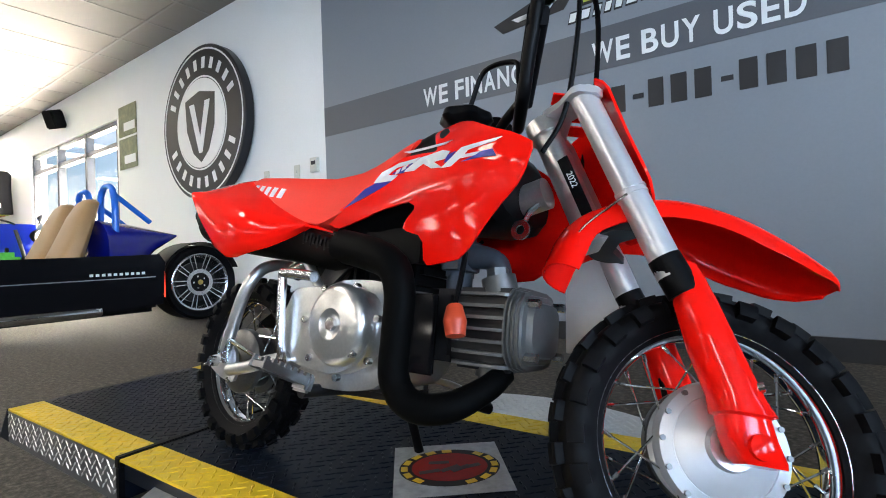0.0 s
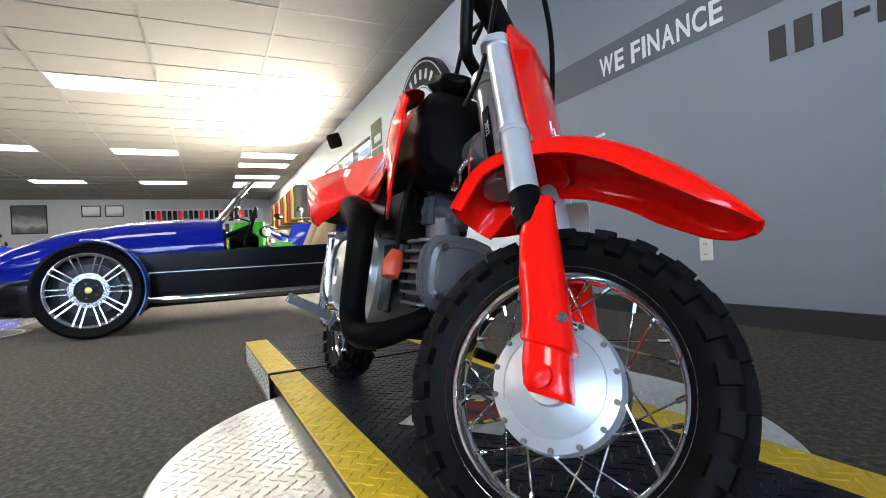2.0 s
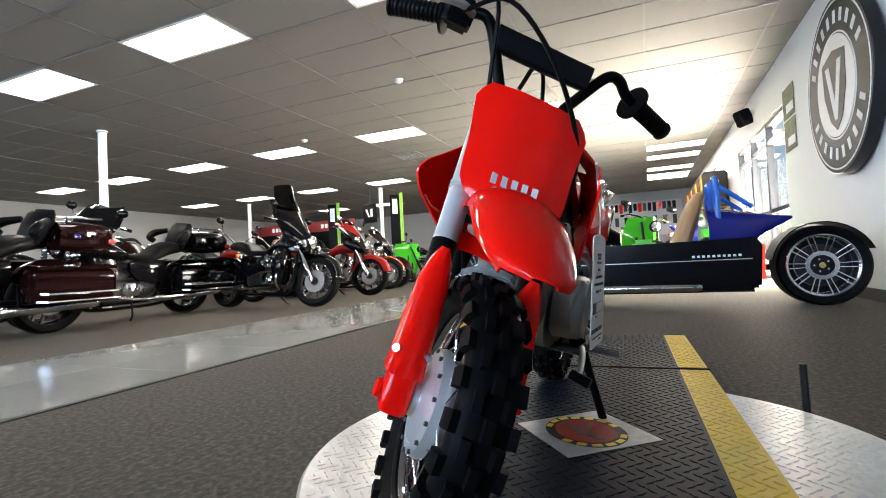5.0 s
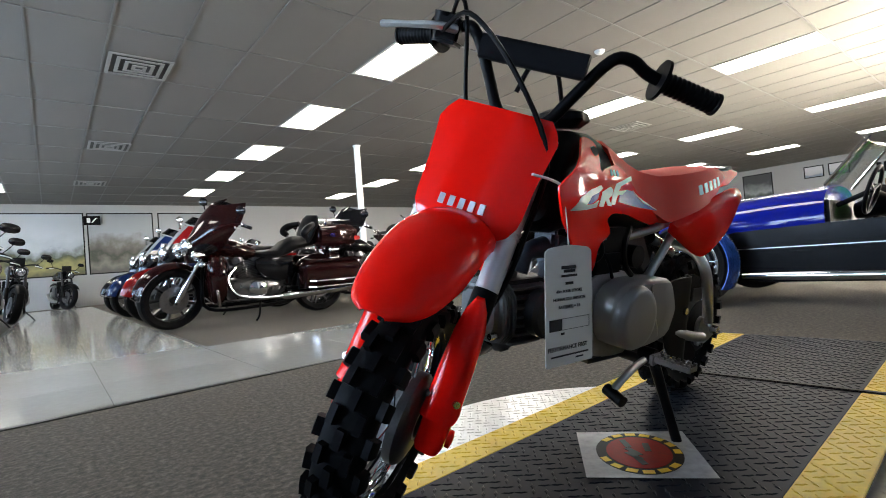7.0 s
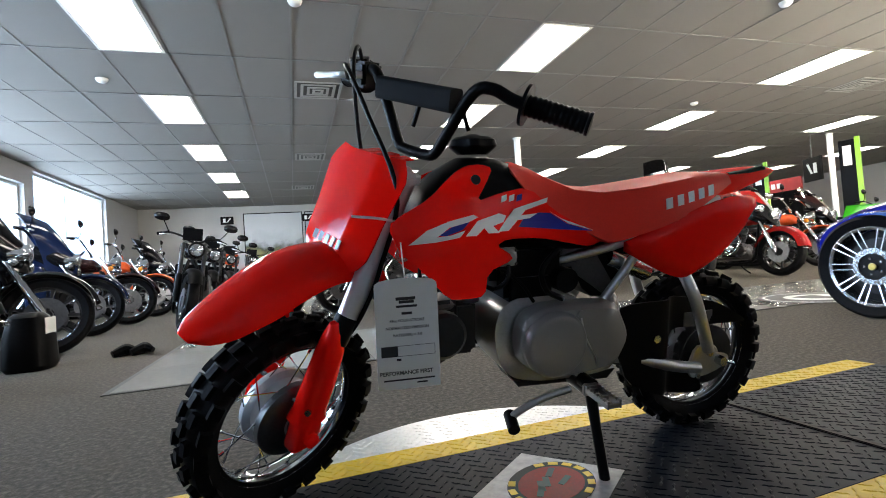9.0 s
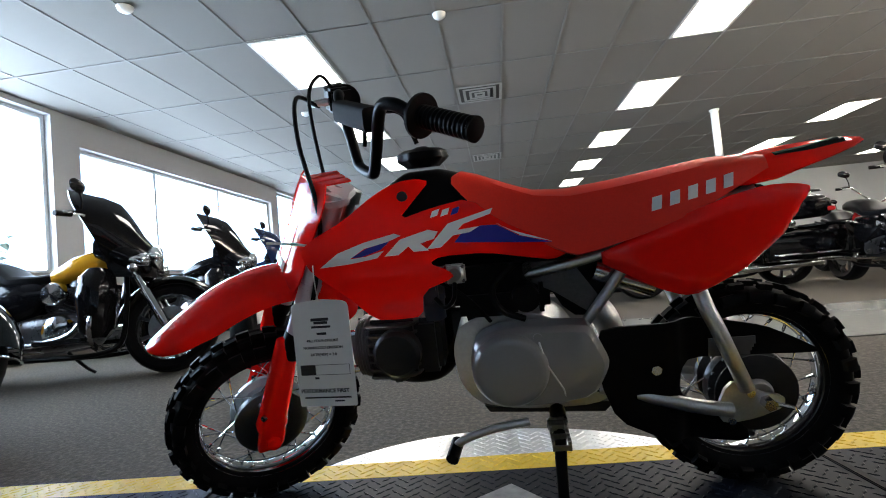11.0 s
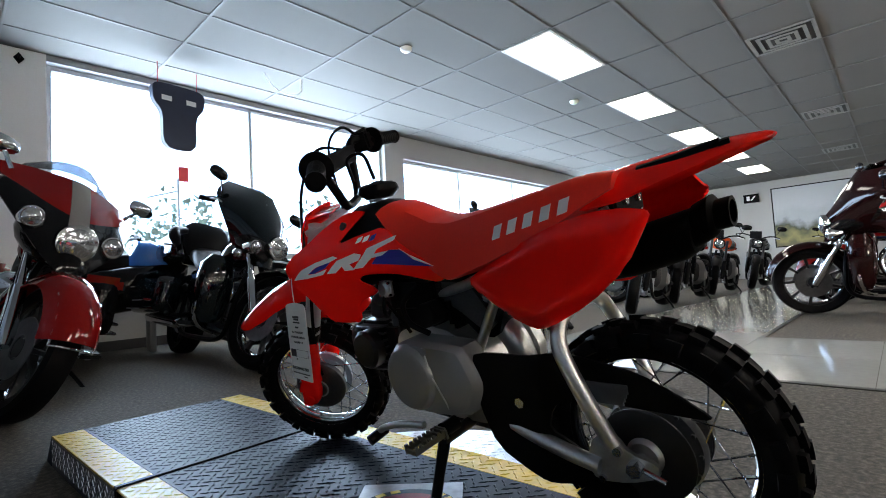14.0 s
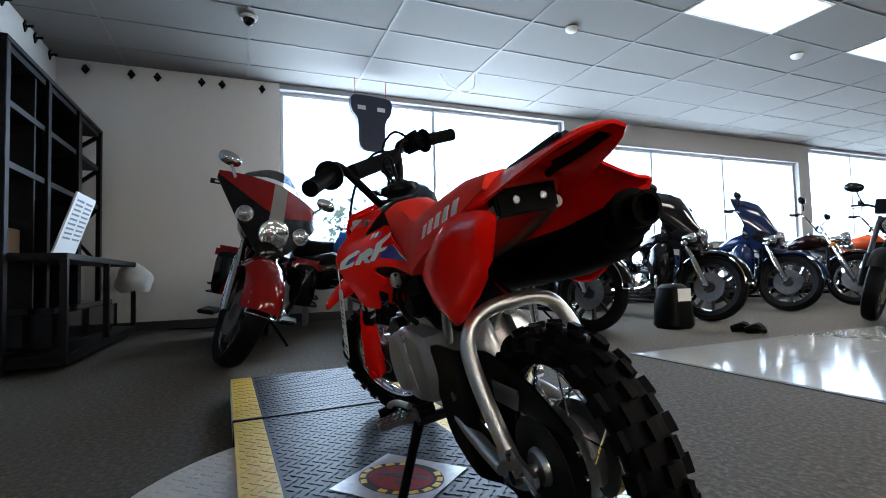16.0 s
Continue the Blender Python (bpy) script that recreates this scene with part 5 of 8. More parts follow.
# skid plate and pegs
bm = bmesh.new()
plate(bm, [(0.0, 0.185), (0.02, 0.190), (0.01, 0.176), (-0.20, 0.165), (-0.22, 0.185), (-0.19, 0.185)], -0.05, 0.045)
rod(bm, (-0.11, -0.13, 0.178), (-0.11, 0.13, 0.178), 0.011, 12)
part("skid_plate", bm, DARK_METAL, bike, "dark peg mount under the engine", True)
for s in (-1, 1):
    bm = bmesh.new()
    M = Matrix.Translation((-0.105, s * (0.168 if s > 0 else 0.18), 0.192 if s > 0 else 0.213)) @ Matrix.Scale(0.8 if s > 0 else 1.0, 4) @ Matrix.Rotation(0 if s > 0 else radians(-19), 4, "X")
    for q in (-0.016, 0.016):
        box(bm, q - 0.0025, q + 0.0025, -0.045, 0.045, -0.008, 0.006, 0.001, m=M)
        for k in range(7):
            box(bm, q - 0.0025, q + 0.0025, -0.044 + k * 0.0135, -0.037 + k * 0.0135, 0.006, 0.012, m=M)
    for k in (-0.04, 0.0, 0.042):
        box(bm, -0.016, 0.016, k - 0.003, k + 0.003, -0.006, 0.003, m=M)
    box(bm, -0.02, 0.02, -s * 0.045, -s * 0.06, -0.018, 0.012, 0.004, m=M)
    part("foot_peg", bm, PEG_STEEL, bike, "worn steel folding foot peg with teeth")
bm = bmesh.new()
tube(bm, [(-0.06, 0.125, 0.196), (0.0, 0.135, 0.192), (0.05, 0.14, 0.178), (0.07, 0.14, 0.165)], 0.007, 10)
lever = part("shift_lever", bm, ALU, bike, "silver gear shift lever", True)
bm = bmesh.new()
rod(bm, (0.066, 0.125, 0.166), (0.074, 0.165, 0.156), 0.011, 12)
part("rubber_toe", bm, BLACK, lever, "black rubber toe piece", True)
bm = bmesh.new()
tube(bm, [(-0.175, -0.115, 0.225), (-0.178, -0.13, 0.24), (-0.185, -0.135, 0.30), (-0.195, -0.135, 0.375)], 0.0085, 12)
tube(bm, [(-0.195, -0.135, 0.374), (-0.15, -0.136, 0.372), (-0.105, -0.136, 0.368)], 0.0095, 12)
rod(bm, (-0.175, -0.095, 0.222), (-0.175, -0.13, 0.222), 0.016, 16)
part("kick_starter", bm, ZINC, bike, "chromed folding kick starter", True)
bm = bmesh.new()
tube(bm, [(-0.11, 0.115, 0.195), (-0.105, 0.15, 0.12), (-0.10, 0.20, 0.012)], [0.012, 0.010, 0.010], 10, soft=False)
box(bm, -0.125, -0.075, 0.185, 0.225, -0.018, -0.006, 0.004)
rod(bm, (-0.10, 0.198, 0.016), (-0.10, 0.204, -0.012), 0.011, 10)
rod(bm, (-0.11, 0.09, 0.195), (-0.11, 0.125, 0.195), 0.014, 12)
part("side_stand", bm, BLACK, bike, "black side stand propping the bike", True)
# exhaust on the right
bm = bmesh.new()
tube(bm, [(0.215, -0.035, 0.245), (0.205, -0.07, 0.222), (0.175, -0.115, 0.197), (0.13, -0.135, 0.195), (0.10, -0.14, 0.225), (0.098, -0.142, 0.28), (0.097, -0.142, 0.345), (0.075, -0.14, 0.385), (0.02, -0.135, 0.405), (-0.05, -0.128, 0.42)],
     [0.016, 0.018, 0.021, 0.0215, 0.022, 0.022, 0.023, 0.025, 0.027, 0.028], 18, steps=6)
exhaust = part("exhaust_pipe", bm, SOOT, bike, "matt black heat-shielded exhaust pipe", True)
bm = bmesh.new()
secs = []
for x, y, z, w, h in ((-0.04, -0.122, 0.425, 0.028, 0.029), (-0.10, -0.102, 0.424, 0.032, 0.032), (-0.20, -0.078, 0.445, 0.034, 0.038), (-0.32, -0.082, 0.463, 0.042, 0.043), (-0.43, -0.095, 0.476, 0.044, 0.043), (-0.505, -0.102, 0.494, 0.042, 0.041), (-0.52, -0.104, 0.501, 0.038, 0.037), (-0.521, -0.104, 0.506, 0.034, 0.036), (-0.545, -0.103, 0.518, 0.033, 0.035), (-0.55, -0.103, 0.519, 0.029, 0.030), (-0.551, -0.103, 0.519, 0.025, 0.025), (-0.572, -0.103, 0.522, 0.0245, 0.0245), (-0.572, -0.103, 0.522, 0.019, 0.019), (-0.545, -0.103, 0.518, 0.018, 0.018)):
    secs.append(oval(x, y, z - 0.011, w, h * 0.93, 24, 2.7 if x > -0.55 else 2))
part("muffler", loft(bm, secs), SOOT, bike, "matt black muffler with round outlet", True)
for k in range(8):
    m = Matrix.Translation((-0.07 - 0.014 * k, -0.1425 + 0.0033 * k, 0.421 + 0.0028 * k))
    h = 0.014 if k % 2 else 0.007
    part("shield_slot", boxed(-0.002, 0.002, -0.0006, 0.004, -h * 0.8, h * 0.8, m=m), BLACK, exhaust)
# rear shock and brake rod
bm = bmesh.new()
for s in (-1, 1):
    rod(bm, (-0.20, s * 0.03, 0.43), (-0.30, s * 0.03, 0.39), 0.02, 14)
tube(bm, [(-0.12, -0.10, 0.18), (-0.30, -0.098, 0.215), (-0.41, -0.096, 0.24)], 0.004, 8)
box(bm, -0.425, -0.40, -0.1, -0.085, 0.19, 0.25, 0.004)
part("brake_rod", bm, ZINC, bike, "zinc rear brake rod and arm", True)

# paper tag tied to the fork
tag = thing("hang_tag", "white printed card tag hanging from the handlebar cable", "tag", BM @ Matrix.Translation((0.263, 0.166, 0.437)) @ pose(0, 0, 0, 6, 0, -4) @ Matrix.Diagonal((1.2, 1, 1, 1)))
bm = bmesh.new()
plate(bm, rounded([(-0.042, -0.004), (-0.041, 0.004), (-0.034, 0.009), (0.0, 0.013), (0.034, 0.009), (0.041, 0.004), (0.042, -0.004), (0.042, -0.160), (0.0415, -0.1645), (0.037, -0.165), (-0.037, -0.165), (-0.0415, -0.1645), (-0.042, -0.160)], 1), -0.0008, 0.0008)
part("card", bm, CARD, tag)


def tag_bar(name, x, z, w, h, ink=INK_BLACK):
    part(name, boxed(0.04 - x - w, 0.04 - x, 0.0009, 0.0014, z - h, z), ink, tag)


tag_bar("wing_mark", 0.026, -0.018, 0.026, 0.005)
tag_bar("wing_mark", 0.03, -0.0235, 0.020, 0.0045)
tag_bar("wing_mark", 0.026, -0.031, 0.028, 0.0035)
tag_bar("print_line", 0.033, -0.042, 0.014, 0.004)
for k, line in enumerate(("49cc FOUR-STROKE", "NORMALIZED EMISSION", "RATE(NER) = 3.0")):
    words("print_line", line, 0.0062, INK_BLACK, basis((0, 0.001, -0.0575 - k * 0.0115), (-1, 0, 0), (0, 0, 1)), tag, 0.0003, 0.86, "CENTER", bold=0.00012)
tag_bar("black_box", 0.004, -0.096, 0.022, 0.016)
for a in ((0.004, -0.0955, 0.072, 0.0006), (0.004, -0.112, 0.072, 0.0006), (0.0755, -0.0955, 0.0006, 0.017)):
    tag_bar("box_line", *a)
tag_bar("print_line", 0.024, -0.116, 0.006, 0.0035)
words("slogan", "PERFORMANCE FIRST", 0.0088, INK_BLACK, basis((0.039, 0.001, -0.142), (-1, 0, 0), (0, 0, 1)), tag, 0.0003, 0.84, bold=0.0002)
tag_bar("print_line", 0.006, -0.149, 0.068, 0.0025)
tag_bar("print_line", 0.05, -0.155, 0.014, 0.0025)
bm = bmesh.new()
tube(bm, [(0, 0, 0.004), (0.003, 0.0, 0.05), (0.004, -0.006, 0.10)], 0.0009, 6)
tube(bm, [(0.004, -0.006, 0.10), (0.03, 0.0, 0.107), (0.065, 0.006, 0.112)], 0.0022, 6)
part("string", bm, WHITE, tag, "white tie string")

# round sticker on its clear square, on the deck
stk = thing("deck_sticker", "clear square sticker with red and yellow emblem on the deck", "sticker", pose(-0.004, -0.12, DECK_Z + 0.0018, 0, 0, 40))
part("backing", boxed(-0.108, 0.108, -0.108, 0.108, 0, 0.0006), mat("clear_film", (0.30, 0.30, 0.30), 0.3, vary=0.3, scale=40, spec=0.3), stk)
for nm, r0, z, c in (("ring", 0.098, 0.0010, (0.012, 0.011, 0.010)), ("ring", 0.074, 0.0014, (0.24, 0.010, 0.008))):
    bm = bmesh.new()
    lathe(bm, [(0, 0), (r0, 0), (r0, 0.0004), (0, 0.0004)], 40, pose(0, 0, z, 90, 0, 0) @ Matrix.Scale(0.8, 4, (0, 0, 1)))
    part(nm, bm, mat("emblem_ink", c, 0.45, vary=0.25, scale=30, fine=200, spec=0.15), stk)
rng2 = random.Random(5)
for k in range(16):
    a = 2 * math.pi * k / 16
    m = Matrix.Translation((math.cos(a) * 0.088, math.sin(a) * 0.0705, 0.0016)) @ Matrix.Rotation(a + 1.57, 4, "Z")
    if k not in (3, 4, 11):
        part("letter_bar", boxed(-0.010, 0.010, -0.0065, 0.0065, 0, 0.0004, m=m), YELLOW, stk, "plain yellow bar")
for k in range(5):
    m = Matrix.Translation((-0.04 + 0.02 * k, rng2.uniform(-0.02, 0.02), 0.0020)) @ Matrix.Rotation(rng2.uniform(-0.6, 0.6), 4, "Z")
    part("emblem_shape", boxed(-0.02, 0.02, -0.006, 0.006, 0, 0.0004, m=m), INK_BLACK, stk)

# ---------------------------------------------------------------- on the sign wall


def fit_words(name, text, x0, x1, z0, h, material, parent, bold=0.004):
    """Words on the sign wall from x0 (left, larger x) to x1, standing on z0 with capitals h high."""
    ob = words(name, text, 1.0, material, Matrix(), parent, 0.001, bold=0.02)
    xs = [v.co.x for v in ob.data.vertices]
    ys = [v.co.y for v in ob.data.vertices]
    sx, sy = (x0 - x1) / (max(xs) - min(xs)), h / (max(ys) - min(ys))
    ob.matrix_basis = basis((x0, Y0 + 0.0045, z0), (-1, 0, 0), (0, 0, 1)) @ Matrix.Diagonal((sx, sy, 1, 1)) @ Matrix.Translation((-min(xs), -min(ys), 0))
    return ob


sgn = thing("wall_lettering", "white and black lettering painted along the grey wall", "lettering")
for text, x0, x1, z0, h in (("WE FINANCE", 1.412, 0.59, 1.482, 0.122), ("WE BUY USED", 0.272, -0.648, 1.476, 0.120), ("WE DO", -0.98, -1.40, 1.474, 0.118)):
    wide = [{" ": 0.45, "I": 0.42, "W": 1.36, "E": 0.9, "F": 0.86}.get(ch, 1.0) for ch in text]
    unit, at = (x0 - x1) / (sum(wide) - 0.16), x0
    for ch, w in zip(text, wide):
        if ch != " ":
            fit_words("letter", ch, at, at - unit * (w - 0.16), z0, h, INK_WHITE, sgn)
        at -= unit * w
x = 0.395
for k, ch in enumerate("dddsdddsdddd"):
    if ch == "d":
        part("digit_bar", boxed(x - 0.078, x - 0.006, Y0, Y0 + 0.003, 1.203, 1.343, bevel=0.012), INK_BLACK, sgn, "plain black bar")
        x -= 0.1045
    else:
        part("dash", boxed(x - 0.062, x - 0.012, Y0, Y0 + 0.003, 1.258, 1.282), INK_BLACK, sgn)
        x -= 0.078
logo = thing("wall_logo", "black and white swoosh logo with green strip on the wall", "logo")
part("swoosh", plate(bmesh.new(), [(0.86, 1.86), (0.80, 1.80), (0.42, 1.83), (0.30, 1.99), (-1.2, 2.06), (-1.2, 2.16), (0.38, 2.10), (0.55, 1.95)], Y0 + 0.001, Y0 + 0.004), INK_BLACK, logo)
part("swoosh_line", plate(bmesh.new(), [(0.74, 1.865), (0.70, 1.84), (0.50, 1.86), (0.36, 2.02), (0.33, 2.02), (0.47, 1.885)], Y0 + 0.004, Y0 + 0.006), INK_WHITE, logo)
part("green_strip", plate(bmesh.new(), [(0.33, 1.87), (0.33, 1.815), (-1.25, 1.86), (-1.25, 1.925)], Y0 + 0.001, Y0 + 0.0035), INK_BLACK, logo)
INK_LIME = mat("lime_lettering", (0.45, 0.52, 0.06), 0.5, vary=0.05)
rngw = random.Random(8)
x = 0.31
while x > -1.2:
    w = rngw.uniform(0.05, 0.09)
    f = (0.31 - x) / 1.5
    part("letter_bar", boxed(x - w, x, Y0 + 0.0035, Y0 + 0.005, 1.832 + 0.045 * f, 1.862 + 0.045 * f), INK_LIME, logo, "plain lime bar")
    x -= w + 0.02
x = 0.40
while x > -1.3:
    w = rngw.uniform(0.035, 0.06)
    f = (0.40 - x) / 1.6
    part("letter_bar", plate(bmesh.new(), [(x, 1.735 + 0.04 * f), (x - w, 1.735 + 0.04 * f), (x - w - 0.015, 1.80 + 0.04 * f), (x - 0.015, 1.80 + 0.04 * f)], Y0 + 0.001, Y0 + 0.0035), INK_BLACK, logo, "plain black bar")
    part("letter_edge", plate(bmesh.new(), [(x - 0.006, 1.745 + 0.04 * f), (x - w + 0.004, 1.745 + 0.04 * f), (x - w - 0.01, 1.79 + 0.04 * f), (x - 0.018, 1.79 + 0.04 * f)], Y0 + 0.0035, Y0 + 0.0045), INK_WHITE, logo)
    x -= w + 0.016

rs = thing("round_sign", "large round black and white emblem sign standing off the white wall", "sign", pose(4.05, Y0 + 0.02, 1.83))
SIGN_GREY = mat("sign_dark_grey", (0.013, 0.013, 0.015), 0.4, vary=0.1, spec=0.25)
bm = bmesh.new()
lathe(bm, [(0.0, 0.0), (0.74, 0.0), (0.75, 0.01), (0.75, 0.085), (0.742, 0.092), (0.0, 0.092)], 80)
part("disc", bm, SIGN_GREY, rs, "black round backing", True)
for r0, r1 in ((0.715, 0.700), (0.455, 0.440)):
    bm = bmesh.new()
    lathe(bm, [(r0, 0.092), (r0, 0.095), (r1, 0.095), (r1, 0.092)], 72, closed=True)
    part("ring", bm, INK_WHITE, rs, "thin white ring")
bm = bmesh.new()
lathe(bm, [(0.0, 0.092), (0.43, 0.092), (0.43, 0.098), (0.0, 0.098)], 64)
part("inner_disc", bm, WHITE, rs, "white inner disc")
part("shield", plate(bmesh.new(), [(0.27, 0.25), (0, 0.31), (-0.27, 0.25), (-0.25, -0.05), (-0.14, -0.28), (0, -0.38), (0.14, -0.28), (0.25, -0.05)], 0.098, 0.102), SIGN_GREY, rs, "dark shield shape")
part("chevron", plate(bmesh.new(), [(0.19, 0.20), (0.10, 0.20), (0, -0.14), (-0.10, 0.20), (-0.19, 0.20), (-0.03, -0.29), (0.03, -0.29)], 0.102, 0.105), INK_WHITE, rs, "white chevron shape")
for arc, cnt in ((90, 10), (-90, 10)):
    for k in range(cnt):
        a = radians(arc + (k - (cnt - 1) / 2) * 14.5)
        m = Matrix.Translation((math.cos(a) * 0.578, 0, math.sin(a) * 0.578)) @ Matrix.Rotation(-a + math.pi / 2, 4, "Y")
        bm = boxed(-0.026, 0.026, 0.092, 0.096, -0.052, 0.052, m=m)
        part("letter_bar", bm, INK_WHITE, rs)


def wall_plate(name, label, x, z, w, h, depth=0.008):
    ob = thing(name, label, name.replace("_", " "), pose(x, Y0, z))
    part("cover", boxed(-w / 2, w / 2, 0, depth, -h / 2, h / 2, bevel=0.002), PLASTIC_W, ob)
    return ob


o = wall_plate("thermostat", "small white thermostat box on the wall", 2.525, 1.24, 0.085, 0.115, 0.03)
part("display", boxed(-0.025, 0.025, 0.03, 0.032, 0.0, 0.03), DARK_METAL, o)
for x in (2.762, 3.18):
    o = wall_plate("light_switch", "ivory light switch plate on the white wall", x, 1.21, 0.072, 0.117)
    part("toggle", boxed(-0.006, 0.006, 0.008, 0.02, -0.012, 0.012, bevel=0.002), PLASTIC_W, o)
o = wall_plate("power_outlet", "ivory double power outlet low on the grey wall", 0.748, 0.372, 0.072, 0.117)
for z in (-0.027, 0.027):
    bm = bmesh.new()
    lathe(bm, [(0, 0.008), (0.016, 0.008), (0.016, 0.0105), (0, 0.0105)], 16, pose(0, 0, z))
    part("socket", bm, PLASTIC_W, o)
    part("slot", boxed(-0.008, -0.005, 0.0105, 0.012, z - 0.005, z + 0.005), INK_BLACK, o)
    part("slot", boxed(0.005, 0.008, 0.0105, 0.012, z - 0.005, z + 0.005), INK_BLACK, o)

pst = thing("wall_poster", "green camouflage poster beside the entrance", "poster", pose(5.93, Y0 + 0.004, 2.0))
CAMO = mat("green_camouflage_print", (0.16, 0.17, 0.09), 0.6, vary=0.6, scale=9, fine=30)
for k, z in enumerate((0.22, -0.18)):
    part("sheet", boxed(-0.24, 0.24, 0, 0.006, z - 0.18, z + 0.19), CAMO, pst)
    part("caption_bar", boxed(-0.2, 0.1, 0.006, 0.008, z - 0.12, z - 0.02), INK_WHITE, pst, "plain white bar")
ent = thing("door_1", "glazed shop entrance in a dark metal frame", "door", kind="structure")
for x in (6.3, 7.35, 8.45, 9.6):
    part("post", boxed(x - 0.035, x + 0.035, Y0 - 0.12, Y0 - 0.02, 0, 2.3, bevel=0.004), FRAME_DARK, ent)
for z in (0.04, 1.0, 2.0, 2.27):
    part("rail", boxed(6.335, 9.565, Y0 - 0.11, Y0 - 0.03, z - 0.03, z + 0.03), FRAME_DARK, ent)
part("side_fill", boxed(5.95, 6.26, Y0 - 0.2, Y0 - 0.004, 0, 2.3), WALL_WHITE, ent)
for a, b in ((6.33, 7.32), (7.38, 8.42), (8.48, 9.57)):
    p = part("pane", boxed(a, b, Y0 - 0.075, Y0 - 0.067, 0.05, 2.25), GLASS, ent)
    p.visible_shadow = False
sp = thing("wall_speaker", "small black speaker high on the white wall", "speaker", pose(8.0, Y0 + 0.13, 2.59, -20, 0, 25))
part("cabinet", boxed(-0.09, 0.09, -0.1, 0.1, -0.13, 0.13, bevel=0.02), BLACK, sp)
part("bracket", boxed(-0.02, 0.02, -0.16, -0.1, -0.02, 0.02), BLACK, sp)

# ---------------------------------------------------------------- outside the windows
setting("ground", boxed(-60, X0 - 0.32, -60, 60, -0.3, -0.14), mat("pale_concrete", (0.5, 0.5, 0.48), 0.9, vary=0.1, scale=0.4, fine=5), "pale concrete ground outside")
setting("pavement", boxed(X0 - 0.3, 60, -60, Y0 - 0.62, -0.3, -0.14), mat("pale_paving", (0.5, 0.5, 0.48), 0.9, vary=0.1, scale=0.4, fine=5), "pale paving outside the entrance")

# Glowing sheets added outside so windows and entrance show as overexposed daylight.
DAY_GLOW = glow("blue_daylight_glow", (0.40, 0.64, 1.0), 6.5)
back = thing("backdrop", "glowing sheets added outside the shop to stand in for daylight", "backdrop", kind="structure")
part("daylight_sheet", boxed(-46.2, -46.0, -45, 260, -0.14, 26), DAY_GLOW, back)
part("daylight_sheet", boxed(-45, 59, -40.2, -40.0, -0.14, 16), glow("warm_daylight_glow", (1.0, 0.97, 0.9), 3.0), back)
rgo = random.Random(3)
LEAF = mat("far_foliage", (0.26, 0.32, 0.25), 0.9, vary=0.4, scale=0.5, fine=3)
for k in range(9):
    y0 = -14 + k * 5.2 + rgo.uniform(-1, 1)
    tr = thing("tree", "pale hazy tree across the road", "tree", pose(-38 + rgo.uniform(-3, 3), y0, -0.14), "far trees")
    h = rgo.uniform(4.4, 7.0)
    part("trunk", tube(bmesh.new(), [(0, 0, 0), (0.05, 0.05, h * 0.4), (0, 0.1, h * 0.8)], [0.16, 0.12, 0.05], 8), mat("far_bark", (0.2, 0.17, 0.14), 0.9) if k == 0 else bpy.data.materials["far_bark"], tr)
    bm = bmesh.new()
    for q in range(190):
        a, r, z = rgo.uniform(0, 6.3), 2.2 * math.sqrt(rgo.random()), rgo.gauss(h * 0.82, h * 0.16)
        c = Vector((math.cos(a) * r, math.sin(a) * r, z))
        rr = rgo.uniform(0.15, 0.4)
        tri = [c + Vector((rgo.uniform(-rr, rr), rgo.uniform(-rr, rr), rgo.uniform(-rr, rr))) for _ in range(4)]
        vs = [bm.verts.new(t_) for t_ in tri]
        for f in ((0, 1, 2), (0, 2, 3), (0, 3, 1), (1, 3, 2)):
            bm.faces.new([vs[i_] for i_ in f])
    part("crown", bm, LEAF, tr)
POLE_Y, POLE_H = 5.97, 5.25
pole = thing("street_pole", "thin grey roadside pole with a small red banner", "pole", pose(-20.0, POLE_Y, -0.14))
part("shaft", rod(bmesh.new(), (0, 0, 0), (0, 0, POLE_H), 0.06, 10, 0.05), FRAME_AL, pole, "", True)
part("arm", rod(bmesh.new(), (0, 0, POLE_H - 0.5), (0, -1.1, POLE_H - 0.85), 0.03, 8), FRAME_AL, pole, "", True)
part("banner", boxed(-0.02, 0.02, 0.03, 0.40, POLE_H - 0.1, POLE_H + 0.5, bevel=0.004), mat("red_banner_cloth", (0.6, 0.05, 0.04), 0.7), pole, "red banner")

# ---------------------------------------------------------------- ceiling fixtures
for x, y in ((0.01, 5.52), (0.03, 9.3), (8.45, 4.44), (-0.05, 13.0)):
    v = thing("ceiling_vent", "square ceiling air diffuser of grey metal", "vent", pose(x, y, CZ - 0.004), "ceiling vents")
    for k, w in enumerate((0.30, 0.22, 0.14, 0.07)):
        bm = bmesh.new()
        for s in (-1, 1):
            box(bm, s * w, s * (w - 0.035), -w, w, -0.012 - 0.004 * k, -0.004 - 0.004 * k)
            box(bm, -w + 0.035, w - 0.035, s * w, s * (w - 0.035), -0.012 - 0.004 * k, -0.004 - 0.004 * k)
        part("louvre", bm, mat("vent_grey_%d" % k, (0.3, 0.3, 0.29), 0.5), v)
    part("throat", boxed(-0.28, 0.28, -0.28, 0.28, -0.0035, 0.0), DARK_METAL, v)
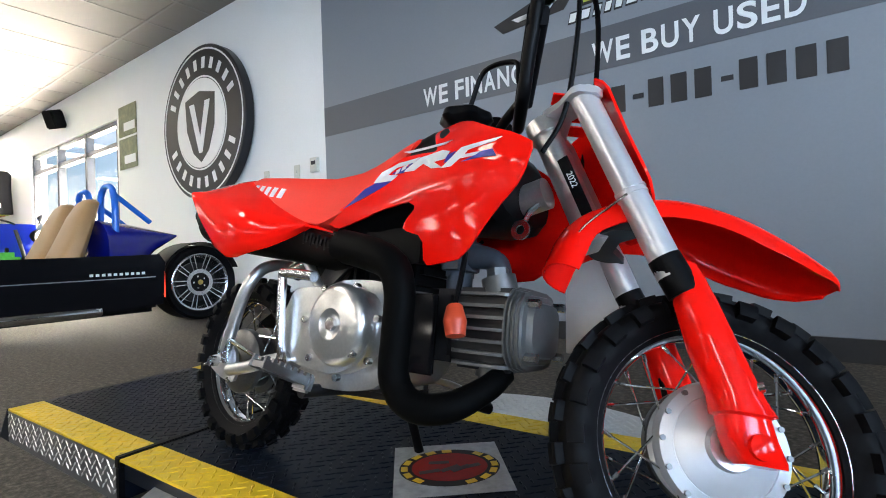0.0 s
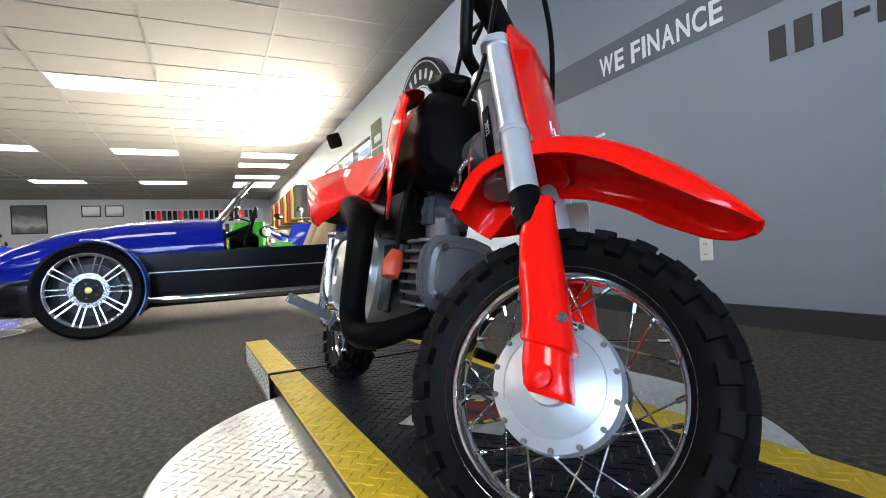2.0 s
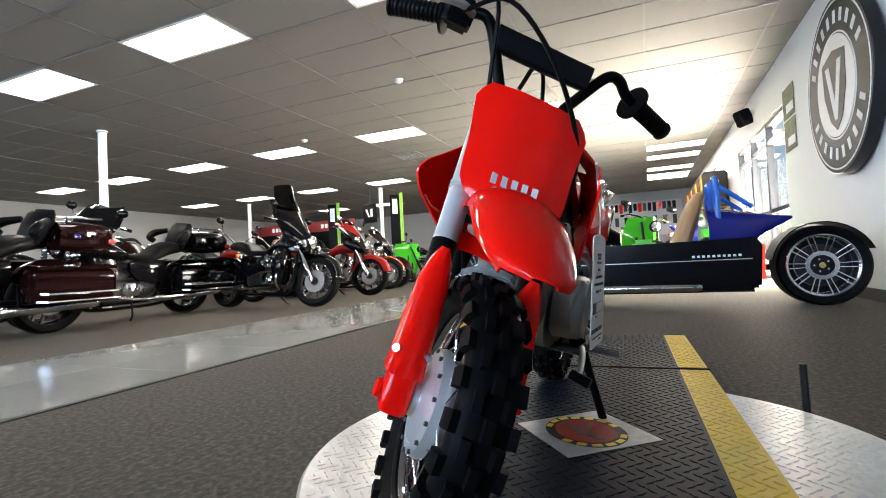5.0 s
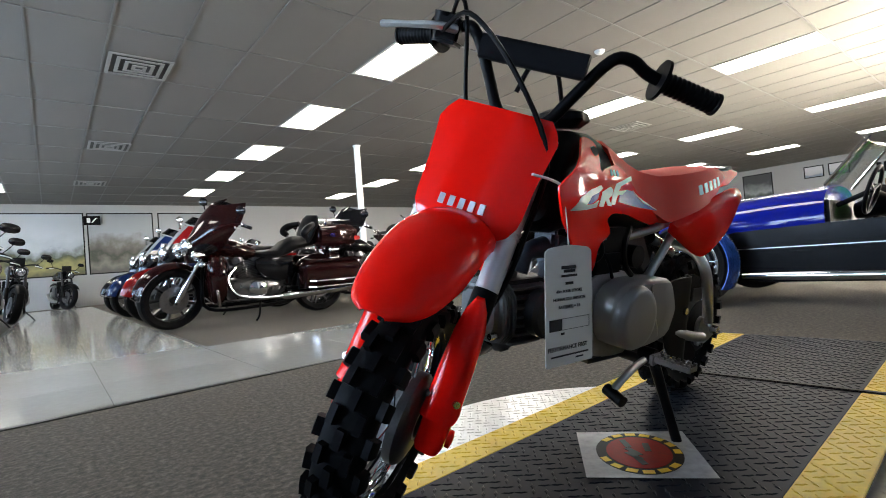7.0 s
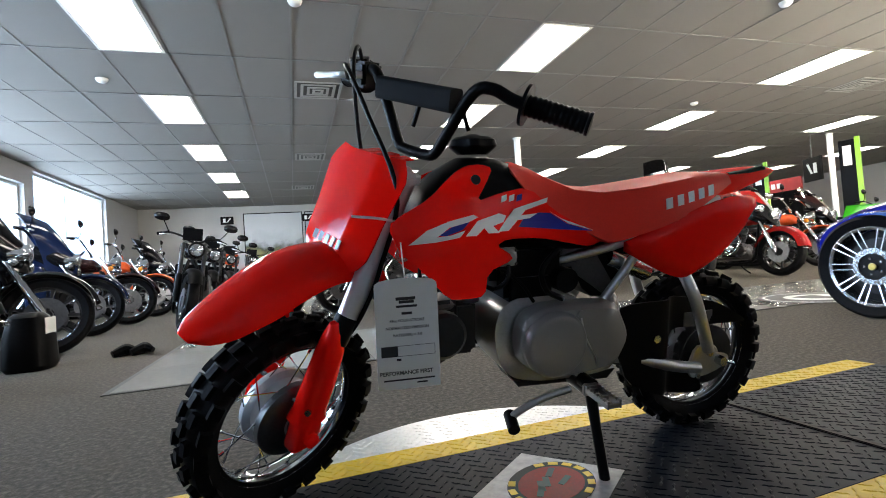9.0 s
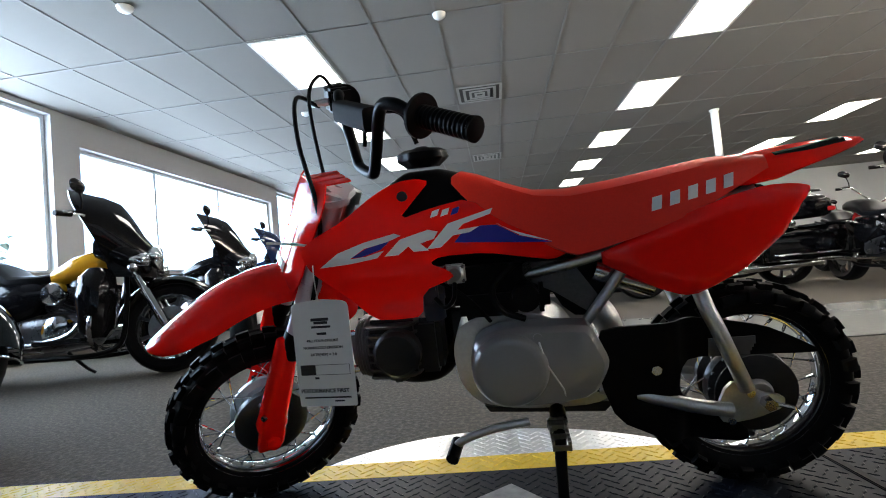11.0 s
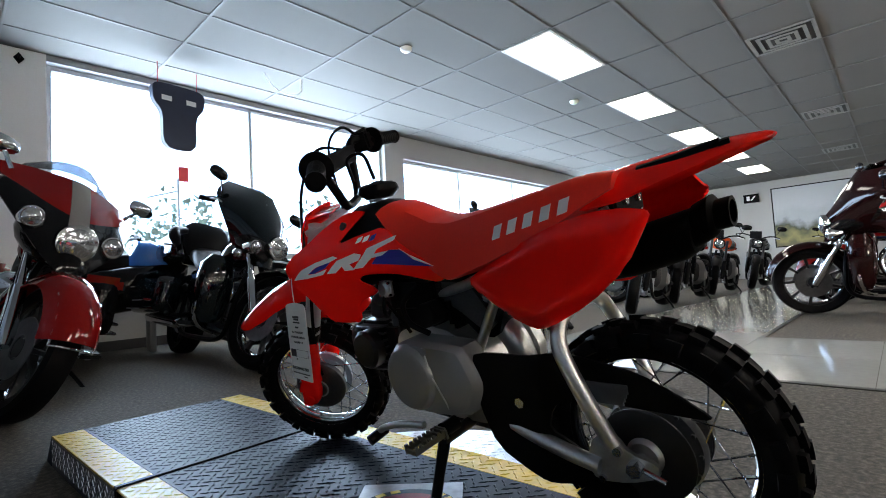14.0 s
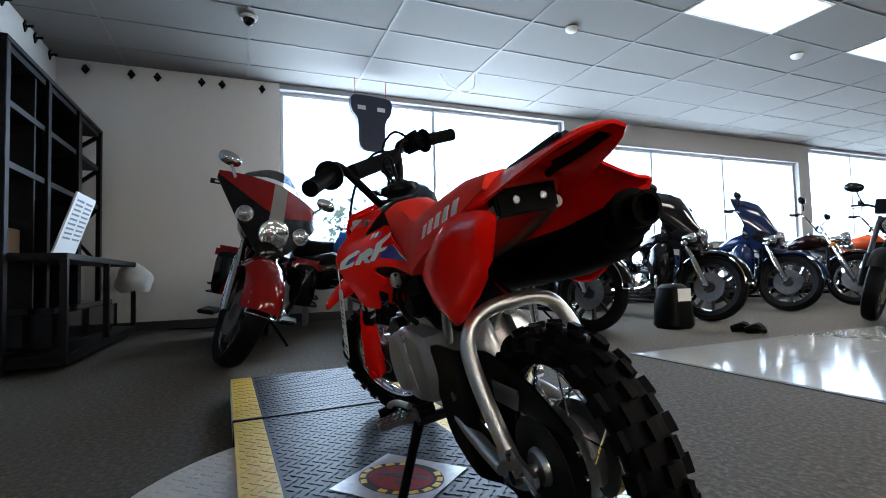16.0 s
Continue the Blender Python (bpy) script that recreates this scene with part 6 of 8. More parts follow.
for x, y in ((-0.285, 3.38), (-2.76, 2.56), (6.2, 5.5), (-2.4, 5.4), (4.5, 2.6)):
    v = thing("smoke_detector", "small round white smoke detector on the ceiling", "smoke detector", pose(x, y, CZ, -90, 0, 0), "smoke detectors")
    bm = bmesh.new()
    lathe(bm, [(0, 0.045), (0.035, 0.045), (0.055, 0.03), (0.065, 0.004), (0, 0.004)], 24, Matrix.Scale(1, 4))
    ob = part("housing", bm, WHITE, v, "", True)
v = thing("dome_camera", "dark dome security camera on a white ceiling base", "security camera", pose(-3.57, -0.38, CZ, -90, 0, 0))
bm = bmesh.new()
lathe(bm, [(0, 0.03), (0.07, 0.03), (0.075, 0.004), (0, 0.004)], 24)
part("base", bm, WHITE, v, "", True)
bm = bmesh.new()
lathe(bm, [(0, 0.09), (0.025, 0.085), (0.045, 0.065), (0.052, 0.03), (0, 0.03)], 24)
part("dome", bm, BLACK_GLOSS, v, "glossy dark dome", True)
v = thing("loose_wire", "thin loose wire hanging from the ceiling", "wire")
bm = bmesh.new()
tube(bm, [(-4.1, 2.15, CZ), (-4.1, 2.13, CZ - 0.16), (-4.15, 2.0, CZ - 0.2), (-4.2, 1.85, CZ - 0.12), (-4.2, 1.75, CZ)], 0.006, 6)
part("cable", bm, WHITE, v)
v = thing("seat_display", "dark blue padded seat display hanging before the window", "display", pose(-4.63, 1.0, 2.36, 0, 0, 8))
NAVY = mat("navy_vinyl", (0.012, 0.018, 0.045), 0.5, vary=0.2, bump=0.02)
bm = bmesh.new()
sec = rounded([(-0.27, 0.3), (-0.2, 0.34), (0.2, 0.34), (0.27, 0.3), (0.26, 0.14), (0.17, 0.04), (0.17, -0.34), (-0.17, -0.34), (-0.17, 0.04), (-0.26, 0.14)], 2)
plate(bm, sec, -0.035, 0.035)
bmesh.ops.rotate(bm, cent=(0, 0, 0), matrix=Matrix.Rotation(radians(90), 3, "Z"), verts=bm.verts)
part("pad", bm, NAVY, v, "", True)
for y in (-0.13, 0.12):
    part("label_patch", boxed(0.036, 0.04, y - 0.05, y + 0.05, 0.16, 0.21), INK_WHITE, v)
for y in (-0.2, 0.2):
    part("hanging_wire", rod(bmesh.new(), (0, y, 0.33), (0, y, CZ - 2.36), 0.004, 6), mat("red_cord", (0.4, 0.02, 0.03), 0.6) if y < 0 else bpy.data.materials["red_cord"], v)

# diamond coat pegs near the corner
peg = None
pegs = [pose(X0, y, 2.82) for y in (-1.99, -1.57, -1.32, -0.875, -0.66, -0.22)] + [pose(x, Y0 - 0.3, 2.86, 0, 0, 90) for x in (-3.62, -3.85, -4.3, -4.53, -4.9)]
for m in pegs:
    if peg is None:
        peg = thing("wall_peg", "black diamond-shaped wall peg", "peg", m, "wall pegs")
        bm = bmesh.new()
        for s, q in ((0.004, 0.055), (0.016, 0.045)):
            pass
        loft(bm, [[(0.002, -0.042, 0), (0.002, 0, 0.058), (0.002, 0.042, 0), (0.002, 0, -0.058)], [(0.014, -0.038, 0), (0.014, 0, 0.052), (0.014, 0.038, 0), (0.014, 0, -0.052)]])
        part("plate", bm, BLACK, peg)
        part("pin", rod(bmesh.new(), (0.01, 0, 0), (0.07, 0, 0.008), 0.012, 10), BLACK, peg)
    else:
        copy_thing(peg, m)

# ---------------------------------------------------------------- black display shelving in the corner
SH = mat("black_shelf_steel", (0.005, 0.005, 0.0055), 0.4, 0.0, vary=0.25, bump=0.01, spec=0.15)
sh = thing("display_shelf", "tall black steel display shelving with crossed end braces, part filled", "shelf")
xa, xb, yb_, yf, H = -4.66, -2.6, -2.2, -1.76, 2.02
for x in (xa, (xa + xb) / 2 - 0.35, (xa + xb) / 2 + 0.35, xb):
    for y in (yb_, yf):
        part("post", boxed(x - 0.03, x + 0.03, y - 0.02, y + 0.02, 0.0, H, bevel=0.003), SH, sh)
for z in (0.1, 0.72, 1.28, 1.66, 2.0):
    part("shelf_board", boxed(xa + 0.021, xb - 0.021, yb_, yf, z - 0.02, z + 0.02), SH, sh)
for z0, z1 in ((0.74, 1.26), (1.3, 1.64), (1.68, 1.98)):
    for x in (xb, xa):
        for s in (-1, 1):
            part("end_brace", rod(bmesh.new(), (x, (yb_ + yf) / 2 + s * 0.2, z0), (x, (yb_ + yf) / 2 - s * 0.2, z1), 0.022, 4), SH, sh)
part("back_panel", boxed(xa + 0.031, xb - 0.031, yb_ - 0.012, yb_ - 0.021, 0.1, H), SH, sh, "black back panel")
for x in (xa + 0.52, xb - 0.5):
    for y in (yf - 0.01,):
        part("divider", boxed(x - 0.012, x + 0.012, yb_, y, 0.125, H - 0.045), SH, sh)
for y in (yb_, yf):
    part("top_rail", boxed(xa - 0.03, xb + 0.03, y - 0.022, y + 0.022, H + 0.001, H + 0.03), SH, sh)
part("lower_top", boxed(xa, xb, yf + 0.021, -1.44, 0.69, 0.73, bevel=0.004), SH, sh)
part("lower_base", boxed(xa, xb, yf + 0.021, -1.44, 0.04, 0.1, bevel=0.004), SH, sh)
for x in (xa + 0.02, -3.62, xb - 0.02):
    part("front_post", boxed(x - 0.02, x + 0.02, -1.48, -1.44, 0.1, 0.69), SH, sh)


def goods(name, label, cat, m, bm, material):
    return part("body", bm, material, thing(name, label, cat, m), "", True)


rg = random.Random(12)
CARTON = mat("brown_cardboard", (0.23, 0.15, 0.09), 0.8, vary=0.12)
for x, z, s in ((-2.85, 1.33, 0.1), (-3.4, 1.33, 0.08), (-4.1, 0.77, 0.12), (-3.1, 1.7, 0.09), (-4.2, 1.7, 0.1)):
    bm = bmesh.new()
    tube(bm, [(-s, 0, 0.02), (-s * 0.5, 0.03, s), (0, 0, s * 0.4), (s * 0.6, -0.03, s * 1.1), (s, 0, 0.03)], 0.018, 8)
    goods("chrome_part", "small chromed motorcycle part on the shelf", "motorcycle part", pose(x, -1.98, z - 0.0 - 0.012, 0, 0, rg.uniform(0, 90)), bm, CHROME)
goods("cardboard_box", "open brown cardboard box on the shelf", "box", pose(-2.85, -1.9, 0.7405), boxed(-0.12, 0.12, -0.1, 0.1, 0, 0.16, bevel=0.004), CARTON)
b = thing("price_board", "leaning white printed price board", "sign", pose(-3.15, -1.62, 0.735, -18, 0, 0))
part("board", boxed(-0.22, 0.22, -0.006, 0.006, 0, 0.45), CARD, b)
for k in range(9):
    for q in (-0.18, 0.02):
        part("print_line", boxed(q, q + 0.15, 0.006, 0.008, 0.12 + k * 0.034, 0.134 + k * 0.034), mat("grey_print", (0.2, 0.21, 0.24), 0.6) if k == 0 and q < 0 else bpy.data.materials["grey_print"], b)
goods("black_case", "long glossy black case on the lower shelf", "case", pose(-3.6, -1.75, 0.105), boxed(-0.75, 0.8, -0.25, 0.22, 0, 0.28, bevel=0.04), BLACK_GLOSS)
bm = bmesh.new()
bmesh.ops.create_icosphere(bm, subdivisions=3, radius=0.17)
for v_ in bm.verts:
    v_.co += noise.noise_vector(v_.co * 9) * 0.03
    v_.co.z = max(v_.co.z, -0.12)
goods("plastic_bag", "crumpled white plastic bag hung on the shelf", "bag", pose(-4.74, -1.47, 0.55), bm, WHITE)

# ---------------------------------------------------------------- far ends of the room
for x, y in ((4.0, 7.8), (11.9, 7.2), (11.9, 12.5)):
    ob = thing("column", "slim white painted steel column", "column", pose(x, y, 0), "columns")
    bm = bmesh.new()
    lathe(bm, [(0, 0), (0.085, 0), (0.085, 0.02), (0.062, 0.03), (0.062, CZ - 0.03), (0.08, CZ - 0.02), (0.08, CZ), (0, CZ)], 24, pose(0, 0, 0, 90, 0, 0) @ Matrix.Scale(-1, 4, (0, 1, 0)))
    for v_ in bm.verts:
        v_.co.z = abs(v_.co.z)
    part("shaft", bm, WHITE, ob, "", True)


def picture(name, label, m, w, h, colors, seed, frame=True):
    """A flat landscape print: sky, far trees and field, in soft uneven bands."""
    ob = thing(name, label, "poster", m)
    mt = bpy.data.materials.new("landscape_print")
    mt.use_nodes = True
    nt = mt.node_tree
    tc, sep, nz, ad, rp = (nt.nodes.new(k) for k in ("ShaderNodeTexCoord", "ShaderNodeSeparateXYZ", "ShaderNodeTexNoise", "ShaderNodeMath", "ShaderNodeValToRGB"))
    nz.inputs["Scale"].default_value, nz.inputs["Detail"].default_value = 2.2 + seed * 0.3, 6
    nt.links.new(tc.outputs["Generated"], sep.inputs[0])
    nt.links.new(tc.outputs["Object"], nz.inputs["Vector"])
    ad.operation = "MULTIPLY_ADD"
    ad.inputs[1].default_value = 0.55
    nt.links.new(nz.outputs["Fac"], ad.inputs[0])
    nt.links.new(sep.outputs["Z"], ad.inputs[2])
    e = rp.color_ramp.elements
    e[0].position, e[0].color = 0.3, (*colors[0], 1)
    e[1].position, e[1].color = 1.15 - 0.2, (*colors[-1], 1)
    for k, c in enumerate(colors[1:-1]):
        q = e.new(0.42 + 0.16 * k)
        q.color = (*c, 1)
    nt.links.new(ad.outputs[0], rp.inputs[0])
    b_ = nt.nodes["Principled BSDF"]
    b_.inputs["Roughness"].default_value = 0.45
    nt.links.new(rp.outputs[0], b_.inputs["Base Color"])
    part("print", boxed(-w / 2, w / 2, -0.01, 0, -h / 2, h / 2), mt, ob)
    if frame:
        bm = bmesh.new()
        for s in (-1, 1):
            box(bm, s * w / 2, s * (w / 2 + 0.03), -0.02, 0, -h / 2 - 0.03, h / 2 + 0.03)
            box(bm, -w / 2, w / 2, -0.02, 0, s * h / 2, s * (h / 2 + 0.03))
        part("frame", bm, BLACK, ob)
    return ob


FIELD = ((0.12, 0.11, 0.05), (0.25, 0.22, 0.07), (0.05, 0.06, 0.03), (0.35, 0.38, 0.4), (0.42, 0.45, 0.47))
ROCK = ((0.10, 0.095, 0.08), (0.16, 0.15, 0.12), (0.04, 0.045, 0.03), (0.12, 0.11, 0.09), (0.3, 0.32, 0.33))
picture("landscape_poster", "large framed poster of trees and a yellow field", pose(-1.0, Y1 - 0.004, 1.78), 1.86, 1.72, FIELD, 1)
picture("landscape_poster", "large framed poster of dark rocks and trees", pose(0.86, Y1 - 0.004, 1.78), 1.6, 1.72, ROCK, 2)
picture("landscape_poster", "large framed poster of dark rocks and trees", pose(2.8, Y1 - 0.004, 1.78), 1.9, 1.72, ROCK, 3)
for x in (-2.45, 0.15, 3.9):
    ob = thing("wall_sign_board", "small square black sign with a white block mark", "sign", pose(x, Y1 - 0.12, 2.44), "small black signs")
    part("panel", boxed(-0.2, 0.2, -0.02, 0.02, -0.13, 0.13), BLACK, ob)
    part("bracket", boxed(-0.03, 0.03, 0.02, 0.12, -0.03, 0.03), BLACK, ob)
    part("mark", boxed(-0.12, -0.04, -0.024, -0.02, -0.06, 0.07), INK_WHITE, ob)
    part("mark", plate(bmesh.new(), [(-0.02, -0.06), (0.02, -0.06), (0.13, 0.07), (0.08, 0.07)], -0.024, -0.02), INK_WHITE, ob)
for y, w in ((4.04, 0.5), (3.36, 0.5)):
    ob = picture("framed_picture", "small framed picture high on the far wall", pose(X1 - 0.004, y, 2.5, 0, 0, -90), w, 0.34, ((0.3, 0.35, 0.4), (0.2, 0.25, 0.3), (0.5, 0.5, 0.5), (0.6, 0.6, 0.6)), 4)
picture("framed_picture", "dark framed poster on the far wall", pose(X1 - 0.004, 5.75, 2.25, 0, 0, -90), 0.9, 0.9, ((0.05, 0.06, 0.05), (0.1, 0.12, 0.1), (0.3, 0.32, 0.3), (0.05, 0.05, 0.05)), 5)
ob = thing("parts_rail", "wall rail hung with black and red parts", "rail")
part("board", boxed(X1 - 0.03, X1, -1.6, 2.5, 1.2, 2.55), mat("slat_board", (0.5, 0.5, 0.48), 0.6), ob)
for k in range(22):
    y = 2.35 - k * 0.175
    part("hung_part", boxed(X1 - 0.12, X1 - 0.03, y - 0.06, y + 0.06, 2.2 - rg.uniform(0, 0.1), 2.48, bevel=0.01), (BLACK, BLACK, RED, DARK_METAL)[k % 4], ob)
    if k % 2:
        part("hung_part", boxed(X1 - 0.12, X1 - 0.03, y - 0.07, y + 0.07, 1.6, 1.95, bevel=0.01), (DARK_METAL, CARTON, BLACK)[k % 3], ob)
band = thing("red_sign_band", "long red sign band with white block marks", "sign", pose(15.6, 13.2, 2.3, 0, 0, 0))
part("panel", boxed(-0.03, 0.03, -2.6, 2.6, -0.22, 0.2), mat("dull_red_sign", (0.25, 0.02, 0.02), 0.5), band)
for k in range(2):
    for j in range(5):
        part("letter_bar", boxed(-0.035, -0.03, -1.9 + k * 2.6 + j * 0.2, -1.76 + k * 2.6 + j * 0.2, -0.09, 0.08), INK_WHITE, band)
part("stand", boxed(-0.05, 0.05, -2.6, 2.6, -2.3, -0.22), BLACK, band)
for x, y in ((10.5, 6.0), (11.0, 8.4)):
    ob = thing("display_board", "tall narrow black display board with a lime green edge", "display board", pose(x, y, 0, 0, 0, 20), "display boards")
    part("panel", boxed(-0.03, 0.03, -0.16, 0.10, 0.9, 2.42), BLACK, ob)
    part("edge", boxed(-0.035, 0.035, -0.24, -0.16, 0.9, 2.46), mat("lime_edge", (0.25, 0.5, 0.03), 0.4), ob)
    part("title", boxed(-0.035, -0.03, -0.1, 0.04, 1.9, 2.3), INK_WHITE, ob)
    part("foot", boxed(-0.2, 0.2, -0.3, 0.2, 0, 0.03), BLACK, ob)
    part("leg", boxed(-0.02, 0.02, -0.05, 0.0, 0.03, 0.9), BLACK, ob)
ob = thing("hanging_sign", "large square black sign with a white block mark", "sign", pose(11.55, 7.4, 2.1, 0, 0, 70))
part("panel", boxed(-0.3, 0.3, -0.02, 0.02, -0.28, 0.28), BLACK, ob)
part("mark", boxed(-0.16, -0.05, 0.02, 0.025, -0.1, 0.14), INK_WHITE, ob)
part("mark", plate(bmesh.new(), [(-0.02, -0.1), (0.05, -0.1), (0.18, 0.14), (0.1, 0.14)], 0.02, 0.025), INK_WHITE, ob)
part("hanger", rod(bmesh.new(), (0, 0, 0.28), (0, 0, CZ - 2.1), 0.01, 8), DARK_METAL, ob)
rack = thing("garment_rack", "wall rack of riding jackets in black, orange and neon yellow", "clothes rack", pose(0, 0, 0))
part("rail", rod(bmesh.new(), (10.4, Y0 + 0.25, 2.2), (15.5, Y0 + 0.25, 2.2), 0.015, 8), CHROME, rack)
for k in range(20):
    x = 10.6 + k * 0.24
    c = ((0.02, 0.02, 0.02), (0.5, 0.6, 0.05), (0.6, 0.15, 0.02), (0.03, 0.03, 0.03), (0.3, 0.02, 0.02))[k % 5]
    bm = bmesh.new()
    loft(bm, [oval(0, 0, z, w, d, 12, 3, axis="z") for z, w, d in ((0.0, 0.05, 0.2), (-0.06, 0.06, 0.25), (-0.3, 0.07, 0.24), (-0.75, 0.08, 0.26))])
    bmesh.ops.translate(bm, verts=bm.verts, vec=(x, Y0 + 0.28, 2.15))
    part("jacket", bm, mat("jacket_cloth", c, 0.8, vary=0.2, bump=0.03), rack)
disc = thing("floor_emblem", "round black and white emblem mat let into the tile aisle", "floor mat", pose(3.72, 2.02, 0.0066), kind="")
for r0, z, mt in ((0.42, 0.0, INK_BLACK), (0.38, 0.0006, INK_WHITE), (0.36, 0.0012, INK_BLACK), (0.23, 0.0018, INK_WHITE)):
    bm = bmesh.new()
    lathe(bm, [(0, 0), (r0, 0), (r0, 0.0005), (0, 0.0005)], 48, pose(0, 0, z, 90, 0, 0))
    part("ring", bm, mt, disc)
part("shield", plate(bmesh.new(), [(-0.12, 0.12), (0, 0.15), (0.12, 0.12), (0.1, -0.05), (0, -0.17), (-0.1, -0.05)], 0.0024, 0.003, pose(0, 0, 0, -90, 0, 0) @ Matrix.Scale(-1, 4, (0, 1, 0))), INK_BLACK, disc)
gl = thing("work_gloves", "pair of dark work gloves lying on the carpet", "gloves", pose(-1.76, 3.24, 0.0))
bm = bmesh.new()
for k in range(2):
    tube(bm, [(0.0 + k * 0.12, 0, 0.02), (0.08 + k * 0.12, 0.05, 0.045), (0.16 + k * 0.1, 0.03, 0.025)], [0.03, 0.045, 0.02], 8)
part("glove", bm, BLACK, gl, "", True)
bx = thing("tank_bag", "black soft bag with a pale card standing on the carpet", "bag", pose(-2.2, 3.1, 0))
bm = bmesh.new()
loft(bm, [oval(0, 0, z, w, d, 16, 3.5, axis="z") for z, w, d in ((0.0, 0.12, 0.13), (0.03, 0.14, 0.15), (0.22, 0.13, 0.14), (0.36, 0.10, 0.11), (0.39, 0.07, 0.07))])
part("body", bm, BLACK, bx, "", True)
part("card", boxed(0.12, 0.124, -0.07, 0.08, 0.24, 0.35), CARD, bx)
pin = thing("steel_pin", "short dark steel pin standing in the carpet", "pin", pose(0.435, -0.62, 0))
part("shaft", rod(bmesh.new(), (0, 0, 0), (0.012, 0, 0.165), 0.009, 10), DARK_METAL, pin)

# ---------------------------------------------------------------- the parked motorcycles
PAINTS = {}


def paint(name, c):
    if name not in PAINTS:
        PAINTS[name] = mat(name, c, 0.07, 0.0, vary=0.05, spec=0.26)
    return PAINTS[name]


LENS = mat("headlight_lens", (0.45, 0.47, 0.5), 0.12, 0.8, vary=0.3, scale=30, fine=60)
AMBER = mat("amber_lens", (0.6, 0.2, 0.02), 0.2)
TAIL_RED = mat("tail_lens", (0.35, 0.01, 0.01), 0.2)
LEATHER = mat("black_seat_leather", (0.005, 0.005, 0.006), 0.42, vary=0.2, fine=150, bump=0.02, spec=0.09)
SCREEN = glass("smoked_screen", (0.35, 0.36, 0.38))


ALLOY = mat("dark_alloy_wheel", (0.05, 0.05, 0.054), 0.35, 0.8, vary=0.15)
POLISHED = mat("polished_alloy_edge", (0.34, 0.35, 0.36), 0.2, 1.0, vary=0.1)
MOTOR = mat("dark_polished_engine", (0.09, 0.09, 0.095), 0.28, 0.9, vary=0.2, scale=14, fine=90)
SPOKES = {}


def road_wheel(name, parent, m, R, half, spokes=10, wire=False, disc=True):
    rim = R * 0.72
    bm = bmesh.new()
    lathe(bm, [(0.0, -0.06), (0.045, -0.06), (0.05, -0.03), (0.035, 0.0), (0.05, 0.03), (0.045, 0.06), (0.0, 0.06)], 20)
    w = part(name, bm, ALLOY if not wire else CHROME, parent, "", True)
    w.matrix_basis = m
    n = spokes if not wire else 28
    key = (round(R, 3), wire, n)
    for k in range(n):
        a = 2 * math.pi * k / n
        odd = (key, k % 2)
        if odd not in SPOKES:
            sd = 1 if k % 2 else -1
            if wire:
                bm = rod(bmesh.new(), (0.045, sd * 0.04, 0), (math.cos(0.12 * sd) * rim, 0, math.sin(0.12 * sd) * rim), 0.003, 4)
            else:
                bm = loft(bmesh.new(), [[(x, -t, -q), (x, t, -q), (x, t, q), (x, -t, q)] for x, t, q in ((0.03, 0.02, 0.014), (rim * 0.5, 0.014, 0.008), (rim, 0.02, 0.014))])
            ob = part("spoke", bm, CHROME if wire else ALLOY, w)
            SPOKES[odd] = ob.data
        else:
            ob = new("spoke", SPOKES[odd])
            ob.parent = w
        ob.matrix_basis = Matrix.Rotation(-a, 4, "Y")
    bm = bmesh.new()
    prof = [(rim, -half * 0.7), (R * 0.88, -half), (R * 0.96, -half * 0.8), (R, -half * 0.3), (R, half * 0.3), (R * 0.96, half * 0.8), (R * 0.88, half), (rim, half * 0.7)]
    lathe(bm, prof, 40, closed=True)
    part("tyre", bm, RUBBER, w, "black road tyre", True)
    bm = bmesh.new()
    lathe(bm, [(rim - 0.012, -0.02), (rim + 0.002, -half * 0.72), (rim + 0.012, -half * 0.72), (rim + 0.012, half * 0.72), (rim + 0.002, half * 0.72), (rim - 0.012, 0.02)], 40, closed=True)
    part("rim", bm, CHROME if wire else POLISHED, w, "bright rim", True)
    if disc:
        for s in (-1, 1):
            bm = bmesh.new()
            lathe(bm, [(0.06, s * 0.058), (0.145, s * 0.058), (0.145, s * 0.063), (0.06, s * 0.063)], 32, closed=True)
            part("brake_disc", bm, PEG_STEEL, w, "steel brake disc", True)
    return w


def arc_fender(R, a0, a1, w, lift=0.02, n=14, skirt=0.45):
    """A mudguard over a wheel of radius R, between two angles in degrees (0 is forward, 90 up)."""
    grid = []
    for i in range(n + 1):
        a = radians(a0 + (a1 - a0) * i / n)
        row = []
        for j in range(9):
            u = j / 8 * 2 - 1
            rr = R + lift + 0.03 - w * skirt * abs(u) ** 3
            row.append((math.cos(a) * rr, u * w, math.sin(a) * rr))
        grid.append(row)
    return grid


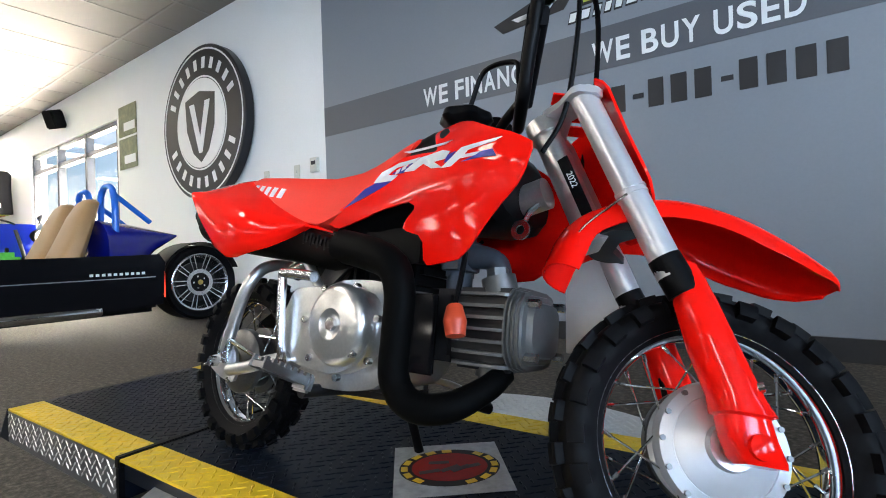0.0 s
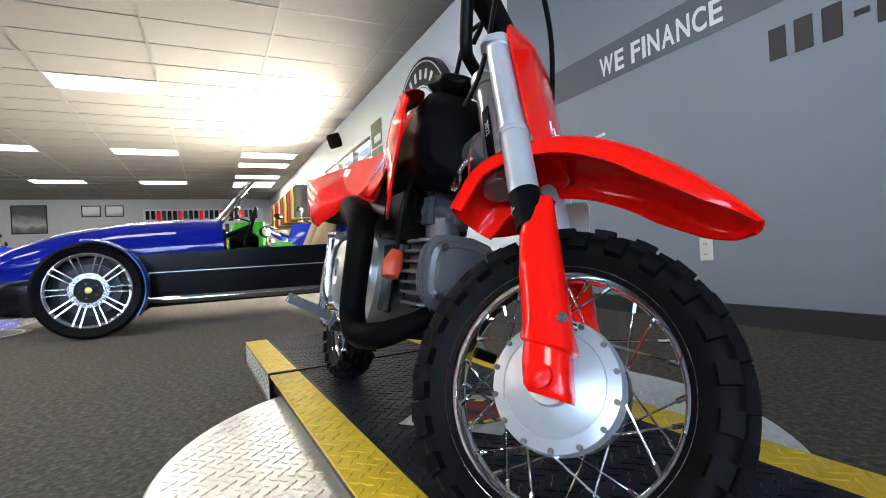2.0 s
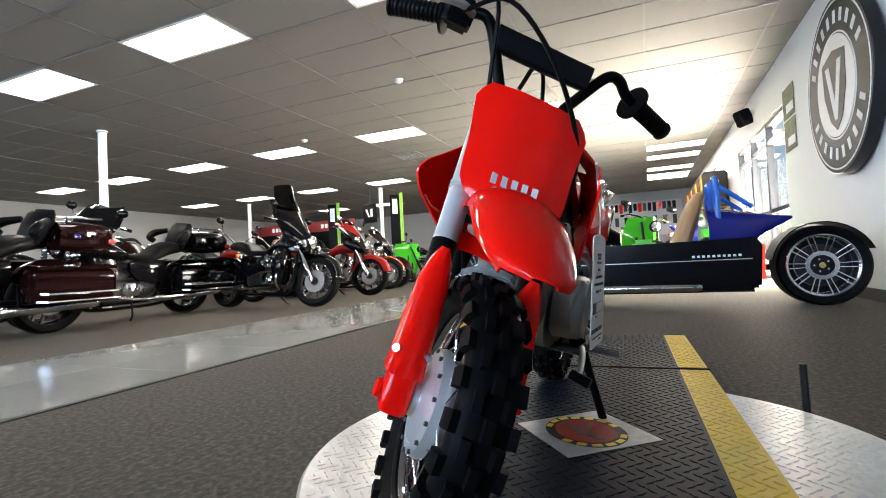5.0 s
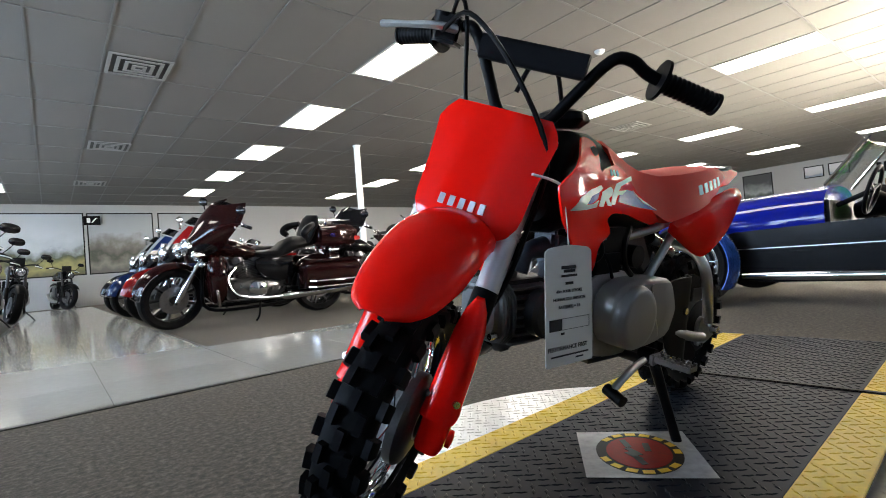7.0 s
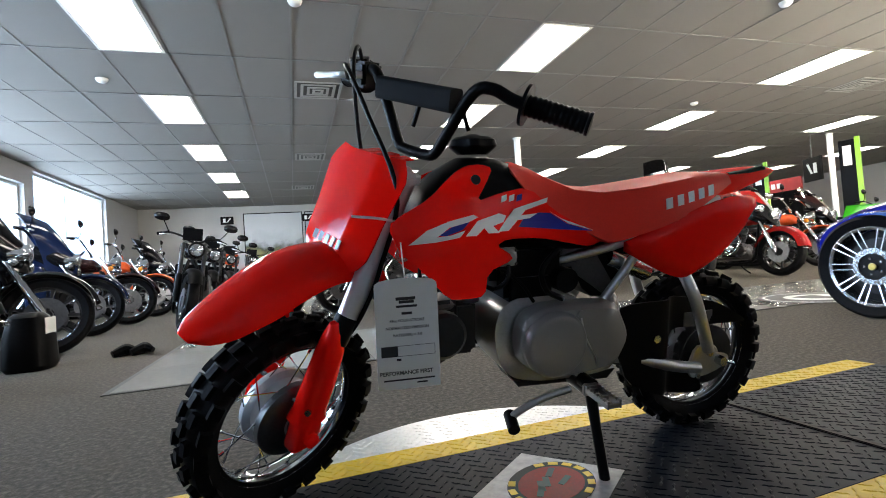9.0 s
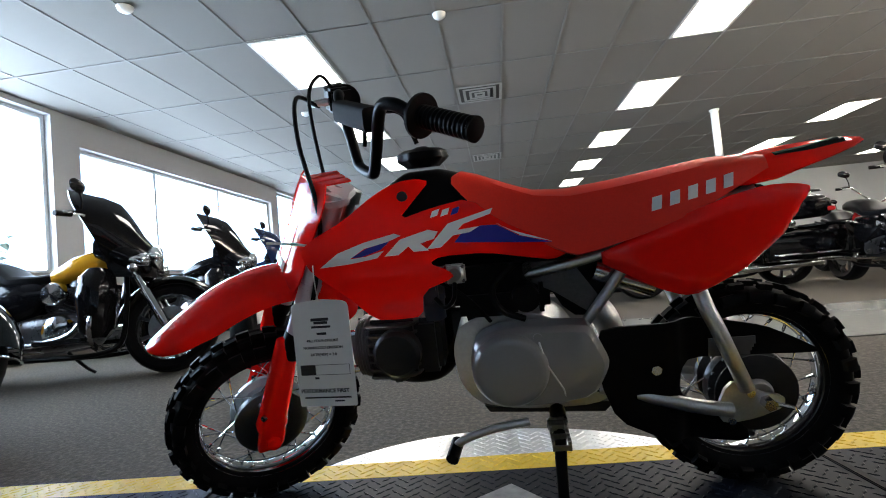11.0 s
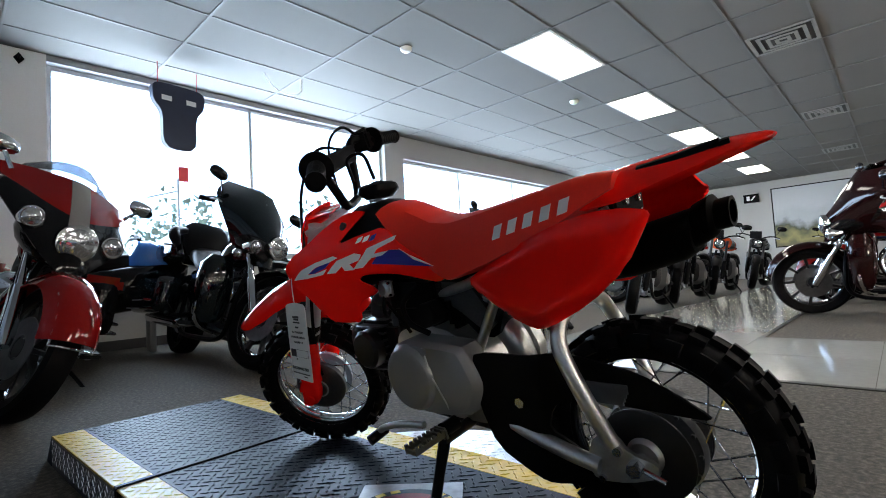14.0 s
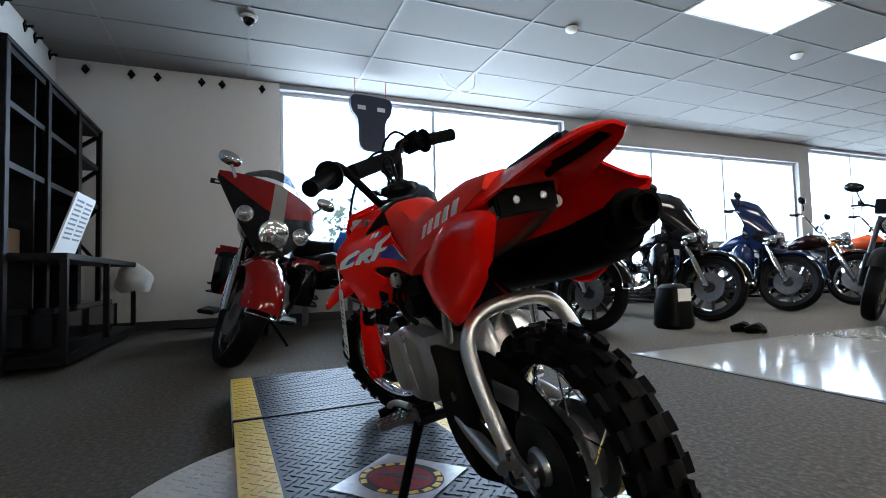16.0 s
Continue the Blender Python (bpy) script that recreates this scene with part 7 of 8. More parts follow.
def motorcycle(label, m, body, accent=None, kind="tourer", steer=12, wire=False, trunk=False, screen=False, bags=True, group="parked motorcycles", engine=None, lean=7, price=False):
    accent = accent or body
    eng = engine or MOTOR
    sport = kind in ("naked", "sport")
    ob = thing("motorcycle", label, "motorcycle", m @ pose(0, 0, 0, -lean, 0, 0), group)
    WB, R, rk = (1.62, 0.325, 30) if not sport else (1.42, 0.31, 25)
    fx, rx = WB / 2, -WB / 2
    rake = radians(rk)
    hz = 0.80 if not sport else 0.82
    hx = fx - (hz - R) * math.tan(rake) - 0.05
    A, D = Vector((hx, 0, hz)), Vector((-math.sin(rake), 0, math.cos(rake)))
    S = Matrix.Translation(A) @ Matrix.Rotation(radians(steer), 4, D) @ Matrix.Translation(-A)

    def turned(bm):
        bmesh.ops.transform(bm, matrix=S, verts=bm.verts)
        return bm

    half = 0.062 if not sport else 0.06
    road_wheel("front_wheel", ob, S @ pose(fx, 0, R), R, half, 9 if not sport else 5, wire)
    road_wheel("rear_wheel", ob, pose(rx, 0, R), R, half + 0.02, 9 if not sport else 5, wire)
    # fork
    for s in (-1, 1):
        top = Vector((fx, s * 0.115, R)) + D * ((hz + 0.12 - R) / math.cos(rake))
        low = Vector((fx, s * 0.115, R - 0.01))
        bm = bmesh.new()
        rod(bm, low + (top - low) * 0.42, top, 0.022, 12)
        part("fork_tube", turned(bm), CHROME if not sport else DARK_METAL, ob, "", True)
        bm = bmesh.new()
        tube(bm, [low, low + (top - low) * 0.1, low + (top - low) * 0.45], [0.026, 0.036, 0.034], 12, soft=False)
        part("fork_slider", turned(bm), CHROME if not sport else BLACK, ob, "", True)
    bm = bmesh.new()
    sheet(bm, [[(p[0] + fx, p[1], p[2] + R) for p in row] for row in (arc_fender(R, 12, 168, 0.12, 0.02, 14, 0.75) if kind == "tourer" else arc_fender(R, 15, 165, 0.085) if not sport else arc_fender(R, 35, 120, 0.07))], 0.006)
    fend = part("front_fender", turned(bm), accent if not sport else BLACK, ob, "glossy mudguard", True)
    if not sport:
        bm = bmesh.new()
        g = [[(p[0] + fx, p[1] * 1.04, p[2] + R) for p in row] for row in arc_fender(R, 8, 60, 0.088, 0.022)]
        tube(bm, [r[-1] for r in g], 0.004, 6, soft=False)
        tube(bm, [r[0] for r in g], 0.004, 6, soft=False)
        tube(bm, [g[0][j] for j in range(9)], 0.005, 6, soft=False)
        part("fender_trim", turned(bm), CHROME, fend, "chrome edge trim")
    # rear
    bm = bmesh.new()
    sheet(bm, [[(p[0] + rx, p[1], p[2] + R) for p in row] for row in (arc_fender(R, 30, 190, 0.115, 0.03) if not sport else arc_fender(R, 70, 150, 0.08, 0.06))], 0.006)
    rf = part("rear_fender", bm, body if not sport else BLACK, ob, "glossy mudguard", True)
    part("tail_light", boxed(rx - R - 0.09, rx - R - 0.03, -0.06, 0.06, R + 0.1, R + 0.17, bevel=0.015) if not sport else boxed(rx - 0.12, rx - 0.05, -0.05, 0.05, 0.78, 0.83, bevel=0.01), TAIL_RED, rf, "red tail lens")
    # frame
    bm = bmesh.new()
    for s in (-1, 1):
        tube(bm, [(hx, s * 0.03, hz - 0.05), (hx + 0.06, s * 0.12, 0.45), (hx + 0.0, s * 0.15, 0.2), (0.0, s * 0.15, 0.17), (rx + 0.35, s * 0.15, 0.22), (rx + 0.3, s * 0.14, 0.5)], 0.019, 8)
        tube(bm, [(rx + 0.45, s * 0.13, 0.34), (rx, s * 0.13, R)], 0.024, 8, soft=False)
    tube(bm, [(hx, 0, hz), (0.1, 0, 0.72), (rx + 0.3, 0, 0.58)], 0.028, 8)
    part("frame", bm, BLACK, ob, "", True)
    # tank and seat
    bm = bmesh.new()
    if not sport:
        loft(bm, [oval(x, 0, z, w, h, 20, 2.3) for x, z, w, h in ((hx - 0.02, 0.80, 0.03, 0.05), (hx - 0.08, 0.83, 0.11, 0.085), (hx - 0.2, 0.835, 0.15, 0.10), (hx - 0.34, 0.81, 0.145, 0.095), (hx - 0.5, 0.76, 0.10, 0.06), (hx - 0.58, 0.73, 0.05, 0.03))])
    else:
        loft(bm, [oval(x, 0, z, w, h, 20, 2.6) for x, z, w, h in ((hx - 0.0, 0.84, 0.05, 0.06), (hx - 0.06, 0.88, 0.13, 0.10), (hx - 0.2, 0.90, 0.16, 0.11), (hx - 0.34, 0.86, 0.12, 0.085), (hx - 0.42, 0.82, 0.08, 0.05))])
    tank = part("fuel_tank", bm, body, ob, "glossy fuel tank", True)
    bm = bmesh.new()
    lathe(bm, [(0, 0.02), (0.03, 0.018), (0.035, 0), (0, 0)], 16, pose(hx - 0.22, 0.0, 0.93 if not sport else 1.0, 90, 0, 0) @ Matrix.Scale(1, 4))
    part("filler_cap", bm, CHROME, tank, "", True)
    bm = bmesh.new()
    if not sport:
        loft(bm, [oval(x, 0, z, w, h, 16, 2.8) for x, z, w, h in ((hx - 0.46, 0.76, 0.07, 0.03), (hx - 0.58, 0.735, 0.15, 0.045), (hx - 0.75, 0.735, 0.18, 0.055), (hx - 0.86, 0.80, 0.175, 0.085), (hx - 0.98, 0.85, 0.16, 0.085), (hx - 1.12, 0.87, 0.14, 0.07), (hx - 1.24, 0.87, 0.10, 0.05))])
    else:
        loft(bm, [oval(x, 0, z, w, h, 16, 2.8) for x, z, w, h in ((hx - 0.38, 0.83, 0.08, 0.03), (hx - 0.55, 0.82, 0.13, 0.04), (hx - 0.72, 0.87, 0.12, 0.04), (hx - 0.92, 0.93, 0.06, 0.03))])
    part("seat", bm, LEATHER, ob, "black leather seat", True)
    if not sport:
        for s in (-1, 1):
            bm = bmesh.new()
            loft(bm, [oval(x, s * 0.12, z, w, h, 14, 3) for x, z, w, h in ((hx - 0.50, 0.64, 0.03, 0.05), (hx - 0.58, 0.60, 0.055, 0.12), (hx - 0.78, 0.57, 0.06, 0.15), (hx - 0.92, 0.60, 0.04, 0.12))])
            part("side_cover", bm, BLACK_GLOSS, ob, "glossy black side cover", True)
    # engine
    bm = bmesh.new()
    if not sport:
        loft(bm, [oval(x, 0, z, w, h, 18, 3) for x, z, w, h in ((0.28, 0.36, 0.08, 0.06), (0.24, 0.36, 0.15, 0.12), (0.0, 0.36, 0.17, 0.14), (-0.22, 0.36, 0.15, 0.13), (-0.36, 0.38, 0.10, 0.09))])
        en = part("engine", bm, eng, ob, "bright V-twin engine", True)
        for k, ang in enumerate((24, -24)):
            M = Matrix.Translation((0.06, 0, 0.44)) @ Matrix.Rotation(radians(ang), 4, "Y")
            bm = bmesh.new()
            zs = [(0.0, 0.062)] + [(0.035 + 0.008 * q, 0.088 if q % 3 else 0.064) for q in range(25)] + [(0.245, 0.08), (0.31, 0.075), (0.325, 0.05)]
            loft(bm, [[M @ Vector(p) for p in oval(0, 0, z, r, r, 16, 3.5, axis="z")] for z, r in zs])
            part("cylinder", bm, eng, en, "finned cylinder", True)
        for s in (-1, 1):
            bm = bmesh.new()
            lathe(bm, [(0.0, 0.05), (0.06, 0.045), (0.1, 0.03), (0.11, 0.0), (0, 0)], 24, pose(-0.02 if s > 0 else 0.1, s * 0.15, 0.36) @ Matrix.Scale(s, 4, (0, 1, 0)))
            part("engine_cover", bm, CHROME, en, "round chrome cover", True)
        bm = bmesh.new()
        lathe(bm, [(0.0, -0.07), (0.07, -0.065), (0.085, -0.04), (0.085, 0), (0, 0)], 24, pose(0.07, -0.14, 0.62))
        part("air_cleaner", bm, CHROME, en, "round chrome air cleaner", True)
        for k in range(2):
            bm = bmesh.new()
            sd = -1 if k == 0 else 1
            tube(bm, [(0.2, sd * 0.12, 0.62), (0.3, sd * 0.17, 0.5), (0.22, sd * 0.19, 0.33), (0.0, sd * 0.2, 0.27), (-0.3, sd * 0.21, 0.26)], 0.024, 10)
            tube(bm, [(-0.28, sd * 0.21, 0.26), (-0.36, sd * 0.215, 0.265), (-0.9, sd * 0.225, 0.29), (rx - 0.32, sd * 0.225, 0.30)], [0.03, 0.045, 0.048, 0.046], 12)
            part("exhaust_pipe", bm, CHROME, ob, "long chrome exhaust", True)
    else:
        loft(bm, [oval(x, 0, z, w, h, 18, 3.5) for x, z, w, h in ((0.30, 0.45, 0.1, 0.08), (0.26, 0.45, 0.19, 0.16), (0.0, 0.44, 0.2, 0.2), (-0.2, 0.42, 0.17, 0.15), (-0.28, 0.4, 0.1, 0.08))])
        en = part("engine", bm, DARK_METAL, ob, "dark engine block", True)
        for s in (-1, 1):
            bm = bmesh.new()
            lathe(bm, [(0.0, 0.04), (0.06, 0.035), (0.09, 0.0), (0, 0)], 20, pose(-0.05, s * 0.18, 0.4) @ Matrix.Scale(s, 4, (0, 1, 0)))
            part("engine_cover", bm, GREY_CASE, en, "", True)
        part("radiator", boxed(0.36, 0.40, -0.17, 0.17, 0.42, 0.72, bevel=0.01), BLACK, ob, "black radiator")
        bm = bmesh.new()
        for y in (-0.12, -0.04, 0.04, 0.12):
            tube(bm, [(0.3, y, 0.5), (0.36, y, 0.36), (0.28, y * 0.8, 0.22), (0.05, y * 0.4 - 0.04, 0.19)], 0.02, 8)
        tube(bm, [(0.05, -0.05, 0.19), (-0.25, -0.15, 0.24), (-0.5, -0.18, 0.4)], [0.03, 0.05, 0.055], 12)
        part("exhaust_pipe", bm, STEEL, ob, "steel exhaust", True)
    # bars, mirrors, levers
    bw = 0.40 if not sport else 0.36
    bz, bx0 = hz + (0.30 if not sport else 0.20), hx - (0.16 if not sport else 0.06)
    bm = bmesh.new()
    tube(bm, [(bx0 - 0.14, -bw, bz), (bx0 - 0.06, -bw * 0.72, bz + 0.03), (bx0 + 0.03, -0.12, hz + 0.2), (bx0 + 0.04, -0.05, hz + 0.16), (bx0 + 0.04, 0.05, hz + 0.16), (bx0 + 0.03, 0.12, hz + 0.2), (bx0 - 0.06, bw * 0.72, bz + 0.03), (bx0 - 0.14, bw, bz)], 0.0125, 8)
    part("handlebar", turned(bm), CHROME if not sport else BLACK, ob, "", True)
    for s in (-1, 1):
        bm = bmesh.new()
        rod(bm, (bx0 - 0.145, s * (bw + 0.01), bz - 0.001), (bx0 - 0.095, s * bw * 0.78, bz + 0.02), 0.019, 10)
        part("grip", turned(bm), BLACK, ob, "", True)
        bm = bmesh.new()
        if kind != "tourer":
            tube(bm, [(bx0 - 0.06, s * bw * 0.72, bz + 0.02), (bx0 - 0.02, s * bw * 0.85, bz + 0.09), (bx0 - 0.02, s * bw * 0.98, bz + 0.17)], 0.006, 6)
        else:
            tube(bm, [(hx - 0.12, s * 0.30, hz + 0.36), (hx - 0.14, s * 0.36, hz + 0.44)], 0.012, 6, soft=False)
        mx, my, mz = (hx - 0.16, 0.38, hz + 0.47) if kind == 'tourer' else (bx0 - 0.035, bw * 1.02, bz + 0.19)
        loft(bm, [oval(mx + q, s * my, mz, w, h, 14, 2.4) for q, w, h in ((0.0, 0.075, 0.042), (0.015, 0.08, 0.047), (0.04, 0.055, 0.03), (0.05, 0.02, 0.012))])
        part("mirror", turned(bm), CHROME if kind == "tourer" else BLACK_GLOSS, ob, "", True)
        bm = bmesh.new()
        tube(bm, [(bx0 - 0.05, s * bw * 0.7, bz + 0.01), (bx0 + 0.0, s * bw * 0.85, bz), (bx0 - 0.03, s * (bw + 0.0), bz - 0.01)], 0.007, 6)
        part("lever", turned(bm), ALU, ob, "", True)
    if price:
        card = part("price_tag", boxed(bx0 - 0.012, bx0 - 0.010, bw * 0.55, bw * 0.55 + 0.11, bz - 0.16, bz - 0.005), CARD, ob, "white paper price tag")
        card.matrix_basis = S.copy()
    # headlight and fairing
    hlx = hx + 0.16
    if kind in ("tourer", "batwing"):
        bm = bmesh.new()
        grid = []
        for i in range(15):
            v = i / 14
            z = hz - 0.10 + 0.60 * v
            q = min(1, v / 0.72)
            if kind == "tourer":
                # a wedge: narrow nose, wide shoulders by the mirrors
                row = []
                for j in range(17):
                    u = j / 8 - 1
                    zb, zt = hz - 0.12 + 0.44 * abs(u) ** 1.4, hz + 0.44 - 0.06 * u * u
                    rise = (zb - hz + 0.12 + (zt - zb) * v) / 0.56
                    row.append((hlx + 0.09 - 0.18 * abs(u) ** 1.8 - 0.36 * max(0, rise) ** 1.6 + 0.03 * math.exp(-((u / 0.22) ** 2)), u * 0.40, zb + (zt - zb) * v))
                grid.append(row)
                continue
            w = 0.13 + 0.21 * q * q * (3 - 2 * q) - 0.13 * max(0, (v - 0.72) / 0.28) ** 1.6
            row = []
            for j in range(17):
                u = j / 16 * 2 - 1
                back = 0.27 * abs(u) ** 2.0
                nose = 0.05 * math.exp(-((v - 0.32) / 0.16) ** 2) * (1 - abs(u)) ** 2
                row.append((hlx + 0.04 - 0.08 * v - 0.20 * v * v - back + nose, u * w, z + 0.05 * abs(u) ** 2 * v))
            grid.append(row)
        if kind == "tourer":
            sheet(bm, grid[8:], 0.012, away=(1, 0, 0))
            part("nose_panel", turned(sheet(bmesh.new(), [[(x + 0.006, y, z) for x, y, z in r[7:10]] for r in grid[5:15]], 0.006, away=(1, 0, 0))), SILVER_P, ob, "silver stripe down the fairing nose", True)
            part("lower_fairing", turned(sheet(bmesh.new(), grid[:9], 0.011, away=(1, 0, 0))), BLACK_GLOSS, ob, "black lower fairing", True)
        else:
            sheet(bm, grid, 0.012, away=(1, 0, 0))
        fr = part("fairing", turned(bm), accent, ob, "glossy batwing fairing", True)
        bm = bmesh.new()
        loft(bm, [oval(hlx + x, 0, hz + z, w, h, 20, 2.6) for x, z, w, h in ((-0.34, 0.13, 0.16, 0.09), (-0.22, 0.10, 0.18, 0.12), (-0.08, 0.03, 0.16, 0.10), (0.0, 0.0, 0.15, 0.075), (0.015, 0.0, 0.10, 0.04))])
        part("inner_cowl", turned(bm), BLACK_GLOSS, fr, "black inner cowl round the lamps", True)
        bm = bmesh.new()
        grid = []
        for i in range(7):
            v = i / 6
            hgt = 0.42 if screen else 0.08
            z = hz + 0.47 + hgt * v
            w = (0.24 if not screen else 0.25) * (1 - 0.25 * v * v)
            grid.append([(hlx - 0.235 - (0.10 + 0.06 * screen) * v - 0.16 * abs(u) ** 2.2, u * w, z - 0.06 * abs(u) ** 2.5) for u in [q / 8 * 2 - 1 for q in range(9)]])
        scr = part("windscreen", turned(sheet(bmesh.new(), grid, 0.004, away=(1, 0, 0))), SCREEN, ob, "curved clear windscreen", True)
        scr.visible_shadow = False
        bm.free()
    big = kind == "tourer"
    for dy, rr, nm in ((0.0, 0.098 if big else 0.088, "headlight"), (-0.2 if big else -0.185, 0.055 if big else 0.05, "spot_lamp"), (0.2 if big else 0.185, 0.06 if big else 0.05, "spot_lamp")):
        if sport and dy:
            continue
        if kind == "cruiser" and dy and not bags:
            continue
        bm = bmesh.new()
        zz = hz + 0.06 if not dy else hz + 0.0
        xx = hlx + 0.035 if not dy else hlx + 0.02
        if big:
            zz, xx = (hz + 0.07, hlx + 0.06) if not dy else (hz + 0.13, hlx - 0.03)
        M = pose(xx, dy, zz, 0, 0, -90)
        lathe(bm, [(0, -0.10), (rr * 0.6, -0.09), (rr, -0.02), (rr, 0.012), (rr * 0.9, 0.018)], 24, M)
        hl = part(nm, turned(bm), CHROME if not sport else BLACK, ob, "round chrome lamp shell", True)
        bm = bmesh.new()
        lathe(bm, [(rr * 0.9, 0.012), (rr * 0.6, 0.026), (0, 0.032)], 24, M)
        part("lens", turned(bm), LENS, hl, "clear faceted lens", True)
    if not sport and not big:
        for s in (-1, 1):
            bm = bmesh.new()
            bmesh.ops.create_uvsphere(bm, u_segments=12, v_segments=8, radius=0.032)
            bmesh.ops.translate(bm, verts=bm.verts, vec=(hlx - 0.02, s * 0.27, hz - 0.08))
            part("turn_signal", turned(bm), AMBER if kind == "cruiser" else LENS, ob, "round turn signal", True)
    if kind == "sport":
        bm = bmesh.new()
        grid = []
        for i in range(9):
            v = i / 8
            row = []
            for j in range(15):
                u = j / 14 * 2 - 1
                x = hx + 0.28 - 0.55 * abs(u) - 0.25 * (1 - v) * abs(u) - 0.1 * v
                row.append((x, math.copysign(0.26 * abs(u) ** 0.6 * (0.75 + 0.25 * math.sin(v * 3)), u), 0.28 + 0.75 * v))
            grid.append(row)
        part("fairing", sheet(bm, grid, 0.008, away=(1, 0, 0)), body, ob, "full sport fairing", True)
        bm = bmesh.new()
        loft(bm, [oval(x, 0, z, w, h, 14, 2.6) for x, z, w, h in ((rx + 0.35, 0.80, 0.12, 0.05), (rx + 0.1, 0.88, 0.1, 0.05), (rx - 0.1, 0.95, 0.04, 0.025))])
        part("tail_cowl", bm, body, ob, "", True)
    if kind == "naked":
        part("number_screen", boxed(hlx - 0.02, hlx + 0.0, -0.1, 0.1, hz + 0.16, hz + 0.3, bevel=0.005), BLACK, ob, "small black fly screen")
        bm = bmesh.new()
        loft(bm, [oval(x, 0, z, w, h, 14, 2.6) for x, z, w, h in ((rx + 0.4, 0.79, 0.11, 0.04), (rx + 0.15, 0.86, 0.09, 0.04), (rx - 0.05, 0.92, 0.03, 0.02))])
        part("tail_cowl", bm, body, ob, "", True)
    # luggage
    if bags and not sport:
        for s in (-1, 1):
            bm = bmesh.new()
            loft(bm, [oval(x, s * 0.285, z, w, h, 18, 4.5) for x, z, w, h in ((rx + 0.34, 0.50, 0.04, 0.10), (rx + 0.30, 0.49, 0.10, 0.15), (rx - 0.05, 0.485, 0.115, 0.165), (rx - 0.36, 0.48, 0.115, 0.16), (rx - 0.42, 0.48, 0.06, 0.11))])
            if kind == "tourer":
                bmesh.ops.transform(bm, matrix=Matrix.Translation((0, s * 0.325, 0.53)) @ Matrix.Diagonal((1, 1.1, 1.25, 1)) @ Matrix.Translation((0, -s * 0.285, -0.485)), verts=bm.verts)
            bag = part("saddlebag", bm, BLACK_GLOSS if kind == "tourer" else body, ob, "hard glossy saddlebag", True)
            bm = bmesh.new()
            gy = 0.47 if kind == "tourer" else 0.425
            for z in (0.36, 0.43):
                tube(bm, [(rx + 0.3, s * 0.33, z), (rx + 0.22, s * gy, z), (rx - 0.4, s * gy, z), (rx - 0.46, s * 0.34, z)], 0.011, 6, soft=False)
            part("guard_rail", bm, CHROME, bag, "chrome guard rails", True)
            part("lid", boxed(rx - 0.41, rx + 0.30, s * (0.195 if kind == "tourer" else 0.18), s * (0.456 if kind == "tourer" else 0.405), 0.655 if kind == "tourer" else 0.645, 0.775 if kind == "tourer" else 0.675, bevel=0.03 if kind == "tourer" else 0.012), accent, bag, "")
    if trunk:
        bm = bmesh.new()
        loft(bm, [oval(x, 0, z, w, h, 20, 4.5) for x, z, w, h in ((rx + 0.10, 0.93, 0.20, 0.09), (rx + 0.06, 0.94, 0.27, 0.135), (rx - 0.12, 0.94, 0.29, 0.145), (rx - 0.36, 0.94, 0.28, 0.135), (rx - 0.44, 0.93, 0.22, 0.10))])
        tr = part("tour_trunk", bm, body, ob, "large hard rear trunk", True)
        bm = bmesh.new()
        loft(bm, [[(rx + x + px, py, z) for px, py in [(math.cos(a) * d, math.sin(a) * w) for a in [2 * math.pi * k / 16 for k in range(16)]]] for x, z, d, w in ((0.18, 0.86, 0.05, 0.16), (0.15, 0.95, 0.075, 0.20), (0.11, 1.05, 0.08, 0.21), (0.08, 1.14, 0.07, 0.19), (0.06, 1.185, 0.04, 0.14))])
        part("backrest", bm, LEATHER, tr, "padded passenger backrest", True)
        for s in (-1, 1):
            bm = bmesh.new()
            tube(bm, [(rx + 0.14, s * 0.20, 1.08), (rx + 0.24, s * 0.31, 1.04), (rx + 0.30, s * 0.32, 0.98), (rx + 0.26, s * 0.28, 0.93)], [0.03, 0.045, 0.045, 0.03], 10)
            part("armrest", bm, LEATHER, tr, "padded armrest", True)
            part("trunk_lamp", boxed(rx - 0.455, rx - 0.36, s * 0.12, s * 0.275, 0.88, 0.93, bevel=0.01), TAIL_RED, tr, "red tail lens")
        bm = bmesh.new()
        tube(bm, [(rx - 0.02, -0.2, 1.07), (rx - 0.04, -0.2, 1.12), (rx - 0.33, -0.2, 1.12), (rx - 0.38, 0, 1.12), (rx - 0.33, 0.2, 1.12), (rx - 0.04, 0.2, 1.12), (rx - 0.02, 0.2, 1.07)], 0.011, 6)
        part("luggage_rack", bm, CHROME, tr, "chrome luggage rack", True)
        part("latch", boxed(rx - 0.30, rx - 0.24, -0.297, -0.288, 0.93, 0.97, bevel=0.002), CHROME, tr, "chrome latch")
        part("latch", boxed(rx - 0.10, rx - 0.04, 0.288, 0.297, 0.93, 0.97, bevel=0.002), CHROME, tr, "chrome latch")
    if not sport:
        for s in (-1, 1):
            bm = bmesh.new()
            tube(bm, [(0.42, s * 0.06, 0.62), (0.46, s * 0.22, 0.56), (0.45, s * 0.34, 0.42), (0.42, s * 0.30, 0.27), (0.36, s * 0.1, 0.2)], 0.017, 8)
            if kind == "tourer":
                bm.free()
            else:
                part("crash_bar", bm, CHROME, ob, "chrome engine guard", True)
            part("footboard", boxed(0.05, 0.38, s * 0.22, s * 0.33, 0.255, 0.285, bevel=0.008), BLACK, ob, "black footboard")
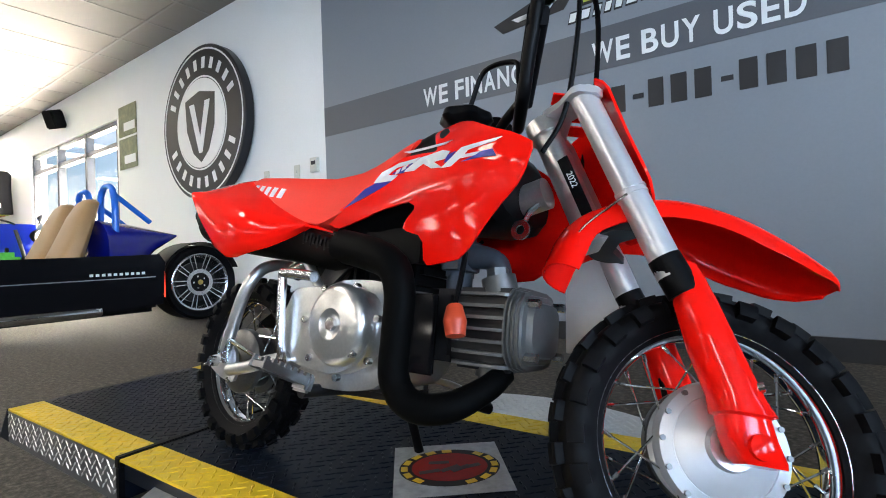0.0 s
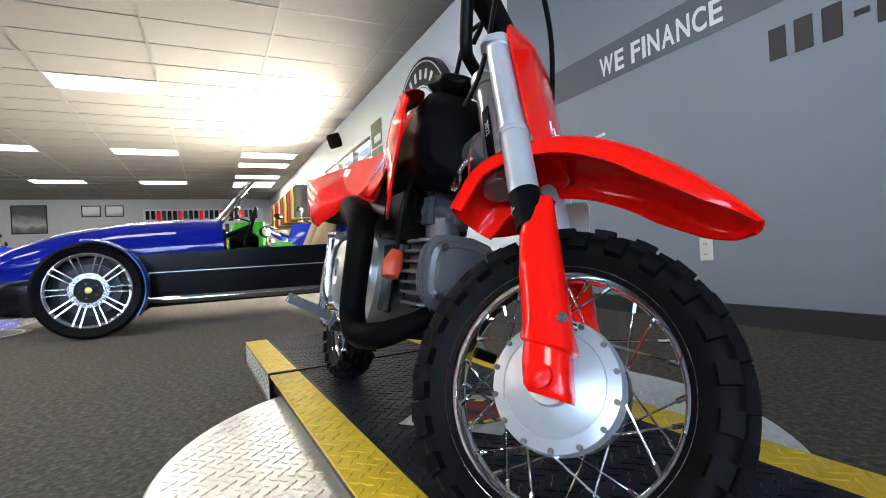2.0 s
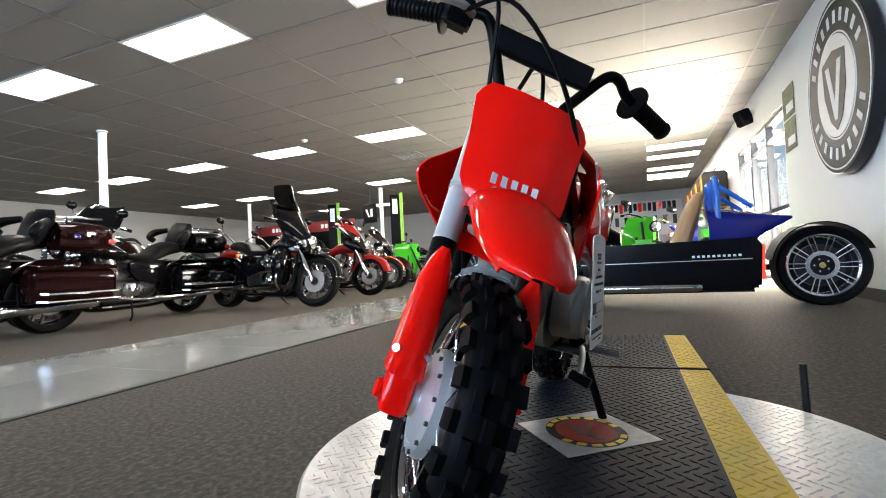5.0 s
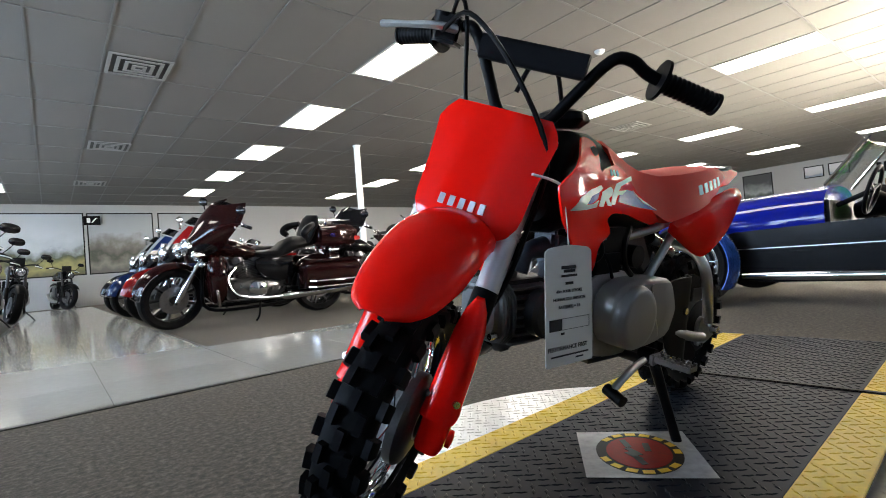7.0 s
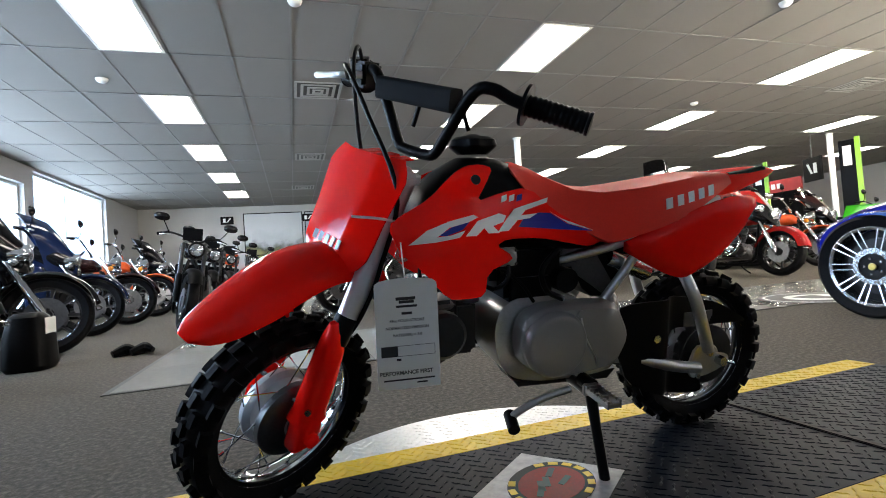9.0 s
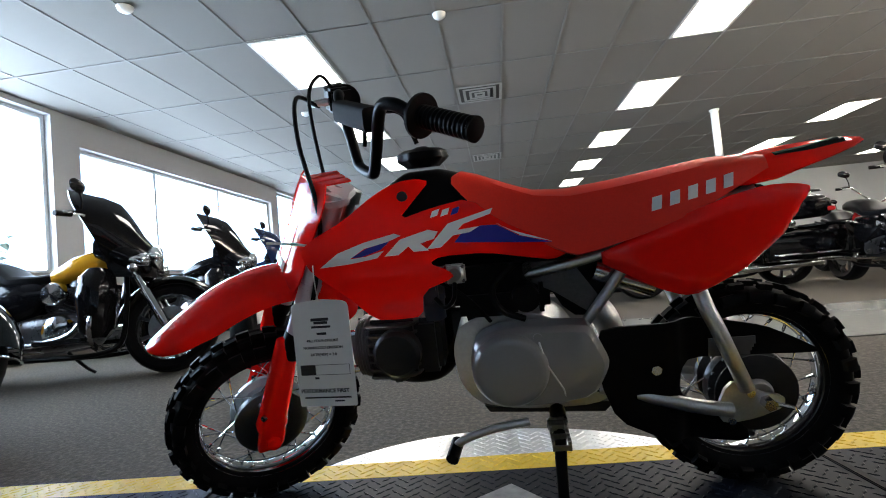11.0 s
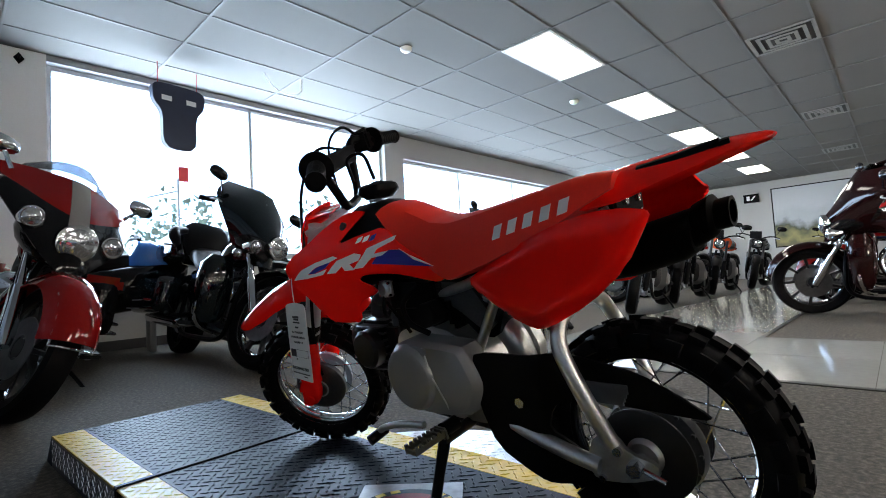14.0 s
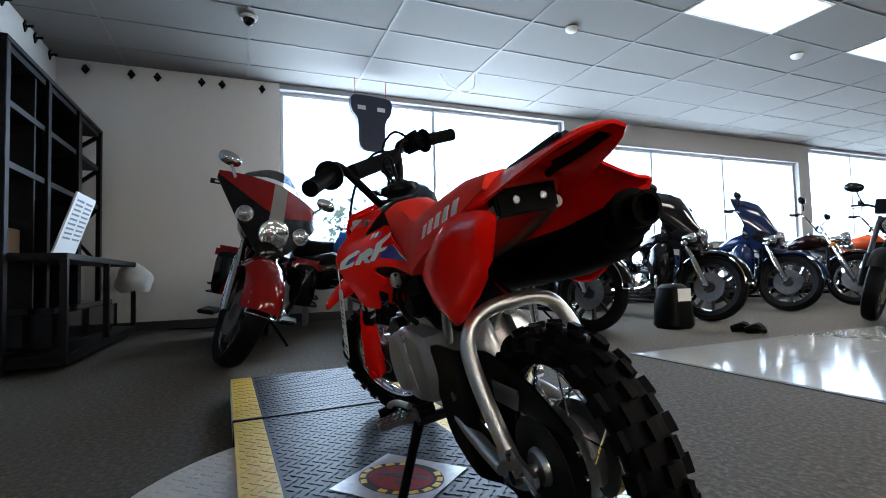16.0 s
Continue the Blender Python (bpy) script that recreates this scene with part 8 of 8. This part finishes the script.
    # leg shields of tourers
    if kind == "batwing":
        for s in (-1, 1):
            bm = bmesh.new()
            loft(bm, [oval(0.42, s * 0.24, z, w, h, 12, 3, axis="z") for z, w, h in ((0.28, 0.05, 0.06), (0.34, 0.08, 0.11), (0.55, 0.10, 0.13), (0.70, 0.09, 0.11), (0.76, 0.05, 0.06))])
            part("leg_shield", bm, accent, ob, "glossy lower fairing", True)
    bm = bmesh.new()
    tube(bm, [(-0.05, 0.14, 0.22), (0.0, 0.26, 0.1), (0.05, 0.31, 0.045)], 0.012, 6)
    part("side_stand", bm, BLACK, ob)
    return ob


CANDY = paint("candy_red_paint", (0.19, 0.006, 0.006))
SILVER_P = paint("silver_grey_paint", (0.22, 0.21, 0.2))
GREEN_D = mat("dark_green_black_paint", (0.004, 0.008, 0.011), 0.05, vary=0.05, spec=0.6)
JET = paint("jet_black_paint", (0.004, 0.004, 0.005))
AMBER_P = paint("amber_yellow_paint", (0.62, 0.28, 0.015))
MAROON = paint("dark_maroon_paint", (0.013, 0.003, 0.003))
BLUE_D = paint("dark_blue_paint", (0.006, 0.014, 0.05))
ORANGE = paint("burnt_orange_paint", (0.45, 0.06, 0.015))
GREEN_S = paint("lime_green_paint", (0.03, 0.27, 0.012))
ROYAL = paint("royal_blue_paint", (0.012, 0.03, 0.42))


def parked(label, fx, fy, head, body, back=0.81, **kw):
    """Place a motorcycle by its front wheel's contact and its heading in degrees."""
    if kw.get("kind") in ("naked", "sport"):
        back = 0.71
    a = radians(head)
    return motorcycle(label, pose(fx - math.cos(a) * back, fy - math.sin(a) * back, 0, 0, 0, head), body, **kw)


parked("candy red touring motorcycle with red bags and chrome mirrors", -2.25, -0.52, -7, CANDY, accent=CANDY, kind="tourer", steer=24, lean=11)
parked("dark green black touring motorcycle with batwing fairing", -2.42, 0.72, -2, GREEN_D, kind="batwing", steer=20, lean=12, trunk=True, price=True)
parked("amber yellow cruiser with black fairing by the window", -2.38, 2.33, 8, AMBER_P, accent=JET, kind="batwing", steer=10, price=True)
parked("black touring motorcycle with batwing fairing and a paper tag", -2.4, 3.8, 4, JET, kind="batwing", steer=14, price=True)
parked("blue black touring motorcycle with batwing fairing and a paper tag", -2.62, 5.33, 0, BLUE_D, kind="batwing", steer=18, price=True)
parked("dark maroon cruiser motorcycle with chrome forks", -2.6, 6.6, 0, MAROON, kind="cruiser", steer=12, wire=True, price=True)
parked("burnt orange cruiser motorcycle with chrome forks", -2.6, 7.9, 0, ORANGE, kind="cruiser", steer=12)
parked("black cruiser motorcycle with chrome forks", -2.6, 9.2, 0, JET, kind="batwing", steer=12)
parked("dark maroon cruiser motorcycle with chrome forks", -2.6, 10.6, 0, MAROON, kind="cruiser", steer=12)
parked("black naked street motorcycle at the aisle edge", -1.6, 4.88, -84, JET, kind="naked", steer=14, engine=DARK_METAL)
parked("black naked street motorcycle in the row along the aisle", -1.65, 6.5, -88, JET, kind="naked", steer=14)
parked("black and orange naked motorcycle in the row along the aisle", -1.65, 8.4, -88, ORANGE, kind="naked", steer=14)
parked("black naked street motorcycle in the row along the aisle", -1.4, 10.1, -88, JET, kind="naked", steer=14)
parked("small black motorcycle below the posters", -0.55, 15.0, -80, JET, kind="naked", steer=20, lean=3)
parked("dark maroon touring motorcycle with rear trunk and chrome rails", 0.1, 5.1, 180, MAROON, kind="batwing", steer=14, trunk=True)
parked("candy red touring motorcycle with chrome lamps", 0.15, 6.6, 180, CANDY, kind="tourer", steer=12)
parked("dark blue touring motorcycle with chrome lamps", 0.12, 8.1, 180, BLUE_D, kind="tourer", steer=12)
parked("black touring motorcycle with rear trunk", 0.15, 9.6, 180, JET, kind="tourer", steer=12, trunk=True)
parked("black touring motorcycle with a clear tall windscreen", 4.04, 3.72, -94, JET, kind="batwing", steer=12, screen=True)
parked("red touring motorcycle with rear trunk", 6.0, 4.1, -92, CANDY, kind="tourer", steer=10, trunk=True)
parked("burnt orange cruiser motorcycle with chrome exhaust", 7.8, 4.77, -75, ORANGE, kind="cruiser", steer=16)
parked("dark red touring motorcycle behind the orange cruiser", 8.4, 4.9, -85, MAROON, kind="tourer", steer=10)
parked("lime green sport motorcycle with full fairing", 10.0, 5.0, -80, GREEN_S, kind="sport", steer=8)
parked("black naked motorcycle beside the green sport bike", 11.2, 4.5, -90, JET, kind="naked", steer=10)
parked("royal blue sport motorcycle behind the roadster", 12.4, 4.0, -90, ROYAL, kind="sport", steer=10)
parked("lime green sport motorcycle near the entrance", 6.6, -0.3, -160, GREEN_S, kind="sport", steer=8)
parked("royal blue sport motorcycle near the entrance", 7.2, -1.35, -150, ROYAL, kind="sport", steer=8)
# rows further back
back_kinds = (("black touring motorcycle in the back row", JET, "batwing", True), ("candy red cruiser motorcycle in the back row", CANDY, "cruiser", False), ("black cruiser motorcycle in the back row", JET, "cruiser", False), ("dark maroon touring motorcycle in the back row", MAROON, "tourer", True), ("black naked motorcycle in the back row", JET, "naked", False))
for k, (x, y, h) in enumerate(((1.9, 5.6, 175), (5.0, 5.7, -95), (6.5, 6.3, -90), (8.0, 7.0, -90), (9.6, 7.6, -85), (13.2, 5.4, -85), (14.4, 4.6, -90), (2.4, 8.2, 178), (5.6, 9.2, -92), (7.4, 9.8, -90), (9.2, 10.4, -90), (12.8, 9.0, -90), (15.2, 7.6, -88), (2.2, 10.8, 180), (14.5, 2.6, -160), (12.6, 1.2, -165), (10.6, 0.4, -160))):
    label, body, kd, tr = back_kinds[k % 5]
    parked(label, x, y, h, body if k not in (5, 12) else GREEN_S, kind=kd if k not in (5, 12) else "sport", steer=10, trunk=tr)

# ---------------------------------------------------------------- the blue three-wheeled roadster
CAR_BLUE = paint("deep_blue_car_paint", (0.003, 0.008, 0.18))
CAR_BLACK = mat("satin_black_panel", (0.004, 0.004, 0.005), 0.2, vary=0.04, spec=0.15)
TAN = mat("tan_leather", (0.30, 0.17, 0.07), 0.5, vary=0.12, fine=150, bump=0.02)
car = thing("roadster_car", "deep blue and black open three-wheeled roadster with tan seats", "car", pose(3.66, 0.06, 0))
HWID = 0.47


def hull(y):
    """Half-width, bottom, shoulder and top of the body at y."""
    pts = [(-1.42, (0.05, 0.70, 0.715, 0.725)), (-1.2, (0.20, 0.58, 0.68, 0.765)), (-1.0, (0.34, 0.40, 0.62, 0.80)), (-0.78, (0.45, 0.34, 0.60, 0.83)), (0.2, (0.48, 0.30, 0.58, 0.81)), (0.5, (0.47, 0.30, 0.57, 0.81)), (0.9, (0.45, 0.29, 0.55, 0.79)), (1.3, (0.42, 0.27, 0.52, 0.72)), (1.55, (0.36, 0.27, 0.48, 0.64)), (1.70, (0.27, 0.30, 0.45, 0.565)), (1.74, (0.14, 0.34, 0.44, 0.51))]
    for (a, p), (b, q) in zip(pts, pts[1:]):
        if a <= y <= b:
            f = (y - a) / (b - a)
            return [u + (v - u) * f for u, v in zip(p, q)]
    return pts[-1][1]


def ring(y):
    w, lo, sh, top = hull(y)
    out = []
    for k in range(24):
        a = 2 * math.pi * k / 24 - math.pi / 2
        c, s = math.cos(a), math.sin(a)
        z = sh + (top - sh) * abs(s) ** 0.9 if s >= 0 else sh - (sh - lo) * abs(s) ** 0.5
        out.append((w * math.copysign(abs(c) ** 0.62, c), y, z))
    return out


part("bonnet", loft(bmesh.new(), [ring(y) for y in [0.2 + 1.54 * k / 22 for k in range(23)]]), CAR_BLUE, car, "long deep blue bonnet", True)
secs = []
for y in (0.6, 0.9, 1.15, 1.4, 1.55, 1.66, 1.71, 1.735):
    w, lo, sh, top = hull(y)
    secs.append([(px, y, pz) for px, _, pz in oval(0, y, (0.13 + sh - 0.05) / 2, w + 0.008, (sh - 0.05 - 0.13) / 2 * (1.0 if y < 1.7 else 0.8), 28, 5, axis="y")])
part("lower_nose", loft(bmesh.new(), secs), CAR_BLACK, car, "satin black lower nose", True)
part("tail", loft(bmesh.new(), [ring(y) for y in [-1.42 + 0.64 * k / 12 for k in range(13)]]), CAR_BLUE, car, "deep blue tapering tail", True)
for s in (-1, 1):
    o = [(1.25, 0.32), (1.1, 0.46), (0.75, 0.53), (0.2, 0.545), (-0.9, 0.555), (-1.08, 0.56), (-1.12, 0.50), (-1.1, 0.20), (-0.6, 0.16), (0.5, 0.15), (1.0, 0.2)]
    bm = bmesh.new()
    lo = [bm.verts.new((s * 0.44, y, z)) for y, z in o]
    hi = [bm.verts.new((s * 0.492, y, z)) for y, z in o]
    bm.faces.new(lo)
    bm.faces.new(hi[::-1])
    for k in range(len(o)):
        j = (k + 1) % len(o)
        bm.faces.new((lo[k], hi[k], hi[j], lo[j]))
    side = part("side_panel", bm, CAR_BLACK, car, "satin black side panel", False)
    part("crease_line", boxed(s * 0.492, s * 0.496, -1.05, 0.8, 0.395, 0.401), STEEL, side, "thin bright line")
    for k in range(10):
        part("letter_bar", boxed(s * 0.492, s * 0.495, -0.98 + k * 0.035, -0.96 + k * 0.035, 0.42, 0.438), INK_WHITE, side)
    bm = bmesh.new()
    tube(bm, [(s * 0.5, 0.72, 0.20), (s * 0.505, 0.4, 0.195), (s * 0.505, -0.55, 0.19), (s * 0.5, -0.7, 0.19)], [0.02, 0.032, 0.032, 0.028], 12)
    part("side_pipe", bm, CHROME, car, "perforated chrome side exhaust", True)
part("cockpit_floor", boxed(-0.43, 0.43, -0.8, 0.25, 0.2, 0.26), BLACK, car)
part("firewall", boxed(-0.42, 0.42, 0.18, 0.24, 0.26, 0.70), BLACK, car)
part("underbody", boxed(-0.4, 0.4, -1.1, 1.5, 0.14, 0.34, bevel=0.03), BLACK, car)
for x in (-0.22, 0.22):
    bm = bmesh.new()
    loft(bm, [oval(x, y, z, w, h, 16, 3.2, axis="z") for y, z, w, h in ((-0.50, 0.30, 0.19, 0.10), (-0.55, 0.45, 0.20, 0.085), (-0.63, 0.65, 0.19, 0.07), (-0.70, 0.84, 0.15, 0.06), (-0.74, 0.93, 0.11, 0.05), (-0.75, 0.955, 0.06, 0.03))])
    seat_o = part("seat", bm, TAN, car, "tan leather bucket seat", True)
    part("cushion", boxed(x - 0.2, x + 0.2, -0.52, -0.05, 0.27, 0.40, bevel=0.05), TAN, seat_o, "tan seat cushion")
    bm = bmesh.new()
    tube(bm, [(x - 0.13, -0.86, 0.72), (x - 0.12, -0.86, 0.96), (x - 0.06, -0.86, 1.05), (x + 0.06, -0.86, 1.05), (x + 0.12, -0.86, 0.96), (x + 0.13, -0.86, 0.72)], 0.022, 10)
    tube(bm, [(x - 0.10, -0.86, 1.0), (x - 0.10, -1.1, 0.80)], 0.018, 8, soft=False)
    part("roll_hoop", bm, paint("bright_blue_wrap", (0.02, 0.13, 0.55)), car, "roll hoop in blue protective wrap", True)
bm = bmesh.new()
grid = [[(u * (0.40 - 0.04 * v), 0.26 - 0.25 * v - 0.06 * abs(u) ** 2, 0.80 + 0.29 * v) for u in [q / 10 * 2 - 1 for q in range(11)]] for v in [k / 6 for k in range(7)]]
ws = part("windscreen", sheet(bm, grid, 0.006, away=(0, 1, 0.3)), glass("car_glass", (0.75, 0.8, 0.82)), car, "low raked windscreen", True)
ws.visible_shadow = False
bm = bmesh.new()
tube(bm, [grid[0][0], grid[3][0], *grid[-1], grid[3][-1], grid[0][-1]], 0.012, 8, soft=False)
part("windscreen_frame", bm, CHROME, car, "bright windscreen frame", True)
bm = bmesh.new()
tube(bm, [(-0.22 + 0.16 * math.cos(a), -0.02 - 0.05 * math.sin(a), 0.74 + 0.15 * math.sin(a)) for a in [2 * math.pi * k / 20 for k in range(21)]], 0.013, 8, soft=False)
rod(bm, (-0.22, -0.02, 0.74), (-0.22, 0.18, 0.66), 0.018, 10)
for a in (0.3, 2.84, 4.71):
    rod(bm, (-0.22, -0.02, 0.74), (-0.22 + 0.16 * math.cos(a), -0.02 - 0.05 * math.sin(a), 0.74 + 0.15 * math.sin(a)), 0.009, 6)
part("steering_wheel", bm, BLACK, car, "black steering wheel", True)
bm = bmesh.new()
loft(bm, [oval(0.16, y, z, w, h, 14, 2.5, axis="y") for y, z, w, h in ((0.14, 0.62, 0.12, 0.06), (0.0, 0.66, 0.15, 0.09), (-0.1, 0.62, 0.1, 0.06))])
part("dashboard_cover", bm, BLACK, car, "black cover on the dashboard", True)
part("paper_bag", boxed(-0.1, 0.12, -0.4, -0.2, 0.40, 0.60, bevel=0.03), mat("lime_wrapper", (0.12, 0.55, 0.05), 0.5, vary=0.3), car, "lime green packet on the seat")


def alloy(parent, m, R, half, outer):
    rim = R * 0.76
    bm = bmesh.new()
    lathe(bm, [(0.078, half * 0.62), (0.080, half * 0.72), (0.112, half * 0.72), (0.116, half * 0.6), (0.112, half * 0.45), (0.078, half * 0.45)], 40, Matrix.Scale(outer, 4, (0, 1, 0)), closed=True)
    w = part("wheel", bm, mat("machined_alloy", (0.46, 0.47, 0.48), 0.24, 0.95, vary=0.06) if "machined_alloy" not in bpy.data.materials else bpy.data.materials["machined_alloy"], parent, "machined ten-spoke alloy wheel", True)
    w.matrix_basis = m
    for k in range(20):
        a = 2 * math.pi * (k // 2) / 10 + (0.14 if k % 2 else -0.14)
        b = 2 * math.pi * (k // 2) / 10 + (0.085 if k % 2 else -0.085)
        p, q = Vector((math.cos(a) * 0.11, outer * half * 0.66, math.sin(a) * 0.11)), Vector((math.cos(b) * rim, outer * half * 0.82, math.sin(b) * rim))
        part("spoke", rod(bmesh.new(), p, q, 0.0048, 4, 0.006), bpy.data.materials["machined_alloy"], w)
    bm = bmesh.new()
    lathe(bm, [(rim, -half * 0.8), (R * 0.93, -half), (R * 0.99, -half * 0.85), (R, -half * 0.5), (R, half * 0.5), (R * 0.99, half * 0.85), (R * 0.93, half), (rim, half * 0.8)], 52, closed=True)
    part("tyre", bm, RUBBER, w, "low-profile black tyre", True)
    bm = bmesh.new()
    lathe(bm, [(rim - 0.014, half * 0.8), (rim, half * 0.86), (rim + 0.006, half * 0.84), (rim + 0.006, -half * 0.8), (rim - 0.014, -half * 0.8)], 52, Matrix.Scale(outer, 4, (0, 1, 0)), closed=True)
    part("rim", bm, bpy.data.materials["machined_alloy"], w, "", True)
    bm = bmesh.new()
    lathe(bm, [(0.0, 0.0), (0.17, 0.0), (0.17, half * 0.25), (0, half * 0.25)], 32, Matrix.Scale(outer, 4, (0, 1, 0)))
    part("brake_disc", bm, DARK_METAL, w, "dark brake disc", True)
    part("hub_face", lathe(bmesh.new(), [(0.0, half * 0.6), (0.079, half * 0.6), (0.079, half * 0.4), (0.0, half * 0.4)], 30, Matrix.Scale(outer, 4, (0, 1, 0))), SH, w, "black hub face", True)
    for k in range(5):
        c, q = math.cos(2 * math.pi * k / 5) * 0.05, math.sin(2 * math.pi * k / 5) * 0.05
        part("wheel_bolt", rod(bmesh.new(), (c, outer * half * 0.6, q), (c, outer * half * 0.68, q), 0.008, 6), CHROME, w)
    part("barrel", lathe(bmesh.new(), [(0.0, -half * 0.3), (rim - 0.016, -half * 0.3), (rim - 0.016, -half * 0.1), (0.0, -half * 0.1)], 40, Matrix.Scale(outer, 4, (0, 1, 0))), SH, w, "black inner barrel of the wheel", True)
    bm = bmesh.new()
    lathe(bm, [(0, half * 0.75), (0.022, half * 0.75), (0.02, half * 0.82), (0, half * 0.83)], 20, Matrix.Scale(outer, 4, (0, 1, 0)))
    part("centre_cap", bm, mat("brass_cap", (0.5, 0.36, 0.1), 0.3, 0.9) if "brass_cap" not in bpy.data.materials else bpy.data.materials["brass_cap"], w, "brass centre cap", True)
    return w


WRAP = mat("blue_film_wrap", (0.03, 0.09, 0.35), 0.18, 0.1, vary=0.5, scale=14, fine=60, bump=0.06)
for s in (-1, 1):
    alloy(car, pose(s * 0.71, 1.01, 0.312, 0, 0, 90), 0.312, 0.105, 1 if s < 0 else -1)
    grid = []
    for i in range(17):
        a = radians(85 + 130 * i / 16)
        grid.append([(s * 0.71 + u * 0.115, 1.01 + math.cos(a) * (0.335 - 0.012 * abs(u) ** 3), 0.312 + math.sin(a) * (0.335 - 0.012 * abs(u) ** 3)) for u in [q / 6 * 2 - 1 for q in range(7)]])
    part("cycle_fender", sheet(bmesh.new(), grid, 0.008), WRAP, car, "blue fender in crinkled protective film", True)
    bm = bmesh.new()
    for dy, z0, z1 in ((0.12, 0.30, 0.36), (-0.12, 0.30, 0.36), (0.0, 0.2, 0.24)):
        rod(bm, (s * 0.28, 1.01 + dy, z1), (s * 0.62, 1.01, z0), 0.014, 8)
    part("suspension_arm", bm, BLACK, car, "black suspension arm")
alloy(car, pose(0.0, -1.58, 0.315, 0, 0, 90), 0.315, 0.14, 1)
grid = []
for i in range(15):
    a = radians(20 + 150 * i / 14)
    grid.append([(u * 0.15, -1.58 - math.cos(a) * 0.335, 0.315 + math.sin(a) * 0.335) for u in [q / 6 * 2 - 1 for q in range(7)]])
part("rear_fender", sheet(bmesh.new(), grid, 0.008), BLACK, car, "black hugger over the rear wheel", True)
bm = tube(bmesh.new(), [(0.17, -1.0, 0.30), (0.175, -1.58, 0.315)], 0.03, 8, soft=False)
part("rear_arm", bm, BLACK, car, "black rear swing arm", True)
part("tail_lamp", boxed(-0.44, -0.42, -1.14, -1.115, 0.24, 0.5), glow("tail_lamp_red", (1.0, 0.05, 0.02), 1.2), car, "lit red tail lamp strip")


# small blue machine on a low grey stand by the window
jet = thing("personal_watercraft", "bright blue and black personal watercraft stored by the window", "watercraft", pose(-4.62, 0.55, 0, 0, 0, 80) @ Matrix.Diagonal((0.5, 0.6, 1, 1)))
WBLUE = mat("bright_blue_gelcoat", (0.02, 0.16, 0.55), 0.2, vary=0.08, coat=0.5)
bm = bmesh.new()
loft(bm, [oval(x, 0, z, w, h, 20, 2.8) for x, z, w, h in ((-1.1, 0.62, 0.30, 0.13), (-1.0, 0.60, 0.36, 0.19), (-0.3, 0.60, 0.40, 0.22), (0.4, 0.64, 0.36, 0.22), (0.8, 0.72, 0.2, 0.15), (0.95, 0.78, 0.05, 0.05))])
part("hull", bm, BLACK_GLOSS, jet, "black lower hull", True)
bm = bmesh.new()
loft(bm, [oval(x, 0, z, w, h, 20, 2.5) for x, z, w, h in ((-0.05, 0.82, 0.15, 0.10), (0.1, 0.90, 0.24, 0.17), (0.35, 0.90, 0.28, 0.16), (0.6, 0.86, 0.22, 0.11), (0.85, 0.80, 0.08, 0.05))])
part("hood", bm, WBLUE, jet, "bright blue hood", True)
bm = bmesh.new()
loft(bm, [oval(x, 0, z, w, h, 16, 3) for x, z, w, h in ((-0.95, 0.86, 0.12, 0.07), (-0.85, 0.88, 0.19, 0.11), (-0.3, 0.84, 0.18, 0.10), (-0.05, 0.86, 0.12, 0.08))])
part("seat", bm, LEATHER, jet, "black seat", True)
part("handlebar", tube(bmesh.new(), [(0.0, -0.34, 1.1), (0.12, -0.1, 1.1), (0.12, 0.1, 1.1), (0.0, 0.34, 1.1)], 0.016, 8), BLACK, jet)
part("steering_post", rod(bmesh.new(), (0.2, 0, 0.95), (0.12, 0, 1.1), 0.04, 10), BLACK, jet)
for q in (-0.7, 0.3):
    part("stand_leg", boxed(q - 0.05, q + 0.05, -0.32, 0.32, 0.0, 0.42, bevel=0.01), mat("grey_stand_board", (0.2, 0.21, 0.22), 0.6) if q < 0 else bpy.data.materials["grey_stand_board"], jet, "grey cradle block")
cab = thing("power_cable", "thin black cable lying along the baseboard", "cable")
part("cord", tube(bmesh.new(), [(-5.0, -1.2, 0.012), (-4.9, -0.8, 0.012), (-4.8, -0.5, 0.05), (-4.95, -0.25, 0.012), (-5.03, 0.1, 0.012)], 0.008, 6), BLACK, cab)
